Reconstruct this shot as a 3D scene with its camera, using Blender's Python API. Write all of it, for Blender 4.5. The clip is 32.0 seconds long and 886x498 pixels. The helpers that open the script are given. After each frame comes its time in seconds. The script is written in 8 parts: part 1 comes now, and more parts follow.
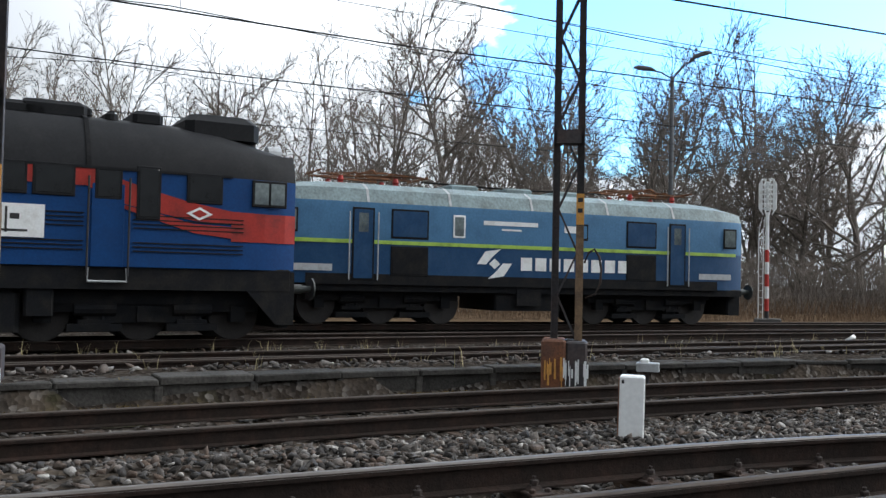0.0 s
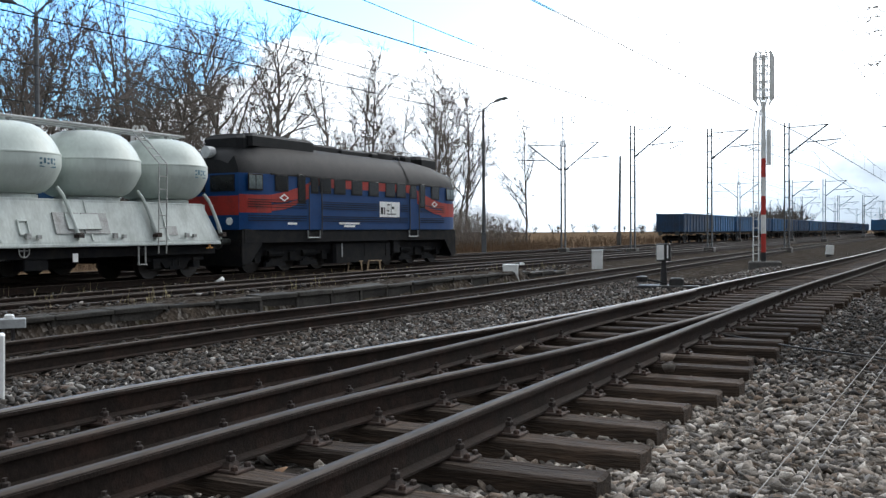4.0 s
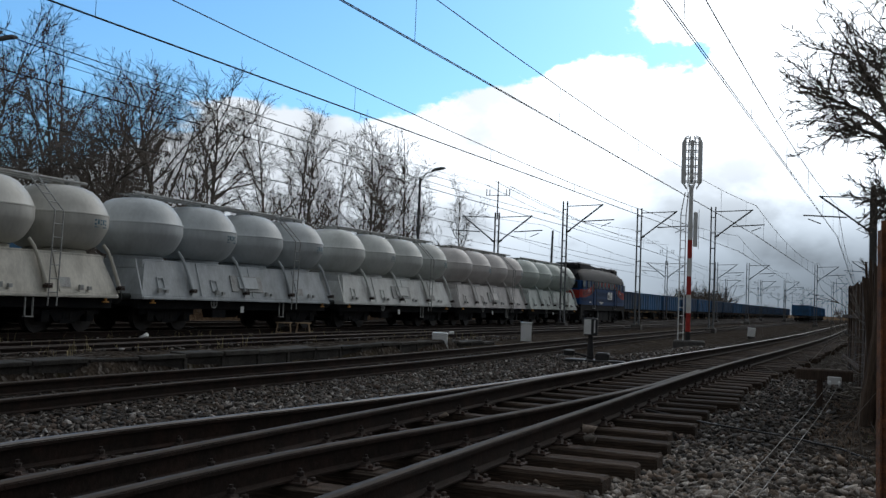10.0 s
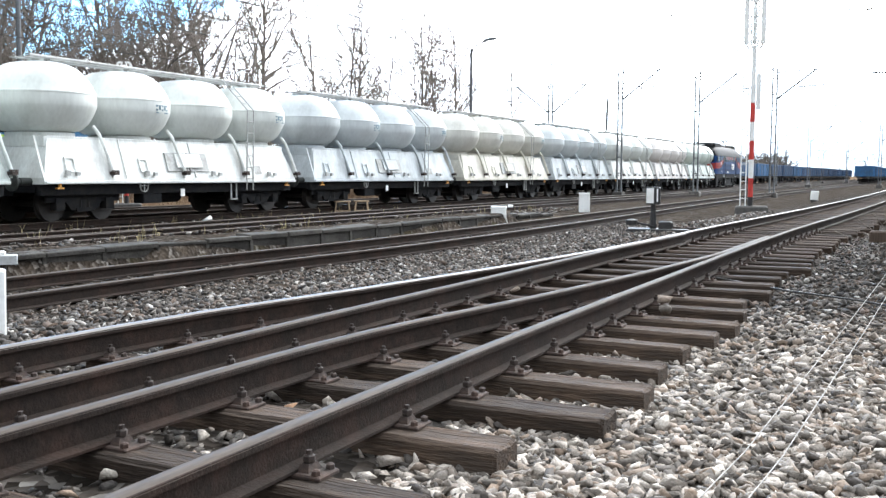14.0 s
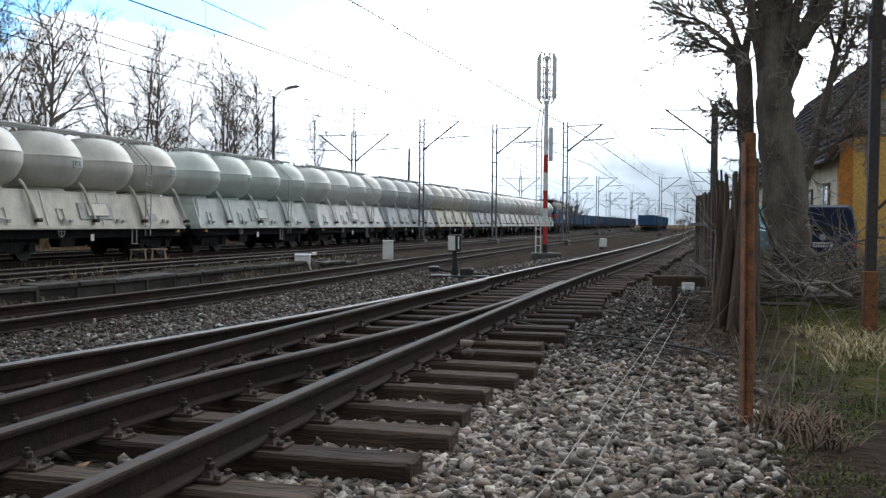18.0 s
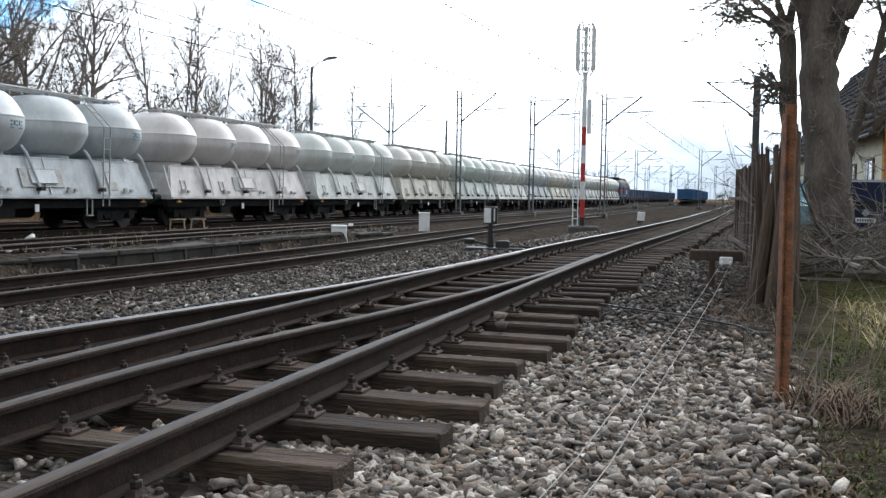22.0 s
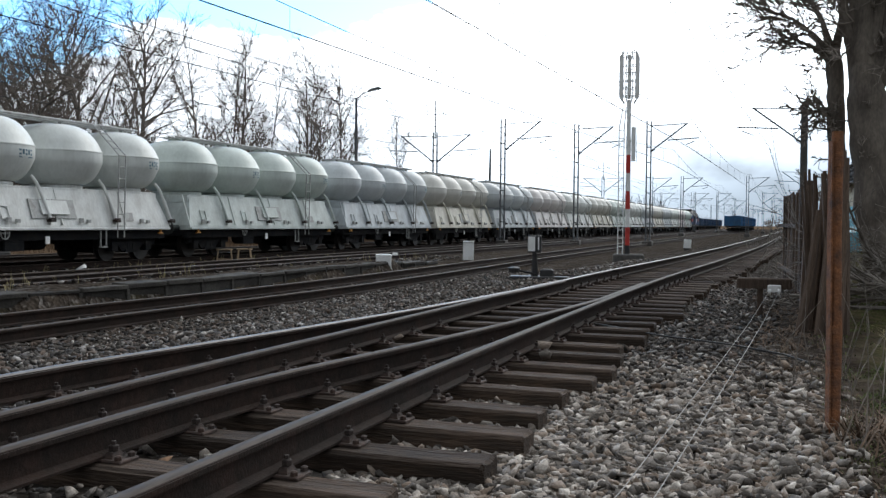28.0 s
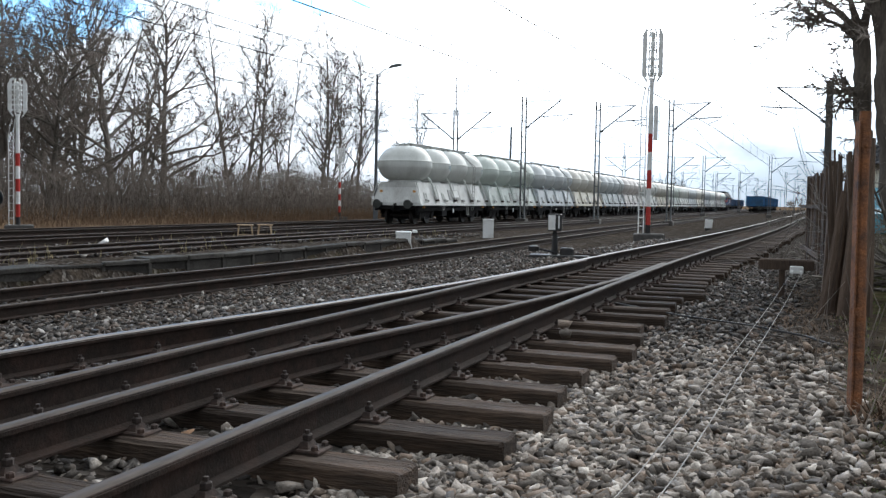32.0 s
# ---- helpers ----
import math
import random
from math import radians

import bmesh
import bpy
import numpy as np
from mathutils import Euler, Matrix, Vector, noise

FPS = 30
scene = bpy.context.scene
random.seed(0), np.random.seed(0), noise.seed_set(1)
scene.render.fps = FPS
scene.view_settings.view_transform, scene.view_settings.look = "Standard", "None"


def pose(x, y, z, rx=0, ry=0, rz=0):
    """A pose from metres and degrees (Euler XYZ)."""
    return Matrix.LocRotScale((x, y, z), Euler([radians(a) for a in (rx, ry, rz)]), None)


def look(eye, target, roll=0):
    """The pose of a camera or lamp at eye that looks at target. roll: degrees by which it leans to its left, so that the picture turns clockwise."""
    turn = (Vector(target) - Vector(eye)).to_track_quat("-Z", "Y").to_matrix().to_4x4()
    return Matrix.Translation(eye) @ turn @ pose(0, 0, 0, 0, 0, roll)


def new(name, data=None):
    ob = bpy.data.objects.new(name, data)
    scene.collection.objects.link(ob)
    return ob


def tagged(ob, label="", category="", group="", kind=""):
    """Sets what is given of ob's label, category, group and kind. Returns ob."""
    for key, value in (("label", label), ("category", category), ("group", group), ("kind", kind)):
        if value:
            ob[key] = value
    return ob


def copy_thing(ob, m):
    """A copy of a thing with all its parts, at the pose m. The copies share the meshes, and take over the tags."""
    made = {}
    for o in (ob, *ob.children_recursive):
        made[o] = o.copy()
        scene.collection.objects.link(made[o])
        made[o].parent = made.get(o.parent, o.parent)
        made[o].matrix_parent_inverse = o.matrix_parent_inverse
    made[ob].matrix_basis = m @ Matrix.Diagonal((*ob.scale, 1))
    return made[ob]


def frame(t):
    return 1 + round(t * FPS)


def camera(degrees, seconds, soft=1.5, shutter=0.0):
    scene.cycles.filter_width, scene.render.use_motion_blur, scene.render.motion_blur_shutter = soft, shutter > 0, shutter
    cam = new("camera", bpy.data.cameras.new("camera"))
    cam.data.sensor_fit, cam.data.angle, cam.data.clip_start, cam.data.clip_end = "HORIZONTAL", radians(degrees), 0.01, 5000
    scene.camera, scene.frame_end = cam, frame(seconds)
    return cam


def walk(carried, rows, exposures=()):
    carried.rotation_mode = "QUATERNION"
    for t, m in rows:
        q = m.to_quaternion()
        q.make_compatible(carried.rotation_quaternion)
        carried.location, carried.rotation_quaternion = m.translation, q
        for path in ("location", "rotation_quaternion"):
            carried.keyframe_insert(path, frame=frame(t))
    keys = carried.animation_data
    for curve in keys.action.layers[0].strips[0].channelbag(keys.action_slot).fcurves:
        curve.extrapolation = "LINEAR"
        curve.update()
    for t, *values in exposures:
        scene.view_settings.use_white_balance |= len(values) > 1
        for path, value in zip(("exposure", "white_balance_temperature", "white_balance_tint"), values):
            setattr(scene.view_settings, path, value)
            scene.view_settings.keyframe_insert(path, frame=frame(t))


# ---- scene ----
cam = camera(49.52, 32.0, soft=1.4)
# seconds, eye, yaw to the left of +y, pitch up, roll (degrees)
PATH = [
    (0, 0.006, -0.000, 0.992, 59.75, 1.87, 1.22),
    (0.5, -0.003, -0.052, 0.982, 46.20, -0.49, 0.45),
    (1, 0.013, -0.077, 0.986, 38.35, 0.99, 1.29),
    (1.5, 0.016, -0.013, 0.994, 34.99, 0.11, 0.62),
    (2, 0.023, 0.034, 0.981, 27.95, -0.28, 0.33),
    (2.5, 0.039, 0.049, 0.987, 25.65, -0.60, -0.04),
    (4.5, 0.063, 0.067, 0.996, 23.56, -1.08, -0.35),
    (5, 0.075, 0.062, 0.978, 25.17, -1.62, -0.76),
    (5.5, 0.068, 0.072, 0.978, 25.55, -2.66, 0.51),
    (6, 0.060, 0.077, 0.984, 27.53, -2.29, -0.17),
    (6.5, 0.040, 0.050, 0.981, 35.79, 0.00, 1.42),
    (7, 0.061, 0.037, 0.972, 36.21, 0.72, 1.06),
    (7.5, 0.075, 0.040, 0.979, 34.40, 0.47, 1.59),
    (8, 0.079, 0.048, 0.976, 31.09, 1.26, 0.91),
    (8.5, 0.059, 0.035, 0.972, 32.33, -1.32, 0.67),
    (9, 0.080, 0.028, 0.959, 27.25, -0.04, 1.42),
    (9.5, 0.075, 0.028, 0.974, 22.91, 1.03, 1.51),
    (10, 0.100, -0.029, 0.976, 19.78, 3.09, 2.25),
    (10.5, 0.105, -0.042, 0.980, 18.38, 3.48, 1.27),
    (11, 0.122, -0.034, 0.982, 17.68, 3.84, 0.64),
    (11.5, 0.128, -0.034, 0.980, 14.19, 2.51, 1.63),
    (12, 0.114, -0.023, 0.979, 14.07, 2.42, 1.64),
    (12.5, 0.100, 0.040, 0.979, 16.72, -0.13, 0.57),
    (13, 0.087, 0.045, 0.980, 18.95, -2.89, 0.30),
    (13.5, 0.013, 0.016, 0.981, 24.22, -5.02, 1.64),
    (14, -0.063, -0.005, 0.988, 22.79, -4.48, 0.29),
    (14.5, -0.070, 0.002, 0.974, 19.62, -3.93, 1.76),
    (16.5, -0.093, -0.020, 0.983, 21.23, -2.08, 2.14),
    (17, -0.077, -0.049, 0.982, 16.95, -1.38, 1.28),
    (17.5, -0.088, -0.024, 0.978, 15.18, -3.31, 1.45),
    (18, -0.063, -0.026, 0.982, 11.15, -1.56, 0.44),
    (18.5, -0.054, -0.023, 0.980, 11.61, -1.89, 0.61),
    (19, -0.051, -0.010, 0.979, 11.71, -1.52, 0.07),
    (19.5, -0.045, -0.001, 0.976, 12.33, -2.79, 0.33),
    (20, -0.038, 0.009, 0.973, 12.33, -3.57, 0.46),
    (20.5, -0.042, -0.002, 0.973, 13.34, -3.16, 0.20),
    (21, -0.046, -0.003, 0.973, 13.12, -3.34, 0.42),
    (21.5, -0.049, 0.003, 0.974, 13.24, -3.62, 0.48),
    (22, -0.046, 0.003, 0.974, 13.32, -3.23, 0.88),
    (22.5, -0.047, -0.013, 0.977, 13.47, -2.19, 0.48),
    (23, -0.048, -0.028, 0.976, 13.81, -2.10, 0.66),
    (23.5, -0.046, -0.026, 0.974, 13.28, -2.67, 0.75),
    (24, -0.042, -0.013, 0.974, 13.37, -2.59, 0.67),
    (24.5, -0.046, -0.014, 0.973, 13.36, -3.23, 0.54),
    (25, -0.046, -0.013, 0.975, 13.61, -2.98, 0.34),
    (25.5, -0.040, -0.016, 0.978, 14.62, -2.39, 0.10),
    (27.5, -0.027, -0.011, 0.985, 15.38, -1.87, 0.52),
    (28, -0.033, -0.021, 0.984, 15.99, -1.56, 0.50),
    (28.5, -0.041, -0.022, 0.985, 16.90, -1.67, 0.73),
    (29, -0.043, -0.020, 0.985, 16.48, -1.85, 0.72),
    (29.5, -0.041, -0.008, 0.986, 16.22, -2.17, 0.69),
    (30, -0.044, 0.005, 0.981, 15.87, -2.51, 0.95),
    (30.5, -0.048, -0.008, 0.979, 15.63, -2.20, 1.46),
    (31, -0.050, -0.011, 0.983, 17.37, -3.03, 1.03),
    (31.5, -0.035, -0.027, 0.976, 17.32, -3.03, 0.44),
    (32, -0.046, -0.018, 0.983, 17.13, -2.91, 1.03),
]


def camera_pose(x, y, z, yaw, pitch, roll):
    eye = Vector((x, y, z))
    a, p = radians(yaw), radians(pitch)
    return look(eye, eye + Vector((-math.sin(a) * math.cos(p), math.cos(a) * math.cos(p), math.sin(p))), roll)


# seconds, stops, kelvin, tint
EXPOSURES = [(t, e, 5500 if 10.2 < t < 12.6 else 6450, 10) for t, e in (
    (0, -0.92), (0.5, -0.35), (1.0, 0.1), (1.5, -0.25), (2.0, -0.65), (2.5, -0.8), (4.5, -1.15), (5.0, -1.25), (5.5, -0.75), (6.0, -0.3), (7.0, -0.85), (8.0, -1.05), (9.0, -1.2), (9.5, -0.9), (10.0, -2.5), (10.5, -3.2), (11.0, -3.6), (12.0, -3.6), (12.5, -3.1), (13.0, -1.9),
    (13.5, -0.4), (14.0, 0.35), (14.5, 0.15), (16.5, -0.9), (17.5, -1.2), (18.5, -1.2), (19, -1.25), (20, -0.85), (22, -0.75), (23, -1.1), (25, -1.05), (28, -1.25), (30, -1.15), (31, -0.95), (32, -0.9))]
walk(cam, [(r[0], camera_pose(*r[1:])) for r in PATH], EXPOSURES)

# ---- world and sun ----
SUN_ELEV, SUN_AZ = 36.0, 14.0          # degrees; azimuth to the right of +y
world = bpy.data.worlds.new("sky")
scene.world = world
world.use_nodes = True
wn, wl = world.node_tree.nodes, world.node_tree.links
wn.clear()
w_out = wn.new("ShaderNodeOutputWorld")
w_bg = wn.new("ShaderNodeBackground")
w_sky = wn.new("ShaderNodeTexSky")
w_sky.sky_type = "NISHITA"
w_sky.sun_disc = False
w_sky.sun_elevation, w_sky.sun_rotation = radians(SUN_ELEV), radians(SUN_AZ)
w_sky.air_density, w_sky.dust_density = 1.0, 1.0
w_co = wn.new("ShaderNodeTexCoord")
w_sep = wn.new("ShaderNodeSeparateXYZ")
wl.new(w_co.outputs["Generated"], w_sep.inputs["Vector"])


def w_math(op, a, b=None, c=None, clamp=False):
    n = wn.new("ShaderNodeMath")
    n.operation, n.use_clamp = op, clamp
    for k, v in enumerate((a, b, c)):
        if v is not None:
            if hasattr(v, "is_linked"):
                wl.new(v, n.inputs[k])
            else:
                n.inputs[k].default_value = v
    return n.outputs["Value"]


def w_noise(scale, detail, stretch, place):
    mp = wn.new("ShaderNodeMapping")
    mp.inputs["Scale"].default_value, mp.inputs["Location"].default_value = stretch, place
    n = wn.new("ShaderNodeTexNoise")
    n.inputs["Scale"].default_value, n.inputs["Detail"].default_value, n.inputs["Roughness"].default_value = scale, detail, 0.55
    wl.new(w_co.outputs["Generated"], mp.inputs["Vector"])
    wl.new(mp.outputs["Vector"], n.inputs["Vector"])
    return n.outputs["Fac"]


# broken cloud, brightest towards the hidden sun, with one opening of blue sky
def w_dot(az, el):
    n = wn.new("ShaderNodeVectorMath")
    n.operation = "DOT_PRODUCT"
    a, e = radians(az), radians(el)
    n.inputs[1].default_value = (math.sin(a) * math.cos(e), math.cos(a) * math.cos(e), math.sin(e))
    wl.new(w_co.outputs["Generated"], n.inputs[0])
    return n.outputs["Value"]


def w_range(v, a, b, c, d):
    n = wn.new("ShaderNodeMapRange")
    n.interpolation_type = "SMOOTHSTEP"
    for name, x in zip(("From Min", "From Max", "To Min", "To Max"), (a, b, c, d)):
        n.inputs[name].default_value = x
    wl.new(v, n.inputs["Value"])
    return n.outputs["Result"]


w_puff = w_math("MULTIPLY_ADD", w_noise(12.0, 8.0, (1.0, 1.0, 1.5), (0.7, 0.1, 0.4)), 0.3, w_math("MULTIPLY", w_noise(3.6, 9.0, (1.0, 1.0, 1.8), (0.35, 0.2, 0.1)), 0.7))
w_shade = w_noise(4.2, 8.0, (1.0, 1.0, 1.7), (0.1, 0.6, 0.3))
w_across = w_range(w_math("MULTIPLY_ADD", w_puff, -0.42, w_dot(-31.0, 6.0)), 0.67, 0.684, 0.0, 1.0)
w_above = w_range(w_math("MULTIPLY_ADD", w_puff, -0.34, w_math("MULTIPLY_ADD", w_sep.outputs["X"], -0.21, w_sep.outputs["Z"])), 0.096, 0.108, 0.0, 1.0)
w_cover = w_math("SUBTRACT", 1.0, w_math("MULTIPLY", w_across, w_above))
w_glow = w_range(w_dot(SUN_AZ - 22, SUN_ELEV - 14), 0.15, 0.98, 0.0, 1.0)
w_lit = w_math("ADD", w_math("MULTIPLY_ADD", w_glow, 36.0, 13.0), w_range(w_dot(-6.0, 14.0), 0.93, 0.99, 0.0, 38.0))                              # cloud radiance, back to front
w_lit = w_math("MULTIPLY", w_lit, w_range(w_shade, 0.34, 0.47, 0.62, 1.0))
w_low = w_math("MULTIPLY", w_range(w_sep.outputs["Z"], 0.02, 0.17, 1.0, 0.0), w_range(w_sep.outputs["X"], -0.55, 0.05, 0.25, 1.0))
w_lit = w_math("MULTIPLY", w_lit, w_math("MULTIPLY_ADD", w_low, -0.80, 1.0))
w_tint = wn.new("ShaderNodeMix")
w_tint.data_type = "RGBA"
w_tint.inputs["A"].default_value, w_tint.inputs["B"].default_value = (0.93, 1.0, 1.075, 1), (0.80, 0.96, 1.13, 1)
wl.new(w_low, w_tint.inputs["Factor"])
w_cl = wn.new("ShaderNodeVectorMath")
w_cl.operation = "SCALE"
wl.new(w_tint.outputs["Result"], w_cl.inputs[0])
wl.new(w_lit, w_cl.inputs["Scale"])
w_blue = wn.new("ShaderNodeMix")
w_blue.data_type, w_blue.blend_type = "RGBA", "MULTIPLY"
w_blue.inputs["Factor"].default_value, w_blue.inputs["B"].default_value = 1.0, (3.9, 6.7, 8.7, 1)
wl.new(w_sky.outputs["Color"], w_blue.inputs["A"])
w_mix = wn.new("ShaderNodeMix")
w_mix.data_type = "RGBA"
wl.new(w_cover, w_mix.inputs["Factor"])
wl.new(w_blue.outputs["Result"], w_mix.inputs["A"])
wl.new(w_cl.outputs["Vector"], w_mix.inputs["B"])
wl.new(w_mix.outputs["Result"], w_bg.inputs["Color"])
w_bg.inputs["Strength"].default_value = 0.108
wl.new(w_bg.outputs["Background"], w_out.inputs["Surface"])
sun = new("sun", bpy.data.lights.new("sun", "SUN"))
sun.data.energy, sun.data.angle, sun.data.color = 3.0, radians(24), (1.0, 0.96, 0.91)
_az, _el = radians(SUN_AZ), radians(SUN_ELEV)
sun.matrix_world = look((0, 0, 50), (-math.sin(_az) * math.cos(_el), -math.cos(_az) * math.cos(_el), 50 - math.sin(_el)))


# ---- materials ----
def material(name, color, rough=0.7, metal=0.0, other=None, scale=3.0, amount=0.5, bump=0.0, bump_scale=40.0, island=0.0, objrand=0.0, stretch=(1, 1, 1), spec=0.5, fine=0.25):
    """A surface in two colours mixed by noise at two scales, with relief, and with variation by island or by object."""
    m = bpy.data.materials.new(name)
    m.use_nodes = True
    n, l = m.node_tree.nodes, m.node_tree.links
    b = n["Principled BSDF"]
    b.inputs["Roughness"].default_value, b.inputs["Metallic"].default_value = rough, metal
    b.inputs["Specular IOR Level"].default_value = spec
    co = n.new("ShaderNodeTexCoord")
    mp = n.new("ShaderNodeMapping")
    mp.inputs["Scale"].default_value = stretch
    l.new(co.outputs["Object"], mp.inputs["Vector"])
    if other is None:
        other = tuple(c * 0.6 for c in color)
    n1 = n.new("ShaderNodeTexNoise")
    n1.inputs["Scale"].default_value, n1.inputs["Detail"].default_value, n1.inputs["Roughness"].default_value = scale, 6, 0.6
    l.new(mp.outputs["Vector"], n1.inputs["Vector"])
    r1 = n.new("ShaderNodeMapRange")
    r1.inputs["From Min"].default_value, r1.inputs["From Max"].default_value = 0.62 - 0.35 * amount, 0.72
    l.new(n1.outputs["Fac"], r1.inputs["Value"])
    mix = n.new("ShaderNodeMix")
    mix.data_type = "RGBA"
    mix.inputs["A"].default_value, mix.inputs["B"].default_value = (*color, 1), (*other, 1)
    l.new(r1.outputs["Result"], mix.inputs["Factor"])
    last = mix.outputs["Result"]
    n2 = n.new("ShaderNodeTexNoise")
    n2.inputs["Scale"].default_value, n2.inputs["Detail"].default_value = scale * 9, 4
    l.new(mp.outputs["Vector"], n2.inputs["Vector"])
    r2 = n.new("ShaderNodeMapRange")
    r2.inputs["From Min"].default_value, r2.inputs["From Max"].default_value = 0.3, 0.7
    r2.inputs["To Min"].default_value, r2.inputs["To Max"].default_value = 1 - fine, 1 + fine
    l.new(n2.outputs["Fac"], r2.inputs["Value"])
    value = r2.outputs["Result"]
    for strength, node, out in ((island, "ShaderNodeNewGeometry", "Random Per Island"), (objrand, "ShaderNodeObjectInfo", "Random")):
        if strength:
            g = n.new(node)
            r3 = n.new("ShaderNodeMapRange")
            r3.inputs["To Min"].default_value, r3.inputs["To Max"].default_value = 1 - strength, 1 + strength
            l.new(g.outputs[out], r3.inputs["Value"])
            mm = n.new("ShaderNodeMath")
            mm.operation = "MULTIPLY"
            l.new(value, mm.inputs[0])
            l.new(r3.outputs["Result"], mm.inputs[1])
            value = mm.outputs["Value"]
    hsv = n.new("ShaderNodeHueSaturation")
    l.new(last, hsv.inputs["Color"])
    l.new(value, hsv.inputs["Value"])
    l.new(hsv.outputs["Color"], b.inputs["Base Color"])
    if bump:
        n3 = n.new("ShaderNodeTexNoise")
        n3.inputs["Scale"].default_value, n3.inputs["Detail"].default_value = bump_scale, 5
        l.new(mp.outputs["Vector"], n3.inputs["Vector"])
        bp = n.new("ShaderNodeBump")
        bp.inputs["Strength"].default_value, bp.inputs["Distance"].default_value = bump, 0.02
        l.new(n3.outputs["Fac"], bp.inputs["Height"])
        l.new(bp.outputs["Normal"], b.inputs["Normal"])
    return m




def stone_material(name, stops, rough=0.9):
    """Crushed stone: each piece takes its own colour from the stops."""
    m = material(name, (0.2, 0.2, 0.2), rough, scale=9.0, bump=0.5, bump_scale=70)
    n, l = m.node_tree.nodes, m.node_tree.links
    g = n.new("ShaderNodeNewGeometry")
    r = n.new("ShaderNodeValToRGB")
    while len(r.color_ramp.elements) < len(stops):
        r.color_ramp.elements.new(0.5)
    for e, (p, c) in zip(r.color_ramp.elements, stops):
        e.position, e.color = p, (*c, 1)
    l.new(g.outputs["Random Per Island"], r.inputs["Fac"])
    l.new(r.outputs["Color"], n["Hue/Saturation/Value"].inputs["Color"])
    return m


M_STONE = stone_material("ballast_stone", [(0.0, (0.022, 0.019, 0.017)), (0.3, (0.047, 0.041, 0.036)), (0.55, (0.08, 0.069, 0.06)), (0.75, (0.095, 0.064, 0.046)), (0.88, (0.15, 0.134, 0.12)), (1.0, (0.36, 0.34, 0.31))])
M_STONEDARK = stone_material("ballast_stone_dusty", [(0.0, (0.026, 0.022, 0.019)), (0.5, (0.052, 0.044, 0.038)), (0.85, (0.09, 0.078, 0.067)), (1.0, (0.2, 0.18, 0.16))])
M_STONEPALE = stone_material("ballast_stone_pale", [(0.0, (0.055, 0.047, 0.041)), (0.22, (0.105, 0.090, 0.076)), (0.42, (0.165, 0.142, 0.120)), (0.58, (0.20, 0.145, 0.105)), (0.7, (0.245, 0.212, 0.18)), (0.88, (0.34, 0.30, 0.26)), (1.0, (0.48, 0.435, 0.38))])
M_YSTONE = material("ochre_stone", (0.24, 0.14, 0.08), 0.9, other=(0.16, 0.10, 0.065), scale=6, bump=0.4, island=0.4)
M_RAIL = material("rail_rust", (0.019, 0.0135, 0.011), 0.85, spec=0.15, other=(0.034, 0.02, 0.015), scale=3, bump=0.3, bump_scale=70)
M_RAILTOP = material("rail_top_steel", (0.125, 0.113, 0.104), 0.5, 0.3, spec=0.3, other=(0.09, 0.076, 0.065), scale=4, stretch=(1, 0.15, 1))
M_RAILDULL = material("rail_top_dull", (0.058, 0.048, 0.041), 0.7, 0.0, spec=0.15, other=(0.075, 0.058, 0.046), scale=4, stretch=(1, 0.15, 1))
M_SLEEPER = material("sleeper_wood", (0.040, 0.030, 0.0235), 0.92, spec=0.2, other=(0.080, 0.054, 0.038), scale=5, bump=1.0, bump_scale=22, stretch=(0.35, 3, 3), objrand=0.4)
M_IRON = material("fastening_iron", (0.032, 0.025, 0.022), 0.85, 0.2, other=(0.065, 0.038, 0.028), scale=8, bump=0.3)
M_WHITE = material("white_paint", (0.80, 0.81, 0.80), 0.5, other=(0.62, 0.61, 0.58), scale=3, amount=0.4, fine=0.06)
M_GREYPAINT = material("grey_paint", (0.42, 0.44, 0.45), 0.5, other=(0.3, 0.3, 0.3), scale=6, fine=0.1)
M_BLACK = material("black_paint", (0.018, 0.018, 0.02), 0.6, other=(0.035, 0.033, 0.03), scale=4)
M_MASTIRON = material("mast_iron", (0.05, 0.047, 0.05), 0.75, 0.2, other=(0.075, 0.05, 0.045), scale=2.5, bump=0.2)
M_MASTGREY = material("mast_grey", (0.13, 0.14, 0.15), 0.7, 0.2, other=(0.09, 0.09, 0.09), scale=2.5)
M_RUST = material("rust", (0.27, 0.11, 0.045), 0.9, other=(0.075, 0.045, 0.035), scale=11, amount=0.75, bump=0.6, bump_scale=50)
M_CONCRETE = material("concrete", (0.105, 0.10, 0.094), 0.9, other=(0.062, 0.06, 0.056), scale=1.7, amount=0.7, bump=0.5, bump_scale=35)
M_ORANGE = material("orange_paint_worn", (0.19, 0.075, 0.035), 0.85, other=(0.10, 0.05, 0.035), scale=5, amount=0.75, bump=0.4)
M_TANPAINT = material("tan_paint_worn", (0.21, 0.135, 0.075), 0.85, other=(0.085, 0.06, 0.045), scale=6, amount=0.7, bump=0.4)
M_WALLSLAB = material("wall_slab", (0.056, 0.052, 0.047), 0.92, spec=0.2, other=(0.03, 0.028, 0.025), scale=2.4, amount=0.8, bump=0.7, bump_scale=30, objrand=0.35)
M_YELLOWSIGN = material("yellow_sign", (0.62, 0.30, 0.06), 0.6, other=(0.45, 0.2, 0.05), scale=8)
M_RED = material("red_paint", (0.50, 0.035, 0.025), 0.55, other=(0.35, 0.03, 0.025), scale=4, fine=0.1)
M_LOCOBLUE = material("loco_blue", (0.003, 0.045, 0.16), 0.55, spec=0.2, other=(0.004, 0.037, 0.13), scale=2.2, amount=0.6, fine=0.12, bump=0.05)
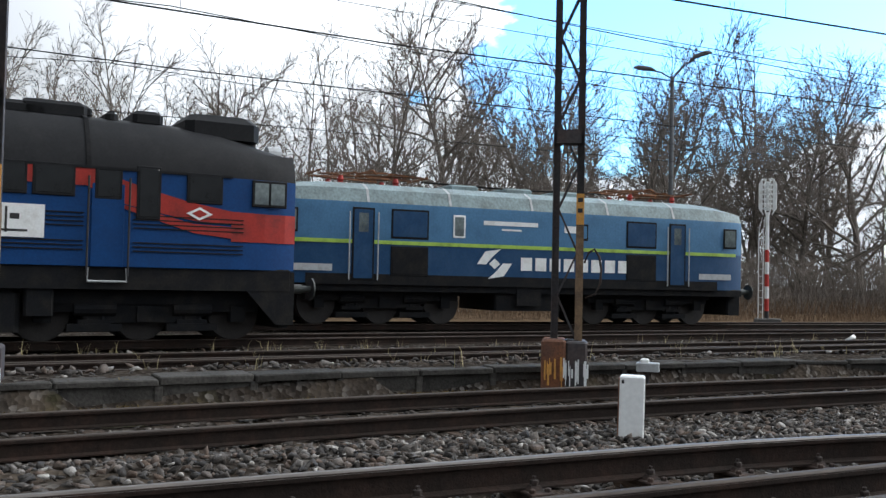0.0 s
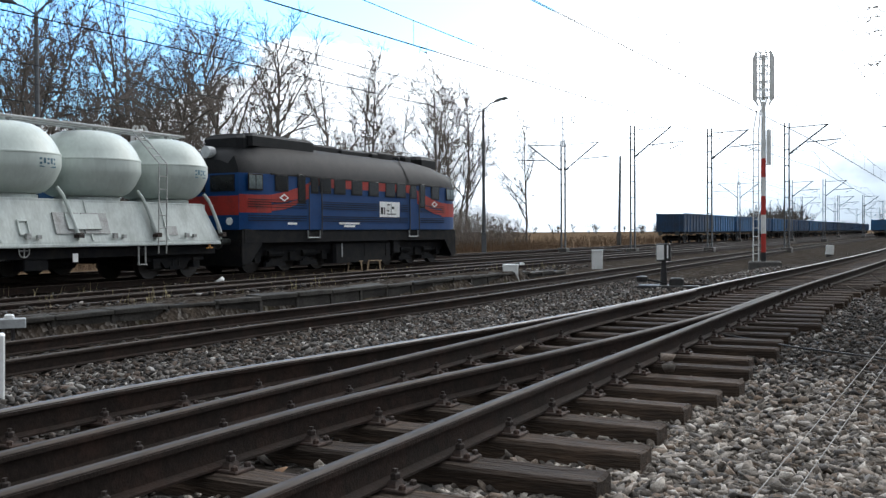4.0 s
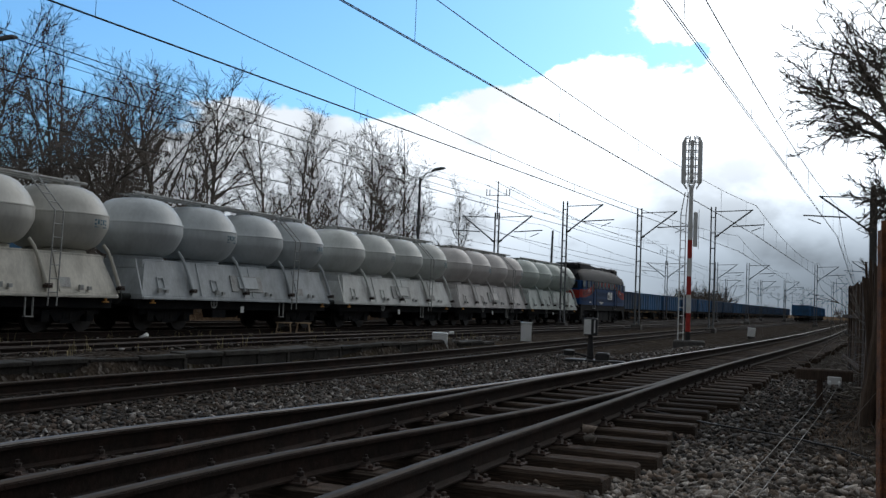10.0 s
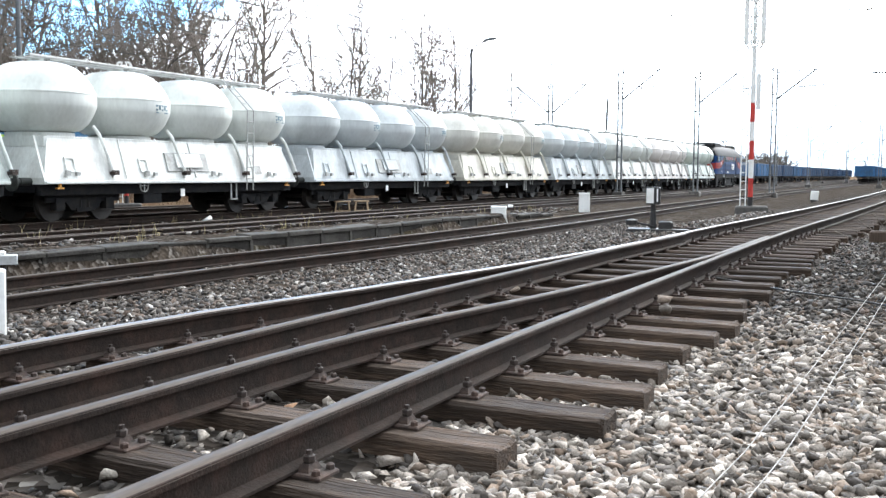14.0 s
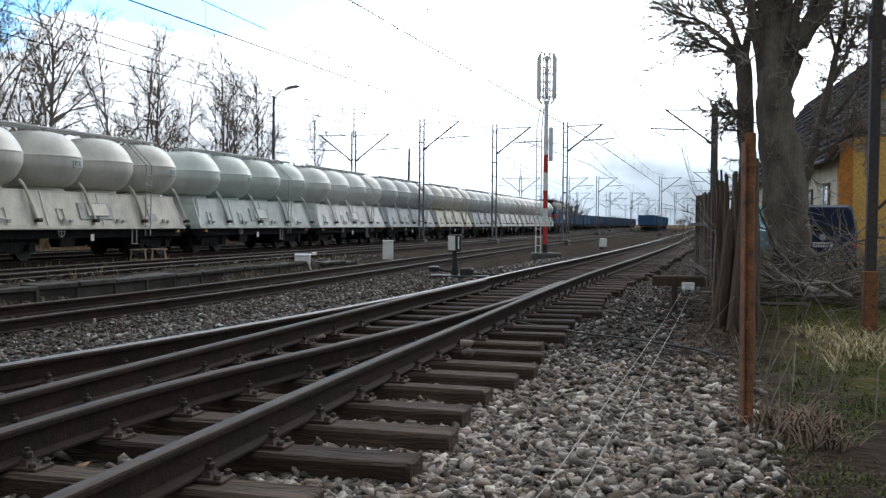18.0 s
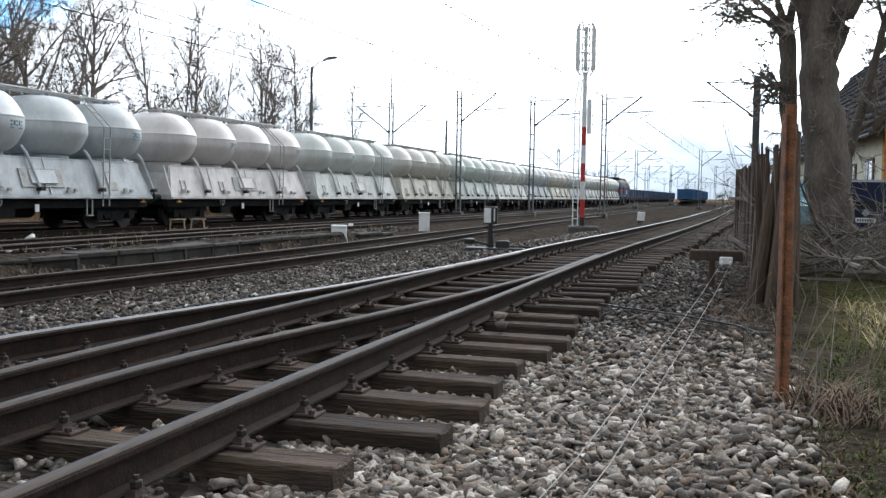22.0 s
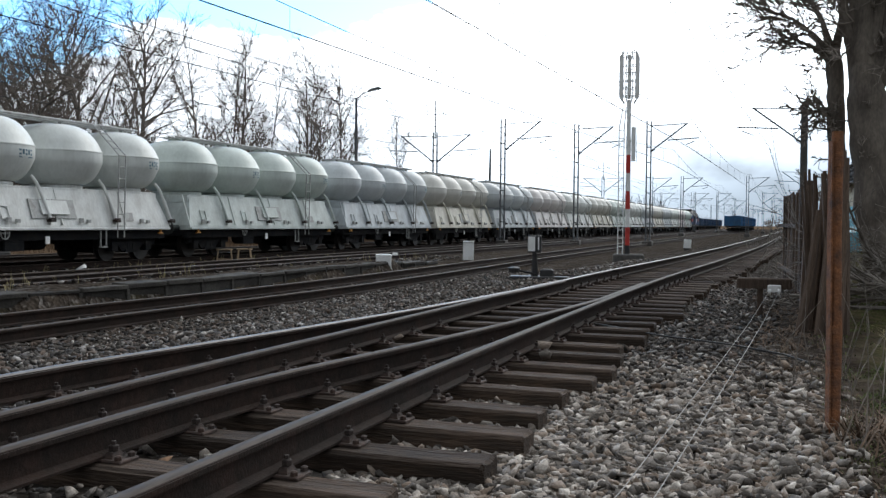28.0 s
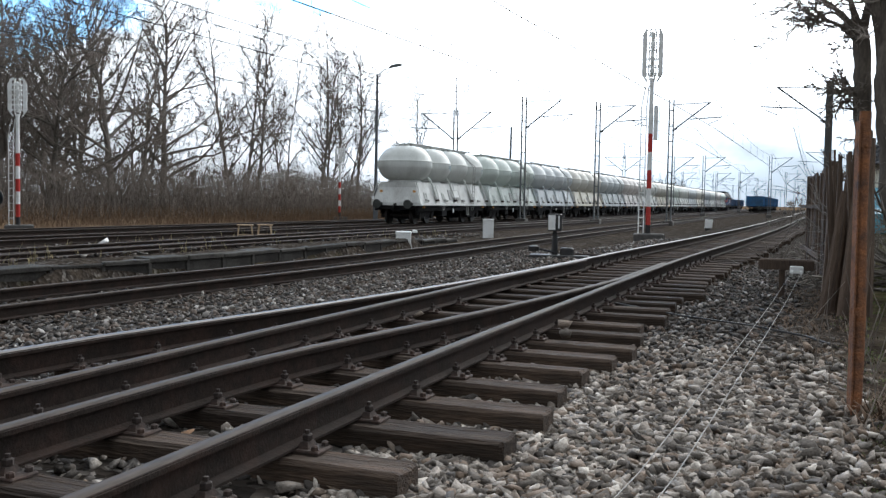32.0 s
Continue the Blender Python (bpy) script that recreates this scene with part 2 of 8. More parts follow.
M_LOCORED = material("loco_red", (0.34, 0.03, 0.022), 0.55, spec=0.25, other=(0.19, 0.026, 0.022), scale=2.5, fine=0.12)
M_LOCOROOF = material("loco_roof", (0.007, 0.0075, 0.009), 0.65, spec=0.2, other=(0.013, 0.013, 0.014), scale=2)
M_ETBLUE = material("electric_blue", (0.007, 0.047, 0.12), 0.55, spec=0.25, other=(0.02, 0.065, 0.14), scale=1.8, amount=0.6, fine=0.1)
M_ETSKY = material("electric_sky_blue", (0.065, 0.175, 0.31), 0.55, spec=0.25, other=(0.05, 0.135, 0.24), scale=1.8, amount=0.6, fine=0.1)
M_ETROOF = material("electric_roof", (0.20, 0.27, 0.28), 0.65, other=(0.13, 0.16, 0.16), scale=1.5, amount=0.6)
M_GREEN = material("lime_stripe", (0.36, 0.55, 0.08), 0.5, fine=0.08)
M_UNDER = material("underframe", (0.007, 0.0075, 0.009), 0.85, spec=0.2, other=(0.018, 0.016, 0.014), scale=3, bump=0.2)
M_WHEEL = material("wheel_steel", (0.03, 0.026, 0.024), 0.6, 0.3, other=(0.018, 0.016, 0.015), scale=4)
M_TANK = material("tank_white", (0.64, 0.665, 0.64), 0.5, other=(0.50, 0.52, 0.49), scale=1.4, amount=0.6, objrand=0.07, fine=0.05, stretch=(1, 1, 0.35))
M_SKIRT = material("wagon_white", (0.68, 0.70, 0.68), 0.65, other=(0.46, 0.46, 0.44), scale=1.9, amount=0.65, objrand=0.12, fine=0.09, stretch=(1, 1, 0.4))
M_BUFFER = material("buffer_iron", (0.05, 0.056, 0.052), 0.6, 0.2, other=(0.03, 0.03, 0.028), scale=6)
M_TANKS = [M_TANK] + [material(n, a, 0.5, other=b, scale=1.4, amount=0.6, objrand=0.05, fine=0.05, stretch=(1, 1, 0.35)) for n, a, b in (
    ("tank_cream", (0.60, 0.592, 0.545), (0.45, 0.44, 0.40)), ("tank_rosy", (0.66, 0.63, 0.61), (0.52, 0.49, 0.47)), ("tank_greenish", (0.57, 0.63, 0.59), (0.44, 0.49, 0.455)), ("tank_grey", (0.54, 0.575, 0.585), (0.40, 0.43, 0.44)))]
M_SKIRTS = [M_SKIRT] + [material(n, a, 0.65, other=b, scale=1.9, amount=0.65, objrand=0.1, fine=0.09, stretch=(1, 1, 0.4)) for n, a, b in (
    ("skirt_cream", (0.61, 0.588, 0.515), (0.39, 0.37, 0.32)), ("skirt_rosy", (0.62, 0.60, 0.585), (0.38, 0.36, 0.35)), ("skirt_greenish", (0.56, 0.61, 0.585), (0.36, 0.39, 0.37)), ("skirt_grey", (0.50, 0.54, 0.56), (0.31, 0.33, 0.34)))]
M_WAGONGREY = material("wagon_grey", (0.36, 0.37, 0.36), 0.6, other=(0.22, 0.21, 0.2), scale=4)
M_TEAL = material("teal_lettering", (0.05, 0.16, 0.22), 0.5)
M_GONDBLUE = material("gondola_blue", (0.02, 0.12, 0.28), 0.7, other=(0.03, 0.07, 0.12), scale=0.9, amount=0.7, objrand=0.4)
M_GONDDARK = material("gondola_green", (0.02, 0.075, 0.17), 0.7, other=(0.035, 0.05, 0.08), scale=0.9, amount=0.7, objrand=0.4)
M_BARK = material("bark_grey", (0.17, 0.15, 0.13), 0.95, spec=0.2, other=(0.27, 0.245, 0.22), scale=4, bump=0.8, bump_scale=15, objrand=0.3)
M_BIGBARK = material("bark_old", (0.17, 0.145, 0.12), 0.95, other=(0.07, 0.058, 0.05), scale=3, amount=0.7, bump=1.0, bump_scale=9, stretch=(1, 1, 0.35))
M_TWIG = material("twig", (0.27, 0.235, 0.205), 0.95, spec=0.2, island=0.35, scale=1)
M_REED = material("dry_reed", (0.185, 0.125, 0.08), 0.95, spec=0.2, other=(0.12, 0.082, 0.055), scale=0.5, island=0.35)
M_DEAD = material("dead_grass", (0.13, 0.085, 0.055), 0.95, other=(0.085, 0.06, 0.04), scale=1, island=0.4)
M_MOSS = material("brown_moss", (0.11, 0.075, 0.028), 0.95, spec=0.2, other=(0.075, 0.06, 0.025), scale=1, island=0.4)
M_STRAW = material("dry_grass", (0.36, 0.30, 0.16), 0.95, other=(0.26, 0.22, 0.12), scale=1, island=0.35)
M_GRASS = material("green_grass", (0.060, 0.088, 0.018), 0.95, other=(0.09, 0.09, 0.03), scale=1, island=0.4)
M_GLASS = material("window_glass", (0.012, 0.013, 0.014), 0.22, spec=0.35, fine=0.05)
M_GLASSLIT = material("window_pale", (0.15, 0.18, 0.18), 0.1, spec=0.8, other=(0.07, 0.085, 0.09), scale=2)
M_WALLY = material("yellow_plaster", (0.68, 0.42, 0.12), 0.9, other=(0.56, 0.34, 0.11), scale=1.2, bump=0.2)
M_WALLC = material("cream_plaster", (0.62, 0.55, 0.40), 0.9, other=(0.5, 0.44, 0.33), scale=1.2, bump=0.2)
M_ORANGEPLASTER = material("orange_plaster", (0.52, 0.21, 0.045), 0.9, other=(0.42, 0.17, 0.045), scale=1.2, bump=0.2)
M_GREYPLASTER = material("grey_plaster", (0.42, 0.40, 0.36), 0.9, other=(0.3, 0.28, 0.25), scale=1.2, bump=0.2)
M_ROOFTILE = material("roof_dark", (0.013, 0.011, 0.011), 0.95, spec=0.05, other=(0.02, 0.016, 0.014), scale=2, bump=0.3)
M_VAN = material("van_navy", (0.010, 0.019, 0.06), 0.3, other=(0.01, 0.015, 0.03), scale=2, spec=0.35, fine=0.05)
M_TURQ = material("turquoise_paint", (0.10, 0.36, 0.48), 0.5, other=(0.3, 0.45, 0.5), scale=3)
M_WOOD = material("old_wood", (0.115, 0.08, 0.058), 0.95, other=(0.06, 0.042, 0.033), scale=3, bump=0.8, bump_scale=20, stretch=(3, 3, 0.4), objrand=0.35)
M_PALEWOOD = material("pale_wood", (0.52, 0.38, 0.25), 0.9, other=(0.27, 0.18, 0.11), scale=6)
M_WIRE = material("wire", (0.03, 0.03, 0.032), 0.6, 0.6)
M_PALEWIRE = material("pale_wire", (0.17, 0.165, 0.155), 0.6, 0.3)


def ground_material():
    """Earth, gravel, moss and grass by place."""
    m = bpy.data.materials.new("ground_earth")
    m.use_nodes = True
    n, l = m.node_tree.nodes, m.node_tree.links
    b = n["Principled BSDF"]
    b.inputs["Roughness"].default_value = 0.95
    b.inputs["Specular IOR Level"].default_value = 0.0
    co = n.new("ShaderNodeTexCoord")
    att = n.new("ShaderNodeAttribute")
    att.attribute_name = "kinds"
    sep = n.new("ShaderNodeSeparateColor")
    l.new(att.outputs["Color"], sep.inputs["Color"])

    def noise_node(scale, detail=6):
        t = n.new("ShaderNodeTexNoise")
        t.inputs["Scale"].default_value, t.inputs["Detail"].default_value = scale, detail
        l.new(co.outputs["Object"], t.inputs["Vector"])
        return t

    def ramp(src, stops):
        r = n.new("ShaderNodeValToRGB")
        while len(r.color_ramp.elements) < len(stops):
            r.color_ramp.elements.new(0.5)
        for e, (p, c) in zip(r.color_ramp.elements, stops):
            e.position, e.color = p, (*c, 1)
        l.new(src, r.inputs["Fac"])
        return r.outputs["Color"]

    def mix(f, a, c):
        x = n.new("ShaderNodeMix")
        x.data_type = "RGBA"
        l.new(f, x.inputs["Factor"])
        l.new(a, x.inputs["A"])
        l.new(c, x.inputs["B"])
        return x.outputs["Result"]

    def masked(channel, scale, soft=0.35):
        t = noise_node(scale, 5)
        a = n.new("ShaderNodeMath")
        a.operation = "ADD"
        l.new(channel, a.inputs[0])
        l.new(t.outputs["Fac"], a.inputs[1])
        r = n.new("ShaderNodeMapRange")
        r.inputs["From Min"].default_value, r.inputs["From Max"].default_value = 1.0 - soft / 2, 1.0 + soft / 2
        l.new(a.outputs["Value"], r.inputs["Value"])
        return r.outputs["Result"]

    vor = n.new("ShaderNodeTexVoronoi")
    vor.inputs["Scale"].default_value = 15
    l.new(co.outputs["Object"], vor.inputs["Vector"])
    sp = n.new("ShaderNodeSeparateColor")
    l.new(vor.outputs["Color"], sp.inputs["Color"])
    gravel = ramp(sp.outputs["Red"], [(0, (0.014, 0.012, 0.01)), (0.45, (0.033, 0.028, 0.024)), (0.8, (0.065, 0.057, 0.05)), (1, (0.16, 0.148, 0.135))])
    earth = ramp(noise_node(1.3).outputs["Fac"], [(0.3, (0.022, 0.017, 0.013)), (0.5, (0.042, 0.033, 0.026)), (0.7, (0.095, 0.076, 0.058))])
    grass = ramp(noise_node(5).outputs["Fac"], [(0.3, (0.032, 0.034, 0.013)), (0.48, (0.055, 0.056, 0.021)), (0.6, (0.075, 0.06, 0.034)), (0.72, (0.12, 0.10, 0.052))])
    reed = ramp(noise_node(2).outputs["Fac"], [(0.3, (0.085, 0.06, 0.04)), (0.7, (0.18, 0.125, 0.08))])
    c = mix(masked(sep.outputs["Red"], 2.2), earth, gravel)
    c = mix(masked(sep.outputs["Green"], 1.5), c, grass)
    c = mix(masked(sep.outputs["Blue"], 0.4), c, reed)
    l.new(c, b.inputs["Base Color"])
    bp = n.new("ShaderNodeBump")
    bp.inputs["Strength"].default_value, bp.inputs["Distance"].default_value = 0.9, 0.04
    l.new(vor.outputs["Distance"], bp.inputs["Height"])
    l.new(bp.outputs["Normal"], b.inputs["Normal"])
    return m


M_GROUND = ground_material()


# ---- mesh helpers ----
class Shape:
    """Gathers vertices and faces of one mesh."""

    def __init__(self):
        self.v, self.f = [], []

    def add(self, verts, faces):
        o = len(self.v)
        self.v += [tuple(p) for p in verts]
        self.f += [tuple(i + o for i in f) for f in faces]
        return self

    def box(self, x0, x1, y0, y1, z0, z1, m=None, top=1.0, topy=None):
        """A box; top scales its upper face about the middle."""
        cx, cy, ty = (x0 + x1) / 2, (y0 + y1) / 2, top if topy is None else topy
        p = [(x0, y0, z0), (x1, y0, z0), (x1, y1, z0), (x0, y1, z0)]
        p += [(cx + (x - cx) * top, cy + (y - cy) * ty, z1) for x, y, _ in p]
        if m is not None:
            p = [m @ Vector(q) for q in p]
        return self.add(p, [(3, 2, 1, 0), (4, 5, 6, 7), (0, 1, 5, 4), (1, 2, 6, 5), (2, 3, 7, 6), (3, 0, 4, 7)])

    def chamfered(self, x0, x1, y0, y1, z0, z1, c=0.01, m=None):
        """A box with its upright and upper edges cut off."""
        def ring(d, z):
            a = (x0 + d, x1 - d, y0 + d, y1 - d)
            return [(a[0] + c, a[2], z), (a[1] - c, a[2], z), (a[1], a[2] + c, z), (a[1], a[3] - c, z), (a[1] - c, a[3], z), (a[0] + c, a[3], z), (a[0], a[3] - c, z), (a[0], a[2] + c, z)]
        p = ring(0, z0) + ring(0, z1 - c) + ring(c, z1)
        if m is not None:
            p = [m @ Vector(q) for q in p]
        f = [tuple(range(7, -1, -1)), tuple(range(16, 24))]
        for r in (0, 8):
            f += [(r + i, r + (i + 1) % 8, r + 8 + (i + 1) % 8, r + 8 + i) for i in range(8)]
        return self.add(p, f)

    def tube(self, points, radii, sides=8, caps=True):
        """A tube along points; radii one or many."""
        pts = [Vector(p) for p in points]
        if not hasattr(radii, "__len__"):
            radii = [radii] * len(pts)
        rings = []
        for i, p in enumerate(pts):
            d = (pts[min(i + 1, len(pts) - 1)] - pts[max(i - 1, 0)]).normalized()
            a = d.cross(Vector((0, 0, 1)) if abs(d.z) < 0.9 else Vector((1, 0, 0))).normalized()
            b = d.cross(a)
            rings += [p + (a * math.cos(2 * math.pi * k / sides) + b * math.sin(2 * math.pi * k / sides)) * radii[i] for k in range(sides)]
        f = [(i * sides + k, i * sides + (k + 1) % sides, (i + 1) * sides + (k + 1) % sides, (i + 1) * sides + k) for i in range(len(pts) - 1) for k in range(sides)]
        if caps:
            f += [tuple(range(sides - 1, -1, -1)), tuple((len(pts) - 1) * sides + k for k in range(sides))]
        return self.add(rings, f)

    def lathe(self, profile, cx=0, cy=0, sides=24, sx=1.0, sy=1.0):
        """Turns a profile of (radius, z) round the upright axis."""
        p = [(cx + r * sx * math.cos(2 * math.pi * k / sides), cy + r * sy * math.sin(2 * math.pi * k / sides), z) for r, z in profile for k in range(sides)]
        f = [(i * sides + k, i * sides + (k + 1) % sides, (i + 1) * sides + (k + 1) % sides, (i + 1) * sides + k) for i in range(len(profile) - 1) for k in range(sides)]
        f += [tuple(range(sides - 1, -1, -1)), tuple((len(profile) - 1) * sides + k for k in range(sides))]
        return self.add(p, f)

    def loft(self, rings, close=True, caps=True):
        k = len(rings[0])
        f = [(i * k + j, i * k + (j + 1) % k, (i + 1) * k + (j + 1) % k, (i + 1) * k + j) for i in range(len(rings) - 1) for j in range(k if close else k - 1)]
        if caps:
            f += [tuple(range(k - 1, -1, -1)), tuple((len(rings) - 1) * k + j for j in range(k))]
        return self.add([p for r in rings for p in r], f)

    def disc_x(self, x0, x1, cy, cz, r, sides=20):
        """A short cylinder along x."""
        p = [(x, cy + r * math.cos(2 * math.pi * k / sides), cz + r * math.sin(2 * math.pi * k / sides)) for x in (x0, x1) for k in range(sides)]
        f = [(k, (k + 1) % sides, sides + (k + 1) % sides, sides + k) for k in range(sides)] + [tuple(range(sides - 1, -1, -1)), tuple(range(sides, 2 * sides))]
        return self.add(p, f)

    def mesh(self, name, mat, smooth=False, slots=None):
        me = bpy.data.meshes.new(name)
        me.from_pydata(self.v, [], self.f)
        me.materials.append(mat)
        bm = bmesh.new()
        bm.from_mesh(me)
        bmesh.ops.recalc_face_normals(bm, faces=bm.faces)
        bm.to_mesh(me)
        bm.free()
        if smooth:
            for p in me.polygons:
                p.use_smooth = True
            if smooth is not True:
                me.set_sharp_from_angle(angle=radians(smooth))
        return me


def part(name, shape, mat, parent=None, label="", smooth=False, m=None):
    ob = new(name, shape.mesh(name, mat, smooth) if isinstance(shape, Shape) else shape)
    if parent is not None:
        ob.parent = parent
    if m is not None:
        ob.matrix_basis = m
    if label:
        ob["label"] = label
    return ob


def thing(name, m=None, **tags):
    ob = new(name)
    ob.empty_display_size = 0.2
    if m is not None:
        ob.matrix_basis = m
    return tagged(ob, **tags)


def quick_mesh(name, verts, faces, mat, n=3):
    """A mesh from arrays of vertices and of faces with n corners each."""
    me = bpy.data.meshes.new(name)
    verts, faces = np.asarray(verts, np.float32), np.asarray(faces, np.int32)
    me.vertices.add(len(verts))
    me.vertices.foreach_set("co", verts.ravel())
    me.loops.add(faces.size)
    me.loops.foreach_set("vertex_index", faces.ravel())
    me.polygons.add(len(faces))
    me.polygons.foreach_set("loop_start", np.arange(0, faces.size, n, dtype=np.int32))
    me.update(calc_edges=True)
    me.materials.append(mat)
    return me


def curve_of(knots):
    """A smooth function through (y, x) knots."""
    ys, xs = np.array([k[0] for k in knots], float), np.array([k[1] for k in knots], float)
    slopes = np.gradient(xs, ys)

    def at(y):
        y = np.asarray(y, float)
        i = np.clip(np.searchsorted(ys, y) - 1, 0, len(ys) - 2)
        h = ys[i + 1] - ys[i]
        t = (y - ys[i]) / h
        out = (2 * t**3 - 3 * t**2 + 1) * xs[i] + (t**3 - 2 * t**2 + t) * h * slopes[i] + (3 * t**2 - 2 * t**3) * xs[i + 1] + (t**3 - t**2) * h * slopes[i + 1]
        out = np.where(y < ys[0], xs[0] + (y - ys[0]) * slopes[0], out)
        return np.where(y > ys[-1], xs[-1] + (y - ys[-1]) * slopes[-1], out)
    return at


# ---- lines of the plan: x as a function of y ----
MAIN_R = curve_of([(-60, -2.9), (-10, -2.3), (0, -2.17), (3, -2.065), (6, -1.90), (9, -1.69), (13, -1.42), (18, -1.03), (28, 0.0), (43, 1.45), (80, 4.4), (200, 13.5), (400, 28)])
DIVERGE_L = curve_of([(-60, -14.0), (-30, -8.2), (-10, -5.4), (0, -4.66), (3, -4.5), (5.2, -4.33), (7.5, -3.87), (9.5, -3.5), (12.4, -3.07), (15.5, -2.75), (19, -2.45), (28, -1.5), (43, -0.05), (80, 2.9), (200, 12.0), (400, 26.5)])
SIDE_L = curve_of([(-60, -9.9), (-10, -9.95), (0, -9.95), (7, -9.98), (12, -9.72), (16, -9.24), (20, -8.9), (24, -8.68), (34, -8.3), (60, -7.0), (100, -4.6), (188, 1.6), (400, 16)])
YARD_A = curve_of([(-60, -14.55), (0, -14.55), (15, -14.55), (24, -14.2), (40, -13.2), (60, -11.4), (100, -8.6), (200, -0.5), (400, 14)])
YARD_B = curve_of([(-60, -15.75), (0, -15.75), (15, -15.75), (24, -15.5), (40, -14.6), (60, -13.2), (100, -10.6), (200, -3.6), (400, 11)])
TRAIN = curve_of([(-260, -20.1), (-60, -20.1), (0, -20.1), (15, -20.0), (25, -19.5), (35, -18.6), (47, -17.5), (63, -16.4), (100, -13.8), (210, -6.4), (350, 3.5), (500, 14)])
ELECTRIC = curve_of([(-60, -33), (0, -27.0), (9.6, -26.05), (25.5, -24.35), (60, -21.4), (100, -18.9), (210, -10.6), (400, 3)])
Z_YARD, Z_TRAIN = -0.36, -0.31     # rail tops of the yard; the main line's rail tops are at 0


def main_z(x, y):
    """Height of the ground."""
    u = x - MAIN_R(y)                       # from the main line's outer rail
    w = DIVERGE_L(y) - x                    # from the turnout's outer rail, to the left
    z = np.full_like(np.asarray(x, float), -0.295)
    z = np.where(u > 0.0, -0.318 + np.clip((u - 0.8) / 0.5, 0, 1) * 0.012, z)
    z = np.where(u > 3.5, -0.31 - np.clip((u - 3.5) / 6, 0, 1) * 0.1, z)
    z = np.where(w > 0.3, -0.25 - np.clip((w - 1.9) / 1.2, 0, 1) * 0.31, z)
    wall = SIDE_L(y) - 1.58
    raised = np.clip((35.0 - y) / 6.0, 0, 1)
    z = np.where(x < wall, -0.54 + 0.29 * raised * np.clip((x - wall + 2.1) / 0.8, 0, 1), z)
    far = np.clip((-28.5 - x) / 3.0, 0, 1)
    return z + far * 0.22


def ground():
    xs = np.concatenate([[-1500, -900, -500, -300, -200, -140, -100, -80, -65, -55, -48, -42], np.arange(-38, -12, 0.5), np.arange(-12, 4, 0.2), np.arange(4, 16, 0.8), [18, 22, 28, 36, 48, 65, 90, 130, 200, 320, 500, 900, 1500]])
    ys = np.concatenate([[-400, -200, -120, -80, -60, -45, -32, -24, -18, -14], np.arange(-10, 30, 0.4), np.arange(30, 60, 1.0), np.arange(60, 130, 4.0), [140, 155, 170, 190, 220, 260, 310, 380, 480, 650, 900, 1300, 2000, 3200]])
    gx, gy = np.meshgrid(xs, ys)
    # the tracks bend to the right with distance: shear the columns with the main line
    sx = gx + np.where(gy > 0, MAIN_R(np.clip(gy, 0, 400)) - MAIN_R(np.array(0.0)), 0) * np.clip(1 - np.abs(gx) / 80, 0, 1)
    rng = np.random.default_rng(3)
    gz = main_z(sx, gy) + rng.normal(0, 0.012, sx.shape) * (np.abs(sx) < 60)
    u, w = sx - MAIN_R(gy), DIVERGE_L(gy) - sx
    verts = np.stack([sx, gy, gz], -1).reshape(-1, 3)
    nx, ny = len(xs), len(ys)
    i = (np.arange(ny - 1)[:, None] * nx + np.arange(nx - 1)).ravel()
    me = quick_mesh("ground", verts, np.stack([i, i + 1, i + nx + 1, i + nx], 1), M_GROUND, 4)
    gravel = np.where((u < 1.9) & (w < 2.9), np.clip(0.35 + gy * 0.12, 0.35, 0.9), np.where(sx < -27, 0.1, 0.55))
    gravel = np.where(u > 1.9, np.clip(0.75 - (u - 1.9) * 0.6, 0, 1), gravel)
    grass = np.where(u > 1.6, np.clip((u - 2.55 + 0.5 * (gy > 8)) * 0.42, 0, 0.72), 0.1)
    grass = np.where((sx < -9.9) & (sx > SIDE_L(gy) - 1.6), 0.3, grass)
    reed = np.where((sx < -28.5 + np.clip((gy - 40) * 0.085, 0, 40)) | (np.abs(sx) > 70) | (gy > 420), 1.0, 0.0)
    col = me.color_attributes.new("kinds", "FLOAT_COLOR", "POINT")
    col.data.foreach_set("color", np.stack([gravel, grass, reed, np.ones_like(reed)], -1).astype(np.float32).ravel())
    for p in me.polygons:
        p.use_smooth = True
    tagged(new("ground", me), "dark gravelly earth of a railway yard with grass verges", "ground", kind="structure")


ground()

# ---- tracks ----
RAIL_PROFILE = [(-0.0625, -0.172), (0.0625, -0.172), (0.0625, -0.160), (0.012, -0.145), (0.009, -0.045), (0.036, -0.036), (0.036, -0.008), (0.024, 0.0), (-0.024, 0.0), (-0.036, -0.008), (-0.036, -0.036), (-0.009, -0.045), (-0.012, -0.145), (-0.0625, -0.160)]


def rail(line, offset, z, y0, y1, parent, bright, label=""):
    """One rail along a line of the plan, with its worn running surface as a part."""
    ys = np.concatenate([np.arange(y0, min(y1, 40), 0.8), np.arange(40, y1 + 5, 5.0)]) if y1 > 40 else np.append(np.arange(y0, y1, 0.5), y1)
    xs = line(ys) + offset
    tx, body, top = np.gradient(xs, ys), [], []
    for x, y, t in zip(xs, ys, tx):
        n = Vector((1, -t, 0)).normalized()
        body.append([(x + n.x * a, y + n.y * a, z + h) for a, h in RAIL_PROFILE])
        top.append([(x + n.x * a, y + n.y * a, z + h) for a, h in ((-0.037, -0.014), (-0.026, 0.0035), (0.026, 0.0035), (0.037, -0.014))])
    ob = part("rail", Shape().loft(body), M_RAIL, parent, label)
    part("running_surface", Shape().loft(top, close=False, caps=False), M_RAILTOP if bright else M_RAILDULL, ob, smooth=True)
    return ob


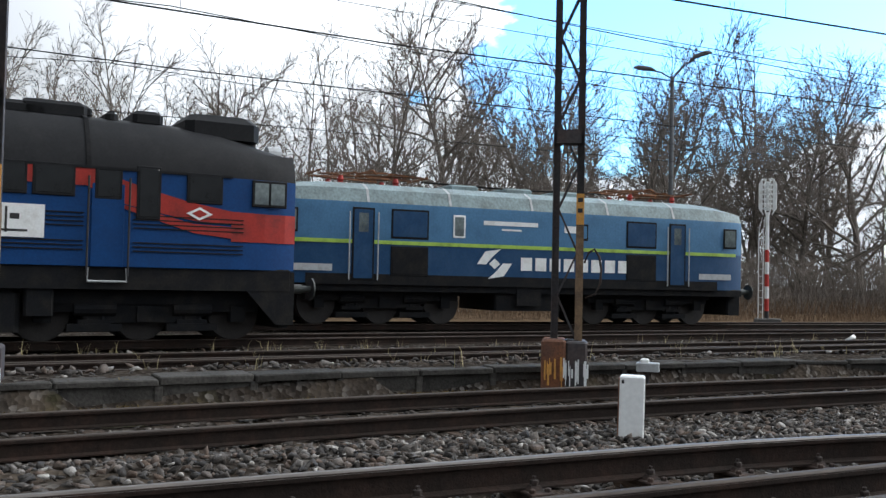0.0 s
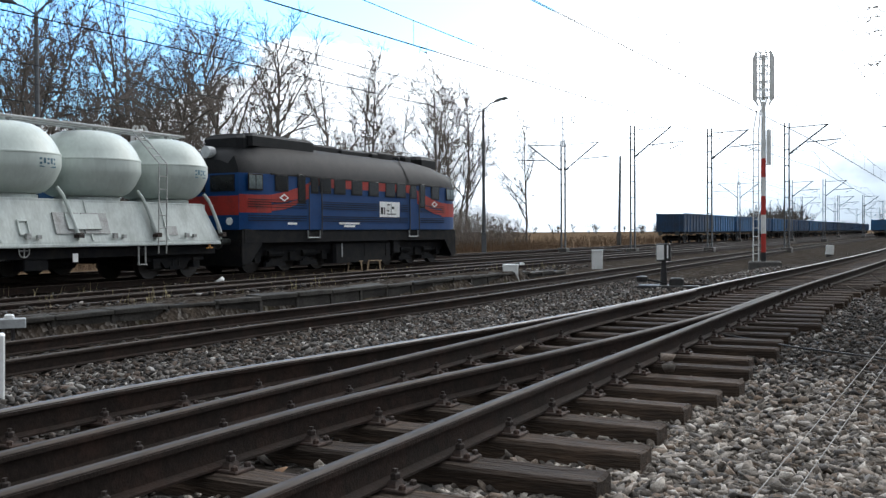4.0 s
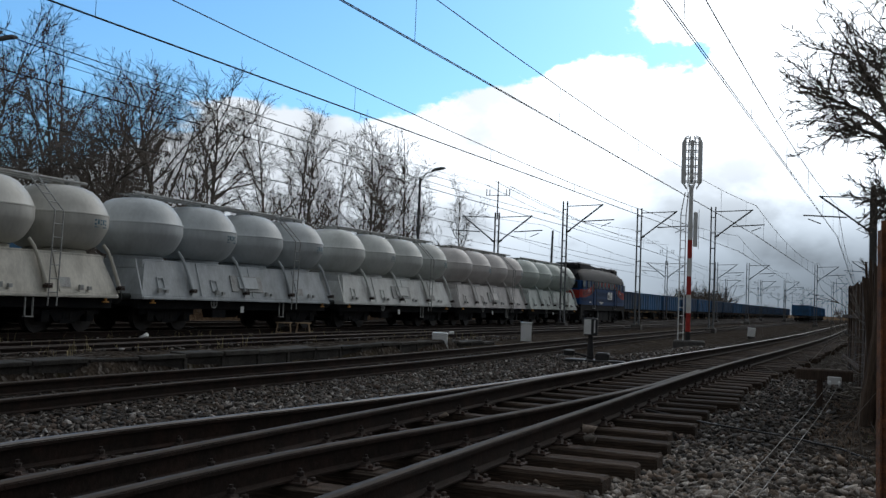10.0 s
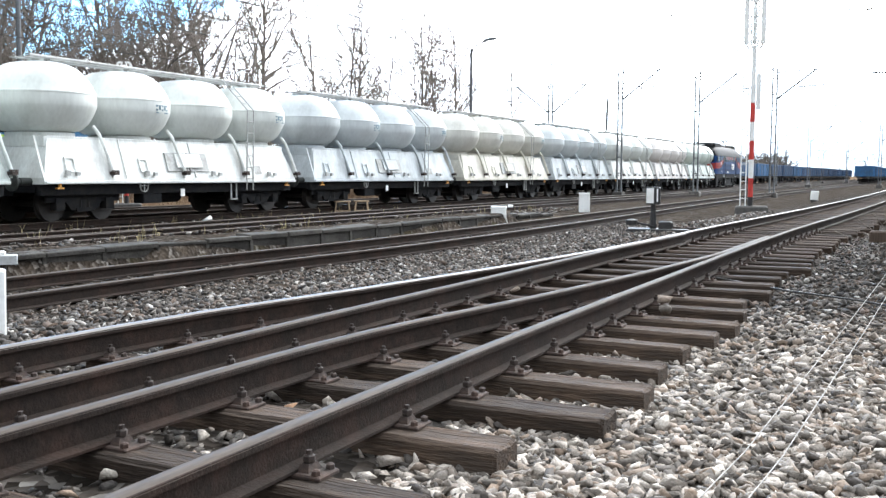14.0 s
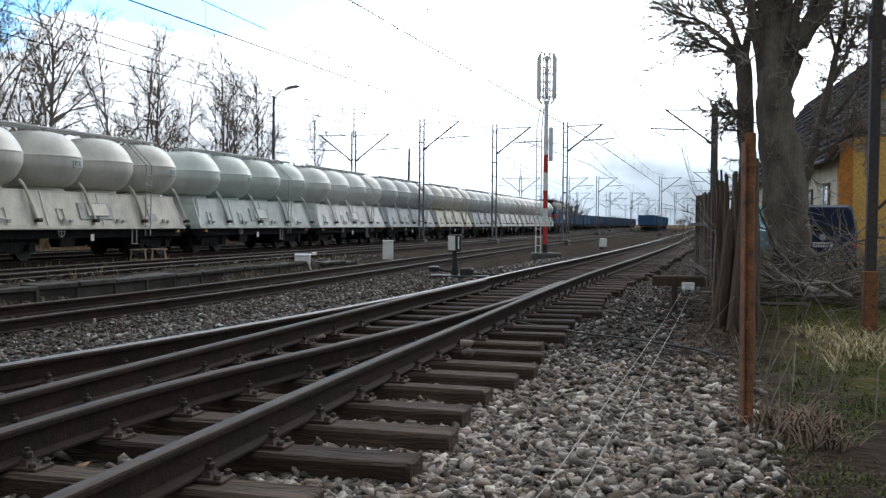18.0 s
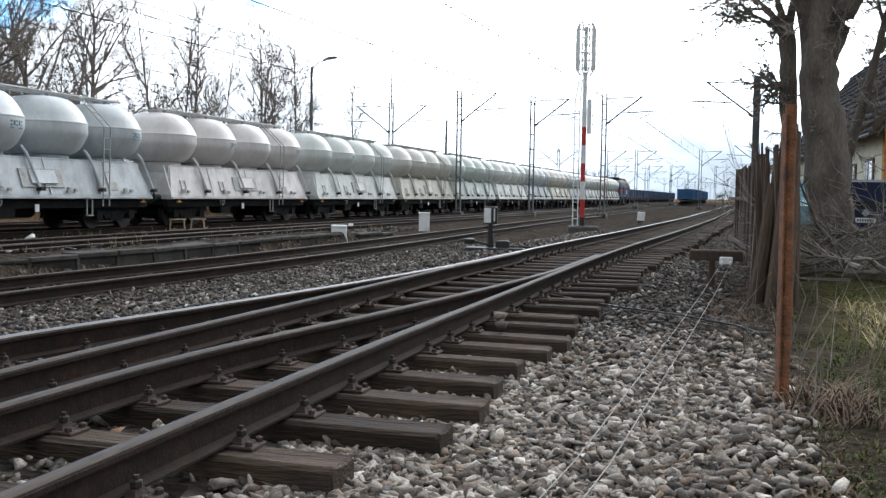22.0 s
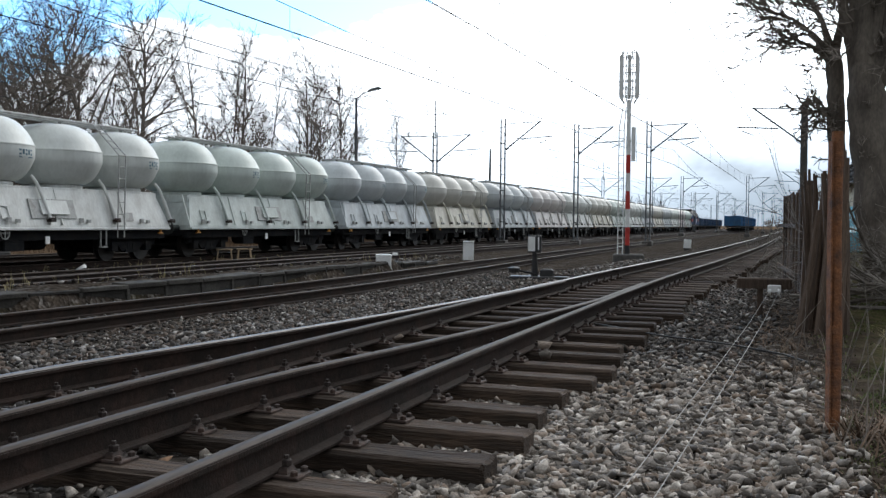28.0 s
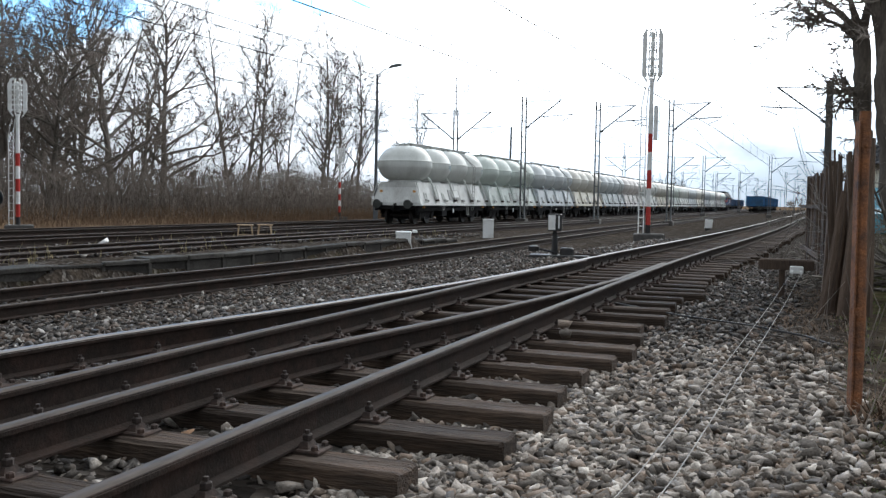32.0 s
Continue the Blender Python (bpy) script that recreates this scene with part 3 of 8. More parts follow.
def sleeper_mesh(length, seed):
    rng = random.Random(seed)
    s = Shape()
    h = length / 2
    secs = []
    for x in (-h, -h + 0.02, -h * 0.5, 0, h * 0.5, h - 0.02, h):
        e = 0.012 if abs(x) >= h - 0.001 else 0.0
        j = lambda: rng.uniform(-0.006, 0.006)
        secs.append([(x, -0.12 + e, -0.16), (x, 0.12 - e, -0.16), (x, 0.125 - e + j(), -0.02 - e + j()), (x, 0.10 + j(), 0.0 - e + j()), (x, 0.03, -0.004 - e + j()), (x, -0.04, 0.0 - e + j()), (x, -0.10 + j(), 0.0 - e + j()), (x, -0.125 + e + j(), -0.02 - e + j())])
    s.loft(secs)
    return s.mesh("sleeper", M_SLEEPER)


def fastening_mesh():
    s = Shape()
    s.chamfered(-0.18, 0.18, -0.075, 0.075, 0, 0.016, 0.006)
    for sx in (-1, 1):
        s.box(sx * 0.085 - 0.03, sx * 0.085 + 0.03, -0.05, 0.05, 0.014, 0.045, top=0.6)
        s.tube([(sx * 0.085, 0, 0.04), (sx * 0.085, 0, 0.095)], 0.013, 6)
        s.lathe([(0.026, 0.05), (0.026, 0.072), (0.016, 0.078)], sx * 0.085, 0, 6)
        for sy in (-0.05, 0.05):
            s.lathe([(0.02, 0.014), (0.018, 0.034), (0.008, 0.04)], sx * 0.15, sy, 6)
    return s.mesh("fastening", M_IRON)


SLEEPERS = [sleeper_mesh(2.6, i) for i in range(4)]
LONG_SLEEPERS = [sleeper_mesh(3.4, 10 + i) for i in range(4)]
FASTENING = fastening_mesh()


def track(name, label, line, z, y0, y1, bright, sleepers, spacing=0.65, seed=1):
    """A track: line gives its middle."""
    tr = thing(name, label=label, category="railway track", kind="structure")
    for o in (-0.7525, 0.7525):
        rail(line, o, z, y0, y1, tr, bright)
    rng = random.Random(seed)
    y = sleepers[0]
    while y < sleepers[1]:
        yy = y + rng.uniform(-0.04, 0.04)
        x = float(line(yy))
        a = -math.degrees(math.atan(float(line(yy + 0.5) - line(yy - 0.5))))
        part("sleeper", rng.choice(SLEEPERS), M_SLEEPER, tr, m=pose(x + rng.uniform(-0.04, 0.04), yy, z - 0.188, 0, 0, a + rng.uniform(-1, 1)))
        y += spacing
    return tr


def off(line, d):
    return lambda y: line(y) + d


track("track_siding", "rusty siding track on dark wooden sleepers beside a low wall", off(SIDE_L, 0.7525), Z_YARD, -40, 330, False, (-4, 32), seed=2)
track("track_yard_near", "rusty yard track half sunk in gravel", YARD_A, Z_YARD + 0.02, -40, 330, False, (0, 1), seed=3)
track("track_yard_far", "rusty yard track half sunk in gravel", YARD_B, Z_YARD + 0.02, -40, 330, False, (0, 1), seed=4)
track("track_train", "rusty yard track under a moving goods train", TRAIN, Z_TRAIN, -60, 500, False, (20, 52), seed=5)
track("track_electric", "rusty yard track with a parked electric locomotive", ELECTRIC, Z_TRAIN, -60, 380, False, (26, 52), seed=6)


def turnout():
    """The main line and the branch that leaves it: two outer rails, two inner rails, long sleepers."""
    tr = thing("track_main_turnout", label="main line turnout of brown steel rails on weathered wooden sleepers", category="railway track", kind="structure")
    rail(MAIN_R, 0, 0, -40, 380, tr, False)
    rail(DIVERGE_L, 0, 0, -40, 380, tr, True)
    main_l, div_r = off(MAIN_R, -1.505), off(DIVERGE_L, 1.505)
    rail(lambda y: np.maximum(main_l(y), DIVERGE_L(y) + 0.085 + 0.0 * y), 0, 0, 1.3, 16.5, tr, False, "rusty inner switch rail")
    rail(lambda y: np.minimum(div_r(y), MAIN_R(y) - 0.085), 0, 0, 1.3, 16.5, tr, False, "rusty inner switch rail")
    rng = random.Random(8)
    # the near sleepers one by one: place along the line, and how far each reaches past the rail
    spots = [(-3.0 + k * 0.685, 0.85) for k in range(9)]
    spots += [(3.2, 0.62), (4.02, 0.63), (4.70, 0.88), (5.36, 0.91), (6.06, 0.83), (6.82, 0.81), (7.38, 0.89), (8.0, 0.94), (8.72, 0.87), (9.49, 0.75), (10.3, 0.86)]
    y = 10.98
    while y < 60:
        spots.append((y, 0.87 + rng.uniform(-0.12, 0.10)))
        y += rng.uniform(0.64, 0.73)
    for yy, reach in spots:
        right, left = float(MAIN_R(yy)), float(DIVERGE_L(yy))
        wide = right - left > 1.75
        x = right + reach - (1.7 if wide else 1.3)
        part("sleeper", rng.choice(LONG_SLEEPERS if wide else SLEEPERS), M_SLEEPER, tr, m=pose(x, yy, -0.186, rng.uniform(-0.6, 0.6), 0, -4 + rng.uniform(-1.6, 1.6)))
        if yy < 22:
            for rx in ([right, left, right - 1.505, left + 1.505] if wide else [right, left]):
                part("fastening", FASTENING, M_IRON, tr, m=pose(rx, yy, -0.187, 0, 0, -4))


turnout()


# ---- rolling stock ----
def wheelset(parent, y, r=0.46):
    w = part("wheelset", Shape().disc_x(-0.80, -0.66, y, r, r, 24).disc_x(-0.66, -0.63, y, r, r + 0.028, 24).disc_x(0.66, 0.80, y, r, r, 24).disc_x(0.63, 0.66, y, r, r + 0.028, 24).disc_x(-0.63, 0.63, y, r, 0.08, 10), M_WHEEL, parent)
    return w


def buffers(parent, y_end, out, z=1.05):
    """Two buffers and a hook at one end; out is +1 or -1."""
    for x in (-0.875, 0.875):
        s = Shape()
        s.tube([(x, y_end, z), (x, y_end + out * 0.35, z)], 0.10, 12)
        s.tube([(x, y_end + out * 0.33, z), (x, y_end + out * 0.56, z)], 0.075, 12)
        s.tube([(x, y_end + out * 0.55, z), (x, y_end + out * 0.585, z)], [0.24, 0.235], 20)
        part("buffer", s, M_BUFFER, parent)
    s = Shape().tube([(0, y_end, z), (0, y_end + out * 0.3, z - 0.02), (0, y_end + out * 0.42, z - 0.2), (0, y_end + out * 0.34, z - 0.42)], 0.04, 6)
    part("coupling", s, M_UNDER, parent)


def bogie(parent, y, base, wheels=2, r=0.46, cover=False):
    """A bogie: side frames, axle boxes, springs; wheels are parts of the vehicle."""
    s = Shape()
    half = base / 2
    for x in (-1.0, 1.0):
        s.chamfered(x - 0.06, x + 0.06, y - half - 0.45, y + half + 0.45, r + 0.05, r + 0.28, 0.03)
        s.box(x - 0.05, x + 0.05, y - half * 0.5, y + half * 0.5, r - 0.16, r + 0.08, top=1.0, topy=1.5)
        for k in range(wheels):
            yy = y - half + base * k / (wheels - 1)
            s.box(x - 0.12, x + 0.12, yy - 0.15, yy + 0.15, r - 0.15, r + 0.15)
            s.box(x - 0.05, x + 0.05, yy - 0.36, yy + 0.36, r + 0.13, r + 0.22)
        for k in range(wheels - 1):
            yy = y - half + base * (k + 0.5) / (wheels - 1)
            for d in (-0.14, 0.14):
                s.tube([(x, yy + d, r - 0.12), (x, yy + d, r + 0.18)], 0.07, 8)
            s.box(x - 0.09, x + 0.09, yy - 0.3, yy + 0.3, r - 0.2, r - 0.1)
    s.box(-0.95, 0.95, y - 0.2, y + 0.2, r, r + 0.32)
    if wheels == 3:          # motors, brake rigging and deep side frames fill the space between the wheels
        s.chamfered(-0.6, 0.6, y - half - 0.5, y + half + 0.5, 0.16, r + 0.5, 0.06)
        for x in (-1.06, 1.06):
            s.chamfered(x - 0.05, x + 0.05, y - half - 0.55, y + half + 0.55, r + 0.2, r + 0.48, 0.03)
            for k in range(wheels - 1):
                yy = y - half + base * (k + 0.5) / (wheels - 1)
                s.tube([(x * 0.98, yy - 0.38, r + 0.1), (x * 0.98, yy + 0.38, r + 0.1)], 0.13, 10)
                s.box(x - 0.06, x + 0.06, yy - 0.5, yy + 0.5, 0.2, 0.34)
    else:
        s.chamfered(-0.5, 0.5, y - half, y + half, 0.25, r + 0.3, 0.05)
    part("bogie", s, M_UNDER, parent)
    for k in range(wheels):
        wheelset(parent, y - half + base * k / (wheels - 1), r)


WAGON_LEN = 12.6


def cement_wagon():
    """A bogie wagon with four white pressure vessels over a sloping white skirt. It runs towards +y."""
    w = thing("cement_wagon", label="white four-vessel cement hopper wagon, dusty, rolling in a long train", category="freight wagon", group="cement wagons of the train")
    h = WAGON_LEN / 2 - 0.62
    for x in (-1.15, 1.15):
        part("side_sill", Shape().chamfered(x - 0.09, x + 0.09, -h, h, 0.70, 0.97, 0.03), M_UNDER, w)
    for y in (-h + 0.1, -2.2, 0, 2.2, h - 0.1):
        part("cross_beam", Shape().box(-1.05, 1.05, y - 0.1, y + 0.1, 0.76, 0.96), M_UNDER, w)
    part("centre_sill", Shape().box(-0.25, 0.25, -h, h, 0.68, 0.95), M_UNDER, w)
    part("air_tank", Shape().tube([(0.5, -1.2, 0.62), (0.5, 0.4, 0.62)], 0.22, 12), M_UNDER, w)
    part("brake_cylinder", Shape().box(-0.75, -0.35, 0.6, 1.4, 0.5, 0.75), M_UNDER, w)
    for x in (-1.05, 1.05):
        part("equipment_box", Shape().chamfered(x - 0.2, x + 0.2, -1.9, -1.1, 0.42, 0.7, 0.03), M_UNDER, w)
    # skirt with sloping ends and sides that lean in
    for x in (-1, 1):
        s = Shape()
        o = [(1.42, -h - 0.02, 0.98), (1.42, h + 0.02, 0.98), (1.41, h + 0.02, 1.12), (1.06, h - 0.42, 2.22), (1.06, -h + 0.42, 2.22), (1.41, -h - 0.02, 1.12)]
        a = [(x * p[0], p[1], p[2]) for p in o]
        b = [(x * (p[0] - 0.06), p[1] * 0.995, p[2]) for p in o]
        k = 6
        s.add(a + b, [(0, 1, 2, 5), (5, 2, 3, 4), (k, k + 5, k + 2, k + 1), (k + 5, k + 4, k + 3, k + 2)] + [(i, (i + 1) % 6, k + (i + 1) % 6, k + i) for i in range(6)])
        skirt = part("skirt", s, M_SKIRT, w)
        lean = math.degrees(math.atan2(0.34, 0.78))
        for i, yy in enumerate((-4.50, -1.50, 1.50, 4.50)):
            s = Shape()
            xx = 1.375
            s.tube([(x * 0.98, yy + 0.95, 2.52), (x * 1.12, yy + 1.02, 2.32), (x * 1.26, yy + 1.12, 1.9), (x * 1.40, yy + 1.2, 1.45), (x * 1.44, yy + 1.22, 1.3)], 0.052, 8)
            ob = part("outlet_pipe", s, M_SKIRT, skirt)
            part("valve", Shape().box(x * 1.47 - 0.09, x * 1.47 + 0.09, yy + 1.14, yy + 1.33, 1.22, 1.31).tube([(x * 1.5, yy + 1.10, 1.33), (x * 1.5, yy + 1.38, 1.33)], 0.02, 6), M_IRON, skirt, "dark iron valve")
            part("bracket", Shape().box(x * 1.44 - 0.04, x * 1.44 + 0.04, yy - 0.5, yy - 0.36, 1.2, 1.34), M_WAGONGREY, skirt)
            part("bracket", Shape().box(x * 1.44 - 0.04, x * 1.44 + 0.04, yy - 0.15, yy - 0.02, 1.2, 1.3), M_WAGONGREY, skirt)
            # flat seam strips up the sloping side
            for d in (-1.25, 1.2):
                s = Shape()
                s.add([(x * 1.41, yy + d, 1.14), (x * 1.41, yy + d + 0.06, 1.14), (x * 1.065, yy + d + 0.06, 2.2), (x * 1.065, yy + d, 2.2), (x * 1.435, yy + d, 1.15), (x * 1.435, yy + d + 0.06, 1.15), (x * 1.09, yy + d + 0.06, 2.21), (x * 1.09, yy + d, 2.21)],
                      [(0, 3, 2, 1), (4, 5, 6, 7), (0, 1, 5, 4), (1, 2, 6, 5), (2, 3, 7, 6), (3, 0, 4, 7)])
                part("seam_strip", s, M_SKIRT, skirt)
        for y0 in (-0.95, 0.05):
            s = Shape()
            s.add([(x * 1.35, y0, 1.32), (x * 1.35, y0 + 0.9, 1.32), (x * 1.18, y0 + 0.9, 1.86), (x * 1.18, y0, 1.86), (x * 1.385, y0, 1.33), (x * 1.385, y0 + 0.9, 1.33), (x * 1.215, y0 + 0.9, 1.87), (x * 1.215, y0, 1.87)],
                  [(0, 3, 2, 1), (4, 5, 6, 7), (0, 1, 5, 4), (1, 2, 6, 5), (2, 3, 7, 6), (3, 0, 4, 7)])
            part("side_hatch", s, M_WAGONGREY, skirt, "pale grey side hatch")
        s = Shape()
        o = [(1.25, -0.55, 1.84), (1.25, 0.62, 1.84), (1.405, 0.62, 1.45), (1.405, -0.55, 1.45)]
        s.add([(x * p[0], p[1], p[2]) for p in o] + [(x * (p[0] - 0.03), p[1], p[2] - 0.02) for p in o], [(0, 1, 2, 3), (7, 6, 5, 4)] + [(i, (i + 1) % 4, 4 + (i + 1) % 4, 4 + i) for i in range(4)])
        part("hatch_flap", s, M_SKIRT, skirt, "white flap tipped out over the hatches")
        for yy in (-h + 0.95, -1.95):
            s = Shape()
            for (y0, y1, z0, z1) in ((-0.17, -0.13, 1.3, 1.68), (0.13, 0.17, 1.3, 1.68), (-0.13, 0.13, 1.3, 1.34), (-0.13, 0.13, 1.64, 1.68)):
                q = [(1.42 - (z - 1.12) * 0.318 + d, yy + y, z) for d in (0.0, 0.03) for y, z in ((y0, z0), (y1, z0), (y1, z1), (y0, z1))]
                s.add([(x * a, b, c) for a, b, c in q], [(0, 3, 2, 1), (4, 5, 6, 7), (0, 1, 5, 4), (1, 2, 6, 5), (2, 3, 7, 6), (3, 0, 4, 7)])
            part("port_frame", s, M_SKIRT, skirt)
        part("bottom_rim", Shape().chamfered(min(x * 1.41, x * 1.47), max(x * 1.41, x * 1.47), -h, h, 1.0, 1.07, 0.01), M_SKIRT, skirt)
        part("data_plate", Shape().add([(x * 1.385, 3.3, 1.27), (x * 1.385, 3.75, 1.27), (x * 1.30, 3.75, 1.53), (x * 1.30, 3.3, 1.53)], [(0, 1, 2, 3)]), M_WAGONGREY, skirt, "small grey data plate")
        part("handwheel", Shape().tube([(x * 1.38, -2.0 + 0.17 * math.cos(a * math.pi / 6), 0.92 + 0.17 * math.sin(a * math.pi / 6)) for a in range(13)], 0.018, 5).box(x * 1.38 - 0.012, x * 1.38 + 0.012, -2.16, -1.84, 0.91, 0.93).box(x * 1.38 - 0.012, x * 1.38 + 0.012, -2.01, -1.99, 0.75, 1.09), M_WAGONGREY, w)
        s = Shape()
        for yy in (2.02, 2.3):
            s.box(x * 1.40 - 0.02, x * 1.40 + 0.02, yy - 0.015, yy + 0.015, 0.45, 1.0)
        s.box(x * 1.40 - 0.05, x * 1.40 + 0.05, 2.0, 2.32, 0.45, 0.48)
        part("step", s, M_WAGONGREY, w)
        part("tag_plate", Shape().box(x * 1.36 - 0.01, x * 1.36 + 0.01, -0.4, -0.22, 0.6, 0.82), M_WHITE, w)
        # yellow tow hooks
        for yy in (-h + 0.5, h - 0.5):
            part("tow_hook", Shape().box(x * 1.40 - 0.03, x * 1.40 + 0.03, yy - 0.12, yy + 0.12, 0.86, 0.9).box(x * 1.40 - 0.03, x * 1.40 + 0.03, yy - 0.03, yy + 0.03, 0.86, 1.0), M_YELLOWSIGN, w)
    part("deck", Shape().box(-1.08, 1.08, -h + 0.3, h - 0.3, 1.95, 2.2), M_SKIRT, w)
    # end plates between the skirts
    for e in (-1, 1):
        s = Shape()
        s.add([(-1.40, e * h, 0.98), (1.40, e * h, 0.98), (1.40, e * h, 1.14), (1.06, e * (h - 0.42), 2.2), (-1.06, e * (h - 0.42), 2.2), (-1.40, e * h, 1.14)], [(0, 1, 2, 5), (5, 2, 3, 4)])
        s.add([(-1.40, e * (h - 0.05), 0.98), (1.40, e * (h - 0.05), 0.98), (1.40, e * (h - 0.05), 1.14), (1.06, e * (h - 0.47), 2.2), (-1.06, e * (h - 0.47), 2.2), (-1.40, e * (h - 0.05), 1.14)], [(0, 1, 2, 5), (5, 2, 3, 4)])
        part("end_plate", s, M_SKIRT, w)
        buffers(w, e * (h - 0.0), e)
    # vessels
    prof = [(0.76, 2.16), (0.78, 2.33), (0.98, 2.37), (1.12, 2.44), (1.25, 2.56), (1.35, 2.71), (1.43, 2.87), (1.472, 2.97), (1.490, 3.03), (1.494, 3.15), (1.490, 3.30), (1.499, 3.31), (1.496, 3.345), (1.462, 3.385), (1.385, 3.56), (1.27, 3.74), (1.13, 3.90), (0.98, 4.02), (0.80, 4.10), (0.55, 4.15), (0.28, 4.17), (0.27, 4.24), (0.05, 4.26)]
    for i, yy in enumerate((-4.50, -1.50, 1.50, 4.50)):
        v = part("vessel", Shape().lathe(prof, 0, yy, 40), M_TANK, w, smooth=26)
        part("base_ring", Shape().lathe([(0.90, 2.06), (0.90, 2.32), (0.80, 2.35)], 0, yy, 24), M_SKIRT, v, smooth=30)
        if i in (1, 3):
            for x in (-1, 1):
                s = Shape()
                for k in range(5):
                    a0, a1 = 0.34 - k * 0.085, 0.34 - k * 0.085 - 0.055
                    for zz0, zz1 in ((3.06, 3.20),) if k % 2 else ((3.04, 3.09), (3.15, 3.20)):
                        s.add([(x * 1.499 * math.cos(a), yy + 1.499 * math.sin(a), z) for a, z in ((a0, zz0), (a1, zz0), (a1, zz1), (a0, zz1))], [(0, 1, 2, 3)])
                s.add([(x * 1.499 * math.cos(a), yy + 1.499 * math.sin(a), z) for a, z in ((0.36, 2.97), (-0.06, 2.97), (-0.06, 3.0), (0.36, 3.0))], [(0, 1, 2, 3)])
                part("marking", s, M_TEAL, v, "teal lettering")
    s = Shape()
    s.tube([(0.45, -5.2, 4.28), (0.45, 5.2, 4.28)], 0.04, 8)
    for x in (-0.28, 0.05):
        s.box(x, x + 0.2, -5.2, 5.2, 4.24, 4.27)
    for yy in (-4.50, -1.50, 1.50, 4.50):
        s.tube([(0.45, yy, 4.28), (0.2, yy, 4.2)], 0.05, 6)
        s.box(-0.35, 0.4, yy - 0.04, yy + 0.04, 4.16, 4.25)
    part("walkway", s, M_WAGONGREY, w)
    for x in (-1, 1):
        s = Shape()
        a, b = Vector((x * 0.55, 2.95, 4.24)), Vector((x * 1.46, 2.95, 0.75))
        mid = Vector((x * 1.52, 2.95, 3.3))
        for d in (-0.17, 0.17):
            s.tube([a + Vector((0, d, 0)), mid + Vector((0, d, 0)), b + Vector((0, d, 0))], 0.022, 5)
        for k in range(11):
            t = k / 10
            p = mid.lerp(b, t) if k < 7 else a.lerp(mid, (k - 7) / 4)
            p = mid.lerp(b, k / 7) if k < 7 else a.lerp(mid, (k - 7) / 4)
            s.tube([p + Vector((0, -0.17, 0)), p + Vector((0, 0.17, 0))], 0.016, 4)
        part("ladder", s, M_WAGONGREY, w)
    for e in (-1, 1):
        bogie(w, e * 4.0, 1.8)
    return w


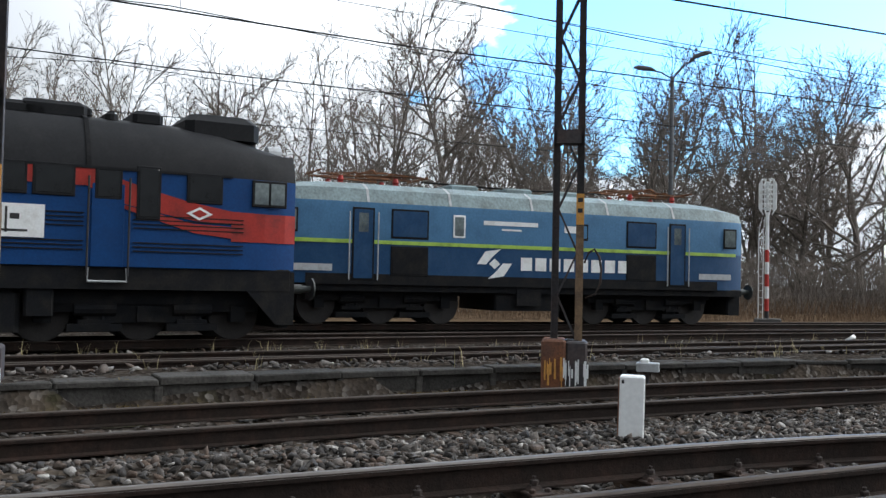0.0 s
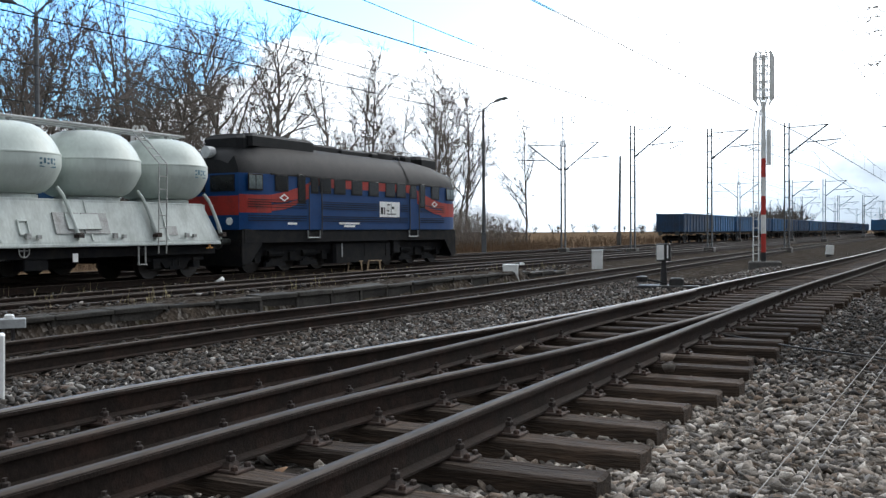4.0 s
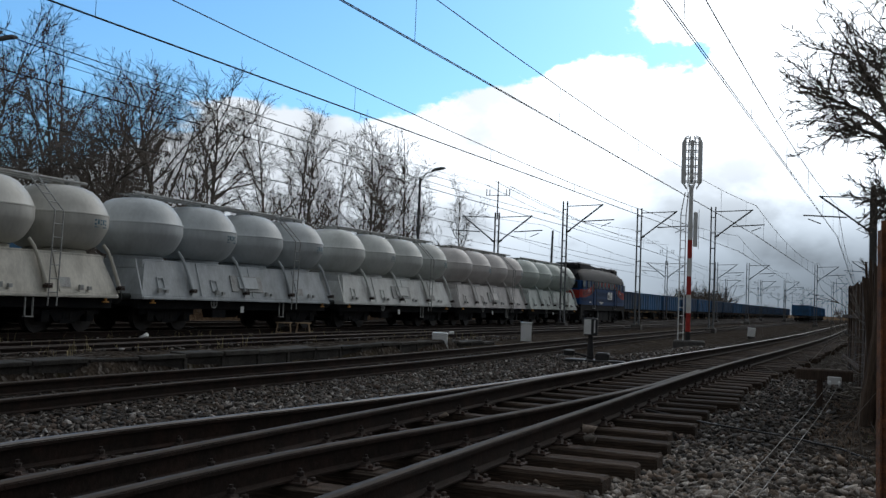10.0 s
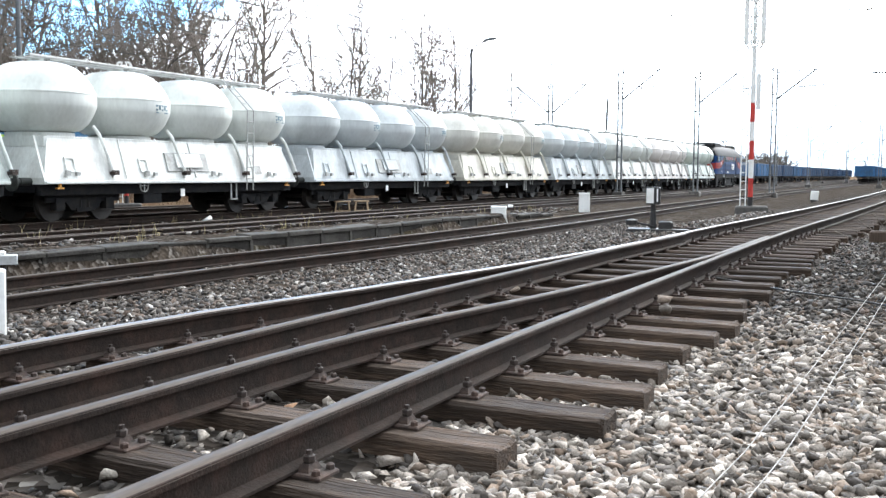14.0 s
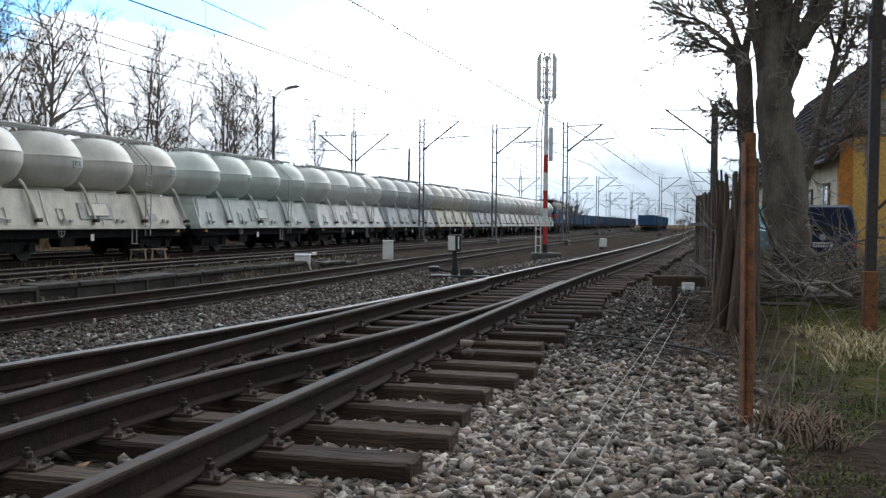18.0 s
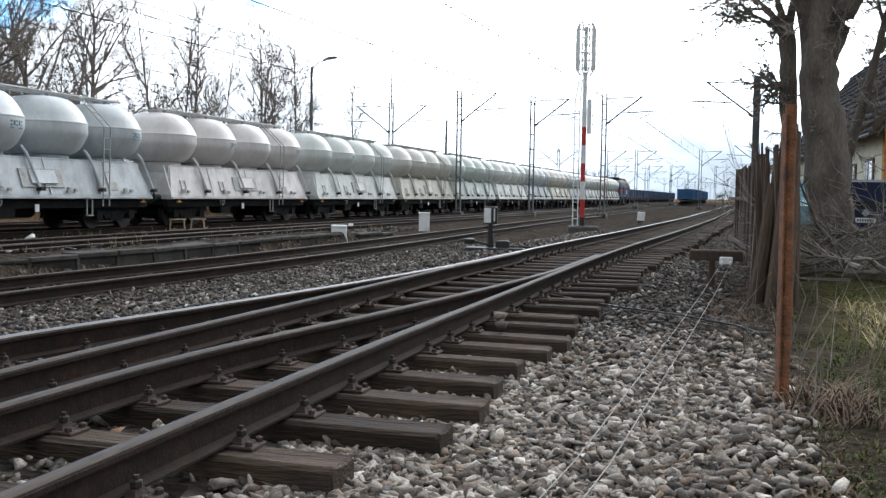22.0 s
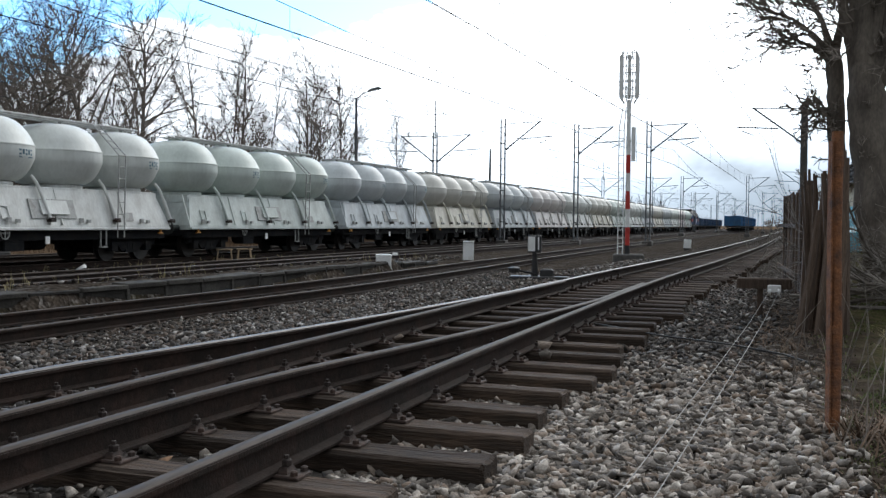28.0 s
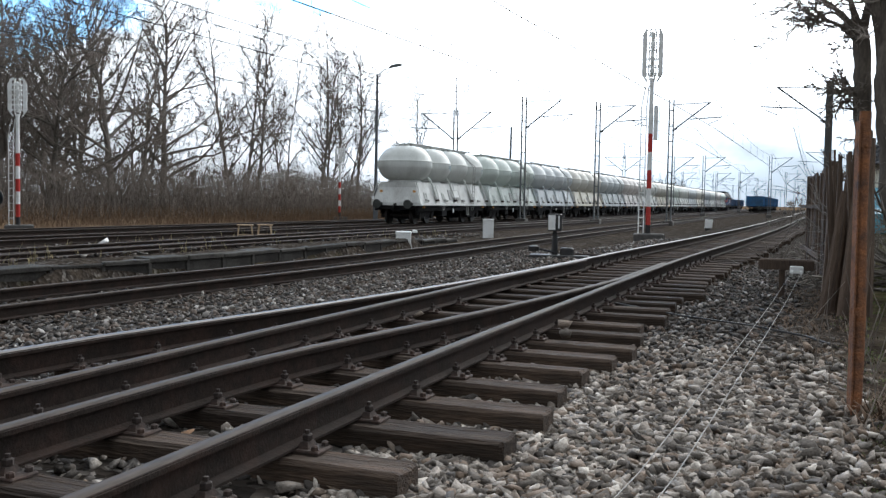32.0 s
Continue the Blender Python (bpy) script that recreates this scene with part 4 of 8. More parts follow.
def diesel_locomotive():
    """A six-axle diesel with a cab at each end, blue with a red band. It runs towards +y."""
    lo = thing("diesel_locomotive", label="blue diesel locomotive with red band and sooty dark roof", category="locomotive")
    half = 7.15

    def section(y, wide, top, z0=1.43, shoulder=3.25, lift=0.0):
        c = [(-wide, z0), (-wide, shoulder), (-wide * 0.97, shoulder + 0.22), (-wide * 0.86, shoulder + 0.55), (-wide * 0.66, top - 0.16), (-wide * 0.36, top - 0.03), (0, top), (wide * 0.36, top - 0.03), (wide * 0.66, top - 0.16), (wide * 0.86, shoulder + 0.55), (wide * 0.97, shoulder + 0.22), (wide, shoulder), (wide, z0)]
        return [(x, y, z) for x, z in c]

    ys = [(-half, 1.30, 3.72), (-half + 0.25, 1.38, 3.98), (-half + 0.7, 1.44, 4.2), (-half + 1.5, 1.46, 4.36), (-half + 2.6, 1.46, 4.42), (half - 2.6, 1.46, 4.36), (half - 1.5, 1.46, 4.27), (half - 0.7, 1.44, 4.1), (half - 0.25, 1.38, 3.9), (half, 1.30, 3.66)]
    rings = [section(*a) for a in ys]
    body, roof = Shape(), Shape()
    side = [r[0:2] for r in rings]
    body.loft([[r[12], r[11], r[1], r[0]] for r in rings])
    roof.loft([r[1:12] for r in rings])
    bod = part("body", body, M_LOCOBLUE, lo, smooth=40)
    part("roof", roof, M_LOCOROOF, lo, "sooty dark grey roof", smooth=40)
    for x in (-1, 1):
        xx = x * 1.466
        # red band: level along the middle, dropping to the nose
        def strip(pts, t=0.012):
            a = [(xx + x * t * 0.0, y, z) for y, z in pts]
            b = [(xx + x * t, y, z) for y, z in pts]
            n = len(pts)
            s.add(a + b, [tuple(range(n)), tuple(range(2 * n - 1, n - 1, -1))] + [(i, (i + 1) % n, n + (i + 1) % n, n + i) for i in range(n)])
        bands = []
        for e in (-1, 1):
            for pts in ([(0, 2.92), (0, 3.24), (e * 3.0, 3.24), (e * 3.0, 2.92)],
                        [(e * 3.0, 2.92), (e * 3.0, 3.24), (e * 3.3, 3.24), (e * 3.65, 3.06), (e * 4.2, 2.9), (e * 4.9, 2.72), (e * 5.75, 2.58), (e * 5.75, 2.32), (e * 5.0, 2.36), (e * 4.2, 2.5), (e * 3.65, 2.62), (e * 3.3, 2.74)],
                        [(e * 3.65, 2.60), (e * 4.3, 2.46), (e * 5.0, 2.30), (e * 5.75, 2.27), (e * 5.75, 2.04), (e * 5.0, 2.12), (e * 4.3, 2.33), (e * 3.65, 2.53)]):
                s = Shape()
                strip(pts)
                bands.append(part("red_band", s, M_LOCORED, bod, "red band along the side"))
        for e in (-1, 1):
            s = Shape()
            s.add([(x * (a + 0.012), e * y, z) for a, y, z in ((1.462, 5.75, 2.58), (1.44, 6.45, 2.56), (1.385, 6.9, 2.56), (1.302, 7.15, 2.56), (1.302, 7.15, 1.98), (1.385, 6.9, 1.98), (1.44, 6.45, 1.98), (1.462, 5.75, 1.98))], [(0, 1, 6, 7), (1, 2, 5, 6), (2, 3, 4, 5)])
            part("red_band", s, M_LOCORED, bod, "red band on the cab side")
        for z in (1.72, 1.80, 1.88, 2.16, 2.24, 2.32, 2.40):
            for y0, y1 in ((-6.9, -3.85), (-2.95, 2.95), (3.85, 6.0)):
                part("rib", Shape().box(min(xx, xx + x * 0.014), max(xx, xx + x * 0.014), y0, y1, z, z + 0.022), M_LOCOROOF, bod)
        def window(y, z, w, hgt, mat, name="window"):
            fr = part(name, Shape().chamfered(-w / 2 - 0.05, w / 2 + 0.05, -hgt / 2 - 0.05, hgt / 2 + 0.05, 0, 0.02, 0.012), M_LOCOROOF, bod, m=Matrix.Translation((xx, y, z)) @ Euler((0, radians(90 * x), 0)).to_matrix().to_4x4() @ Matrix.Rotation(radians(90), 4, "Z"))
            part("pane", Shape().chamfered(-w / 2, w / 2, -hgt / 2, hgt / 2, 0.015, 0.026, 0.008), mat, fr)
        for y in (-2.75, -1.85, -0.75, 0.4, 1.6, 2.42):
            window(y, 3.0, 0.64, 0.5, M_GLASS)
        for e in (-1, 1):
            window(e * 6.36, 2.97, 0.30, 0.44, M_GLASSLIT, "cab_window")
            window(e * 6.70, 2.97, 0.30, 0.44, M_GLASSLIT, "cab_window")
            window(e * 5.2, 3.0, 0.62, 0.5, M_GLASS)
            window(e * 4.12, 2.85, 0.36, 0.92, M_GLASS, "air_grille")
            window(e * 3.38, 2.98, 0.4, 0.5, M_GLASS, "door_window")
            for y in (3.02, 3.76):
                part("handrail", Shape().tube([(xx + x * 0.06, e * y, 1.25), (xx + x * 0.06, e * y, 3.1)], 0.02, 6), M_BLACK, lo)
            part("door", Shape().chamfered(-0.3, 0.3, -0.78, 0.78, 0, 0.015, 0.01), M_LOCOBLUE, bod, m=Matrix.Translation((xx, e * 3.38, 2.2)) @ Euler((0, radians(90 * x), 0)).to_matrix().to_4x4() @ Matrix.Rotation(radians(90), 4, "Z"))
            part("door_step", Shape().tube([(x * 1.46, e * 3.05, 1.4), (x * 1.46, e * 3.05, 1.15), (x * 1.46, e * 3.75, 1.15), (x * 1.46, e * 3.75, 1.4)], 0.025, 6), M_GREYPAINT, lo)
            # diamond badge
            b = part("badge", Shape().add([(xx + x * 0.03, e * 5.1 + a, 2.5 + c) for a, c in ((-0.26, 0), (0, -0.13), (0.26, 0), (0, 0.13))], [(0, 1, 2, 3)]), M_WHITE, bod, "white diamond badge")
            part("badge_field", Shape().add([(xx + x * 0.034, e * 5.1 + a, 2.5 + c) for a, c in ((-0.16, 0), (0, -0.08), (0.16, 0), (0, 0.08))], [(0, 1, 2, 3)]), M_LOCORED, b)
            o = [(e * 5.75, 1.40), (e * 7.13, 1.40), (e * 7.13, 0.32), (e * 6.75, 0.32)]
            a_, b_ = [(x * 1.41, y, z) for y, z in o], [(x * 1.35, y, z) for y, z in o]
            part("apron", Shape().add(a_ + b_, [(0, 1, 2, 3), (7, 6, 5, 4)] + [(i, (i + 1) % 4, 4 + (i + 1) % 4, 4 + i) for i in range(4)]), M_UNDER, lo)
            for zz, w_ in ((1.30, 0.5), (1.22, 0.42), (1.14, 0.3)):
                part("mark", Shape().box(x * 1.413 - 0.004, x * 1.413 + 0.004, min(e * 6.35, e * (6.35 + w_)), max(e * 6.35, e * (6.35 + w_)), zz, zz + 0.03), M_GREYPAINT, lo)
        # white owner's panel with bars for its writing
        pn = part("owner_panel", Shape().box(min(xx, xx + x * 0.016), max(xx, xx + x * 0.016), 0.82, 2.28, 1.92, 2.52), M_WHITE, bod, "white panel with dark marks")
        for (y0, y1, z0, z1) in ((0.88, 1.06, 2.02, 2.3), (1.12, 1.2, 2.02, 2.3), (1.3, 2.0, 2.02, 2.06), (1.62, 1.66, 2.0, 2.46), (1.36, 1.56, 2.38, 2.43), (1.7, 1.86, 2.24, 2.34), (1.3, 1.5, 2.14, 2.19)):
            part("mark", Shape().box(min(xx + x * 0.012, xx + x * 0.02), max(xx + x * 0.012, xx + x * 0.02), y0, y1, z0, z1), M_BLACK, pn)
        for (y0, y1, z0) in ((-1.9, -0.6, 1.62), (-1.6, -0.9, 1.52), (-4.9, -4.4, 1.6)):
            part("mark", Shape().box(min(xx + x * 0.008, xx + x * 0.016), max(xx + x * 0.008, xx + x * 0.016), y0, y1, z0, z0 + 0.07), M_WHITE, bod)
    # fronts
    for e in (-1, 1):
        part("front_band", Shape().box(-1.29, 1.29, min(e * half, e * (half + 0.012)), max(e * half, e * (half + 0.012)), 1.9, 2.52), M_LOCORED, bod)
        for x in (-0.62, 0.62):
            f = part("windscreen", Shape().box(x - 0.52, x + 0.52, min(e * half, e * (half + 0.02)), max(e * half, e * (half + 0.02)), 2.66, 3.2), M_LOCOROOF, bod)
            part("pane", Shape().box(x - 0.46, x + 0.46, min(e * half, e * (half + 0.028)), max(e * half, e * (half + 0.028)), 2.71, 3.15), M_GLASS, f)
            part("headlamp", Shape().tube([(x * 1.5, e * half, 1.7), (x * 1.5, e * (half + 0.06), 1.7)], 0.12, 14), M_WHITE, lo)
        part("top_headlamp", Shape().tube([(0, e * (half - 0.2), 3.95), (0, e * (half + 0.1), 3.95)], 0.2, 14), M_GREYPAINT, lo)
        part("snow_plough", Shape().add([(-1.3, e * (half - 0.1), 0.25), (1.3, e * (half - 0.1), 0.25), (1.3, e * half, 1.1), (-1.3, e * half, 1.1), (-1.3, e * (half - 0.3), 0.25), (1.3, e * (half - 0.3), 0.25), (1.3, e * (half - 0.3), 1.1), (-1.3, e * (half - 0.3), 1.1)], [(0, 1, 2, 3), (7, 6, 5, 4), (0, 3, 7, 4), (1, 5, 6, 2), (0, 4, 5, 1), (3, 2, 6, 7)]), M_UNDER, lo)
        buffers(lo, e * half, e)
        # roof blowers
        part("roof_blower", Shape().chamfered(-0.85, 0.85, e * 5.75 - 0.78, e * 5.75 + 0.78, 4.1, 4.6, 0.16), M_LOCOROOF, lo)
    for y, l_, hh in ((4.25, 0.3, 0.13), (2.5, 0.6, 0.16), (3.55, 0.12, 0.07), (1.9, 0.5, 0.10), (-2.0, 1.2, 0.14), (0.2, 0.9, 0.10)):
        part("roof_hatch", Shape().chamfered(-0.7, 0.7, y - l_, y + l_, 4.3, 4.42 + hh, 0.08), M_LOCOROOF, lo)
    part("frame", Shape().chamfered(-1.42, 1.42, -half + 0.1, half - 0.1, 1.0, 1.45, 0.03), M_UNDER, lo)
    part("roof_ridge", Shape().chamfered(-0.62, 0.62, -2.6, 3.2, 4.36, 4.52, 0.05), M_LOCOROOF, lo)
    part("roof_radiator", Shape().chamfered(-1.0, 1.0, -6.2, -2.7, 4.2, 4.62, 0.1), M_LOCOROOF, lo)
    part("roof_joint", Shape().loft([[(p[0] * 1.012, y, p[2] + 0.012) for p in section(y, 1.46, 4.40)[1:12]] for y in (2.98, 3.06)], close=False, caps=False), M_UNDER, lo)
    for x in (-1, 1):
        part("sand_box", Shape().chamfered(min(x * 1.05, x * 1.36), max(x * 1.05, x * 1.36), 2.0, 2.5, 0.5, 1.05, 0.04), M_UNDER, lo)
        part("roof_gutter", Shape().box(min(x * 1.46, x * 1.49), max(x * 1.46, x * 1.49), -half + 1.4, half - 1.4, 3.24, 3.29), M_LOCOROOF, lo)
        for y in (-1.5, 0.0, 1.5):
            part("tank_strap", Shape().box(min(x * 1.29, x * 1.315), max(x * 1.29, x * 1.315), y - 0.03, y + 0.03, 0.42, 0.93), M_GREYPAINT if y == -1.5 else M_UNDER, lo)
    part("fuel_tank", Shape().chamfered(-1.3, 1.3, -1.95, 1.95, 0.2, 1.0, 0.1), M_UNDER, lo)
    for e in (-1, 1):
        bogie(lo, e * 4.2, 3.7, 3, 0.52)
    return lo


TRAIN_FRONT = [(0, 7.9), (1, 16.5), (2, 24.75), (4.5, 44.2), (6, 55.75), (7, 63.2), (9, 78.6), (13, 108.1), (17, 137.3), (21, 167.9), (25, 198.4), (29, 228.3), (32, 250.6)]
WAGONS = 16
diesel = diesel_locomotive()
first_wagon = cement_wagon()
first_wagon.scale = (1, 0.9365, 1)
wagons = [first_wagon] + [copy_thing(first_wagon, Matrix()) for _ in range(WAGONS - 1)]
# the last wagon alone carries two tail markers
for x in (-0.95, 0.95):
    y = -(WAGON_LEN / 2 - 0.62) + 0.22
    tb = part("tail_marker", Shape().chamfered(x - 0.08, x + 0.08, y - 0.06, y + 0.02, 1.50, 1.66, 0.01), M_WHITE, wagons[-1], "white and orange tail marker")
    part("marker_patch", Shape().chamfered(x - 0.075, x + 0.075, y - 0.05, y + 0.03, 1.665, 1.78, 0.01), M_YELLOWSIGN, tb)
    part("marker_patch", Shape().chamfered(x - 0.075, x + 0.075, y - 0.075, y + 0.0, 1.40, 1.495, 0.01), M_YELLOWSIGN, tb)
# each wagon carries its own weathered shade
for w_, k in zip(wagons, (3, 2, 0, 4, 1, 4, 0, 3, 1, 0, 2, 4, 1, 4, 3, 0)):
    for ob in w_.children_recursive:
        if ob.type == "MESH" and ob.data.materials[0] in (M_TANK, M_SKIRT):
            ob.material_slots[0].link = "OBJECT"
            ob.material_slots[0].material = M_TANKS[k] if ob.data.materials[0] == M_TANK else M_SKIRTS[k]


def electric_locomotive():
    """The parked six-axle electric, sky blue over dark blue with a lime stripe."""
    ym = 17.15
    a = -math.degrees(math.atan(float(ELECTRIC(ym + 1) - ELECTRIC(ym - 1)) / 2))
    el = thing("electric_locomotive", pose(float(ELECTRIC(ym)), ym, Z_TRAIN, 0, 0, a), label="parked blue electric locomotive with lime stripe and pale grey roof", category="locomotive")
    el.scale = (1, 0.94, 1.06)
    half = 8.9

    def ring(y, wide, cut):
        c = [(-wide, 1.1), (-wide, 2.22), (-wide, 3.10), (-wide * 0.985, 3.26), (-wide * 0.88, 3.62 - cut * 0.3), (-wide * 0.6, 3.80 - cut), (0, 3.86 - cut), (wide * 0.6, 3.80 - cut), (wide * 0.88, 3.62 - cut * 0.3), (wide * 0.985, 3.26), (wide, 3.10), (wide, 2.22), (wide, 1.1)]
        return [(x, y, z) for x, z in c]

    rs = [ring(-half, 1.12, 0.35), ring(-half + 0.5, 1.36, 0.22), ring(-half + 1.3, 1.46, 0.05), ring(-half + 2.2, 1.48, 0), ring(half - 2.2, 1.48, 0), ring(half - 1.3, 1.46, 0.05), ring(half - 0.5, 1.36, 0.22), ring(half, 1.12, 0.35)]
    body = part("body", Shape().loft([[r[12], r[11], r[1], r[0]] for r in rs]), M_ETBLUE, el, "dark blue lower body", smooth=40)
    part("upper_body", Shape().loft([[r[11], r[10], r[9], r[3], r[2], r[1]] for r in rs]), M_ETSKY, el, "sky blue upper body", smooth=40)
    part("roof", Shape().loft([r[3:10] for r in rs]), M_ETROOF, el, "pale grey-green roof", smooth=40)
    for x in (-1, 1):
        xx = x * 1.482
        s = Shape()
        for y0, y1, w0, w1 in ((-half + 1.3, half - 1.3, 1.482, 1.482), (half - 1.3, half - 0.5, 1.475, 1.372), (-half + 0.5, -half + 1.3, 1.372, 1.475)):
            s.add([(x * w0, y0, 2.16), (x * w1, y1, 2.16), (x * w1, y1, 2.26), (x * w0, y0, 2.26), (x * (w0 + 0.012), y0, 2.16), (x * (w1 + 0.012), y1, 2.16), (x * (w1 + 0.012), y1, 2.26), (x * (w0 + 0.012), y0, 2.26)], [(0, 1, 2, 3), (4, 7, 6, 5), (0, 4, 5, 1), (3, 2, 6, 7), (0, 3, 7, 4), (1, 5, 6, 2)])
        part("stripe", s, M_GREEN, body, "lime green stripe")

        def panel(name, y, z, w, h, mat, frame_mat=None, label=""):
            m = Matrix.Translation((xx, y, z)) @ Euler((0, radians(90 * x), 0)).to_matrix().to_4x4() @ Matrix.Rotation(radians(90), 4, "Z")
            f = part(name, Shape().chamfered(-w / 2 - 0.04, w / 2 + 0.04, -h / 2 - 0.04, h / 2 + 0.04, 0, 0.018, 0.012), frame_mat or M_UNDER, body, label, m=m)
            part("pane" if "window" in name else "louvre", Shape().chamfered(-w / 2, w / 2, -h / 2, h / 2, 0.012, 0.024, 0.02), mat, f)
            return f

        for e in (-1, 1):
            panel("cab_window", e * 8.05, 2.72, 0.5, 0.55, M_GLASSLIT)
            panel("grille", e * 4.25, 2.72, 1.15, 0.72, M_ETBLUE)
            panel("grille", e * 4.25, 1.72, 1.15, 0.72, M_UNDER)
            d = panel("door", e * 5.75, 2.15, 0.62, 1.85, M_ETBLUE)
            panel("door_window", e * 5.75, 2.72, 0.34, 0.55, M_GLASSLIT, M_WHITE)
            for y in (5.3, 6.2):
                part("handrail", Shape().tube([(xx + x * 0.07, e * y, 1.2), (xx + x * 0.07, e * y, 3.0)], 0.022, 6), M_GREYPAINT, el)
            part("number_bars", Shape().box(min(xx, xx + x * 0.01), max(xx, xx + x * 0.01), min(e * 6.7, e * 8.1), max(e * 6.7, e * 8.1), 1.42, 1.6), M_GREYPAINT, body, "pale bars of a number")
        panel("side_window", -2.6, 2.72, 0.34, 0.55, M_GLASSLIT, M_WHITE)
        panel("side_window", 1.9, 2.72, 0.34, 0.4, M_ETSKY)
        for (y0, y1, z0, z1) in ((-1.75, 0.2, 2.80, 2.92), (-1.1, -0.4, 2.66, 2.71), (1.2, 2.1, 2.68, 2.88)):
            part("number_bars", Shape().box(min(xx, xx + x * 0.01), max(xx, xx + x * 0.01), y0, y1, z0, z1), M_WHITE, body)
        # operator's mark: two white arcs round a diamond, and bars for its name
        s = Shape()
        cy, cz, d = -1.35, 1.72, x
        for sg in (-1, 1):
            s.add([(xx + x * 0.012, cy + sg * a, cz + sg * b) for a, b in ((0.62, 0.02), (0.34, -0.34), (-0.22, -0.42), (0.0, -0.26), (0.26, -0.02), (0.30, 0.02))], [(0, 1, 4, 5), (1, 2, 3, 4)])
        s.add([(xx + x * 0.012, cy + a, cz + b) for a, b in ((-0.2, 0), (0, -0.15), (0.2, 0), (0, 0.15))], [(0, 1, 2, 3)])
        part("operator_mark", s, M_WHITE, body, "white operator's mark")
        for k in range(8):
            part("name_bar", Shape().box(min(xx, xx + x * 0.012), max(xx, xx + x * 0.012), -0.4 + k * 0.53, k * 0.53, 1.55, 1.92), M_WHITE, body, "white bar of a name")
        part("step_plate", Shape().box(x * 1.4 - 0.03, x * 1.4 + 0.03, -0.5, 0.4, 0.55, 1.1), M_UNDER, el)
    for e in (-1, 1):
        for x in (-0.5, 0.5):
            part("windscreen", Shape().box(x - 0.44, x + 0.44, min(e * (half - 0.05), e * (half + 0.01)), max(e * (half - 0.05), e * (half + 0.01)), 2.5, 3.0), M_GLASS, body)
            part("headlamp", Shape().tube([(x * 1.7, e * half, 1.6), (x * 1.7, e * (half + 0.06), 1.6)], 0.13, 14), M_WHITE, el)
        part("front_skirt", Shape().chamfered(-1.1, 1.1, min(e * (half - 0.6), e * half), max(e * (half - 0.6), e * half), 0.3, 1.12, 0.05), M_UNDER, el)
        buffers(el, e * half, e)
        # folded pantograph
        s = Shape()
        for x in (-0.5, 0.5):
            s.tube([(x, e * 4.6, 4.0), (x * 0.9, e * 6.9, 4.06), (x, e * 4.8, 4.16), (x * 0.9, e * 3.4, 4.10), (x, e * 5.6, 4.04)], 0.028, 6)
        for y in (3.4, 4.6, 5.8, 6.9):
            s.tube([(-0.8, e * y, 4.02 + 0.015 * y), (0.8, e * y, 4.02 + 0.015 * y)], 0.028, 6)
        s.tube([(-0.95, e * 5.2, 4.08), (-0.7, e * 5.2, 4.2), (0.7, e * 5.2, 4.2), (0.95, e * 5.2, 4.08)], 0.035, 6)
        part("pantograph", s, M_RUST, el, "folded rusty red pantograph", smooth=True)
        for x in (-0.6, 0.6):
            for y in (4.4, 6.2):
                part("insulator", Shape().lathe([(0.09, 3.7), (0.11, 3.82), (0.07, 3.86), (0.11, 3.9), (0.06, 4.02)], x, e * y, 10), M_LOCORED, el)
    part("roof_cable", Shape().tube([(0.3, -3.4, 4.0), (0.3, 0, 3.95), (0.3, 3.4, 4.0)], 0.025, 5), M_UNDER, el)
    for y in (-2, 0, 2):
        part("roof_box", Shape().chamfered(-0.6, 0.6, y - 0.5, y + 0.5, 3.8, 3.97, 0.05), M_ETROOF, el)
    part("frame", Shape().chamfered(-1.4, 1.4, -half + 0.2, half - 0.2, 0.9, 1.12, 0.03), M_UNDER, el)
    for x in (-1, 1):
        part("sole_bar", Shape().box(x * 1.484 - 0.006, x * 1.484 + 0.006, -half + 1.4, half - 1.4, 1.08, 1.36), M_UNDER, el, "dark lower edge")
    for y in (-5.6, -2.9, 0.0, 2.9, 5.6):
        part("roof_seam", Shape().add([(px * 1.006, y + dy, pz + 0.01) for dy in (-0.04, 0.04) for px, pz in ((-1.46, 3.26), (-1.30, 3.62), (-0.89, 3.80), (0, 3.86), (0.89, 3.80), (1.30, 3.62), (1.46, 3.26))], [(i, i + 1, i + 8, i + 7) for i in range(6)]), M_GREYPAINT, el)
    part("battery_box", Shape().chamfered(-1.3, 1.3, -1.2, 1.2, 0.4, 0.95, 0.05), M_UNDER, el)
    for e in (-1, 1):
        bogie(el, e * 4.9, 4.1, 3, 0.60)


electric_locomotive()


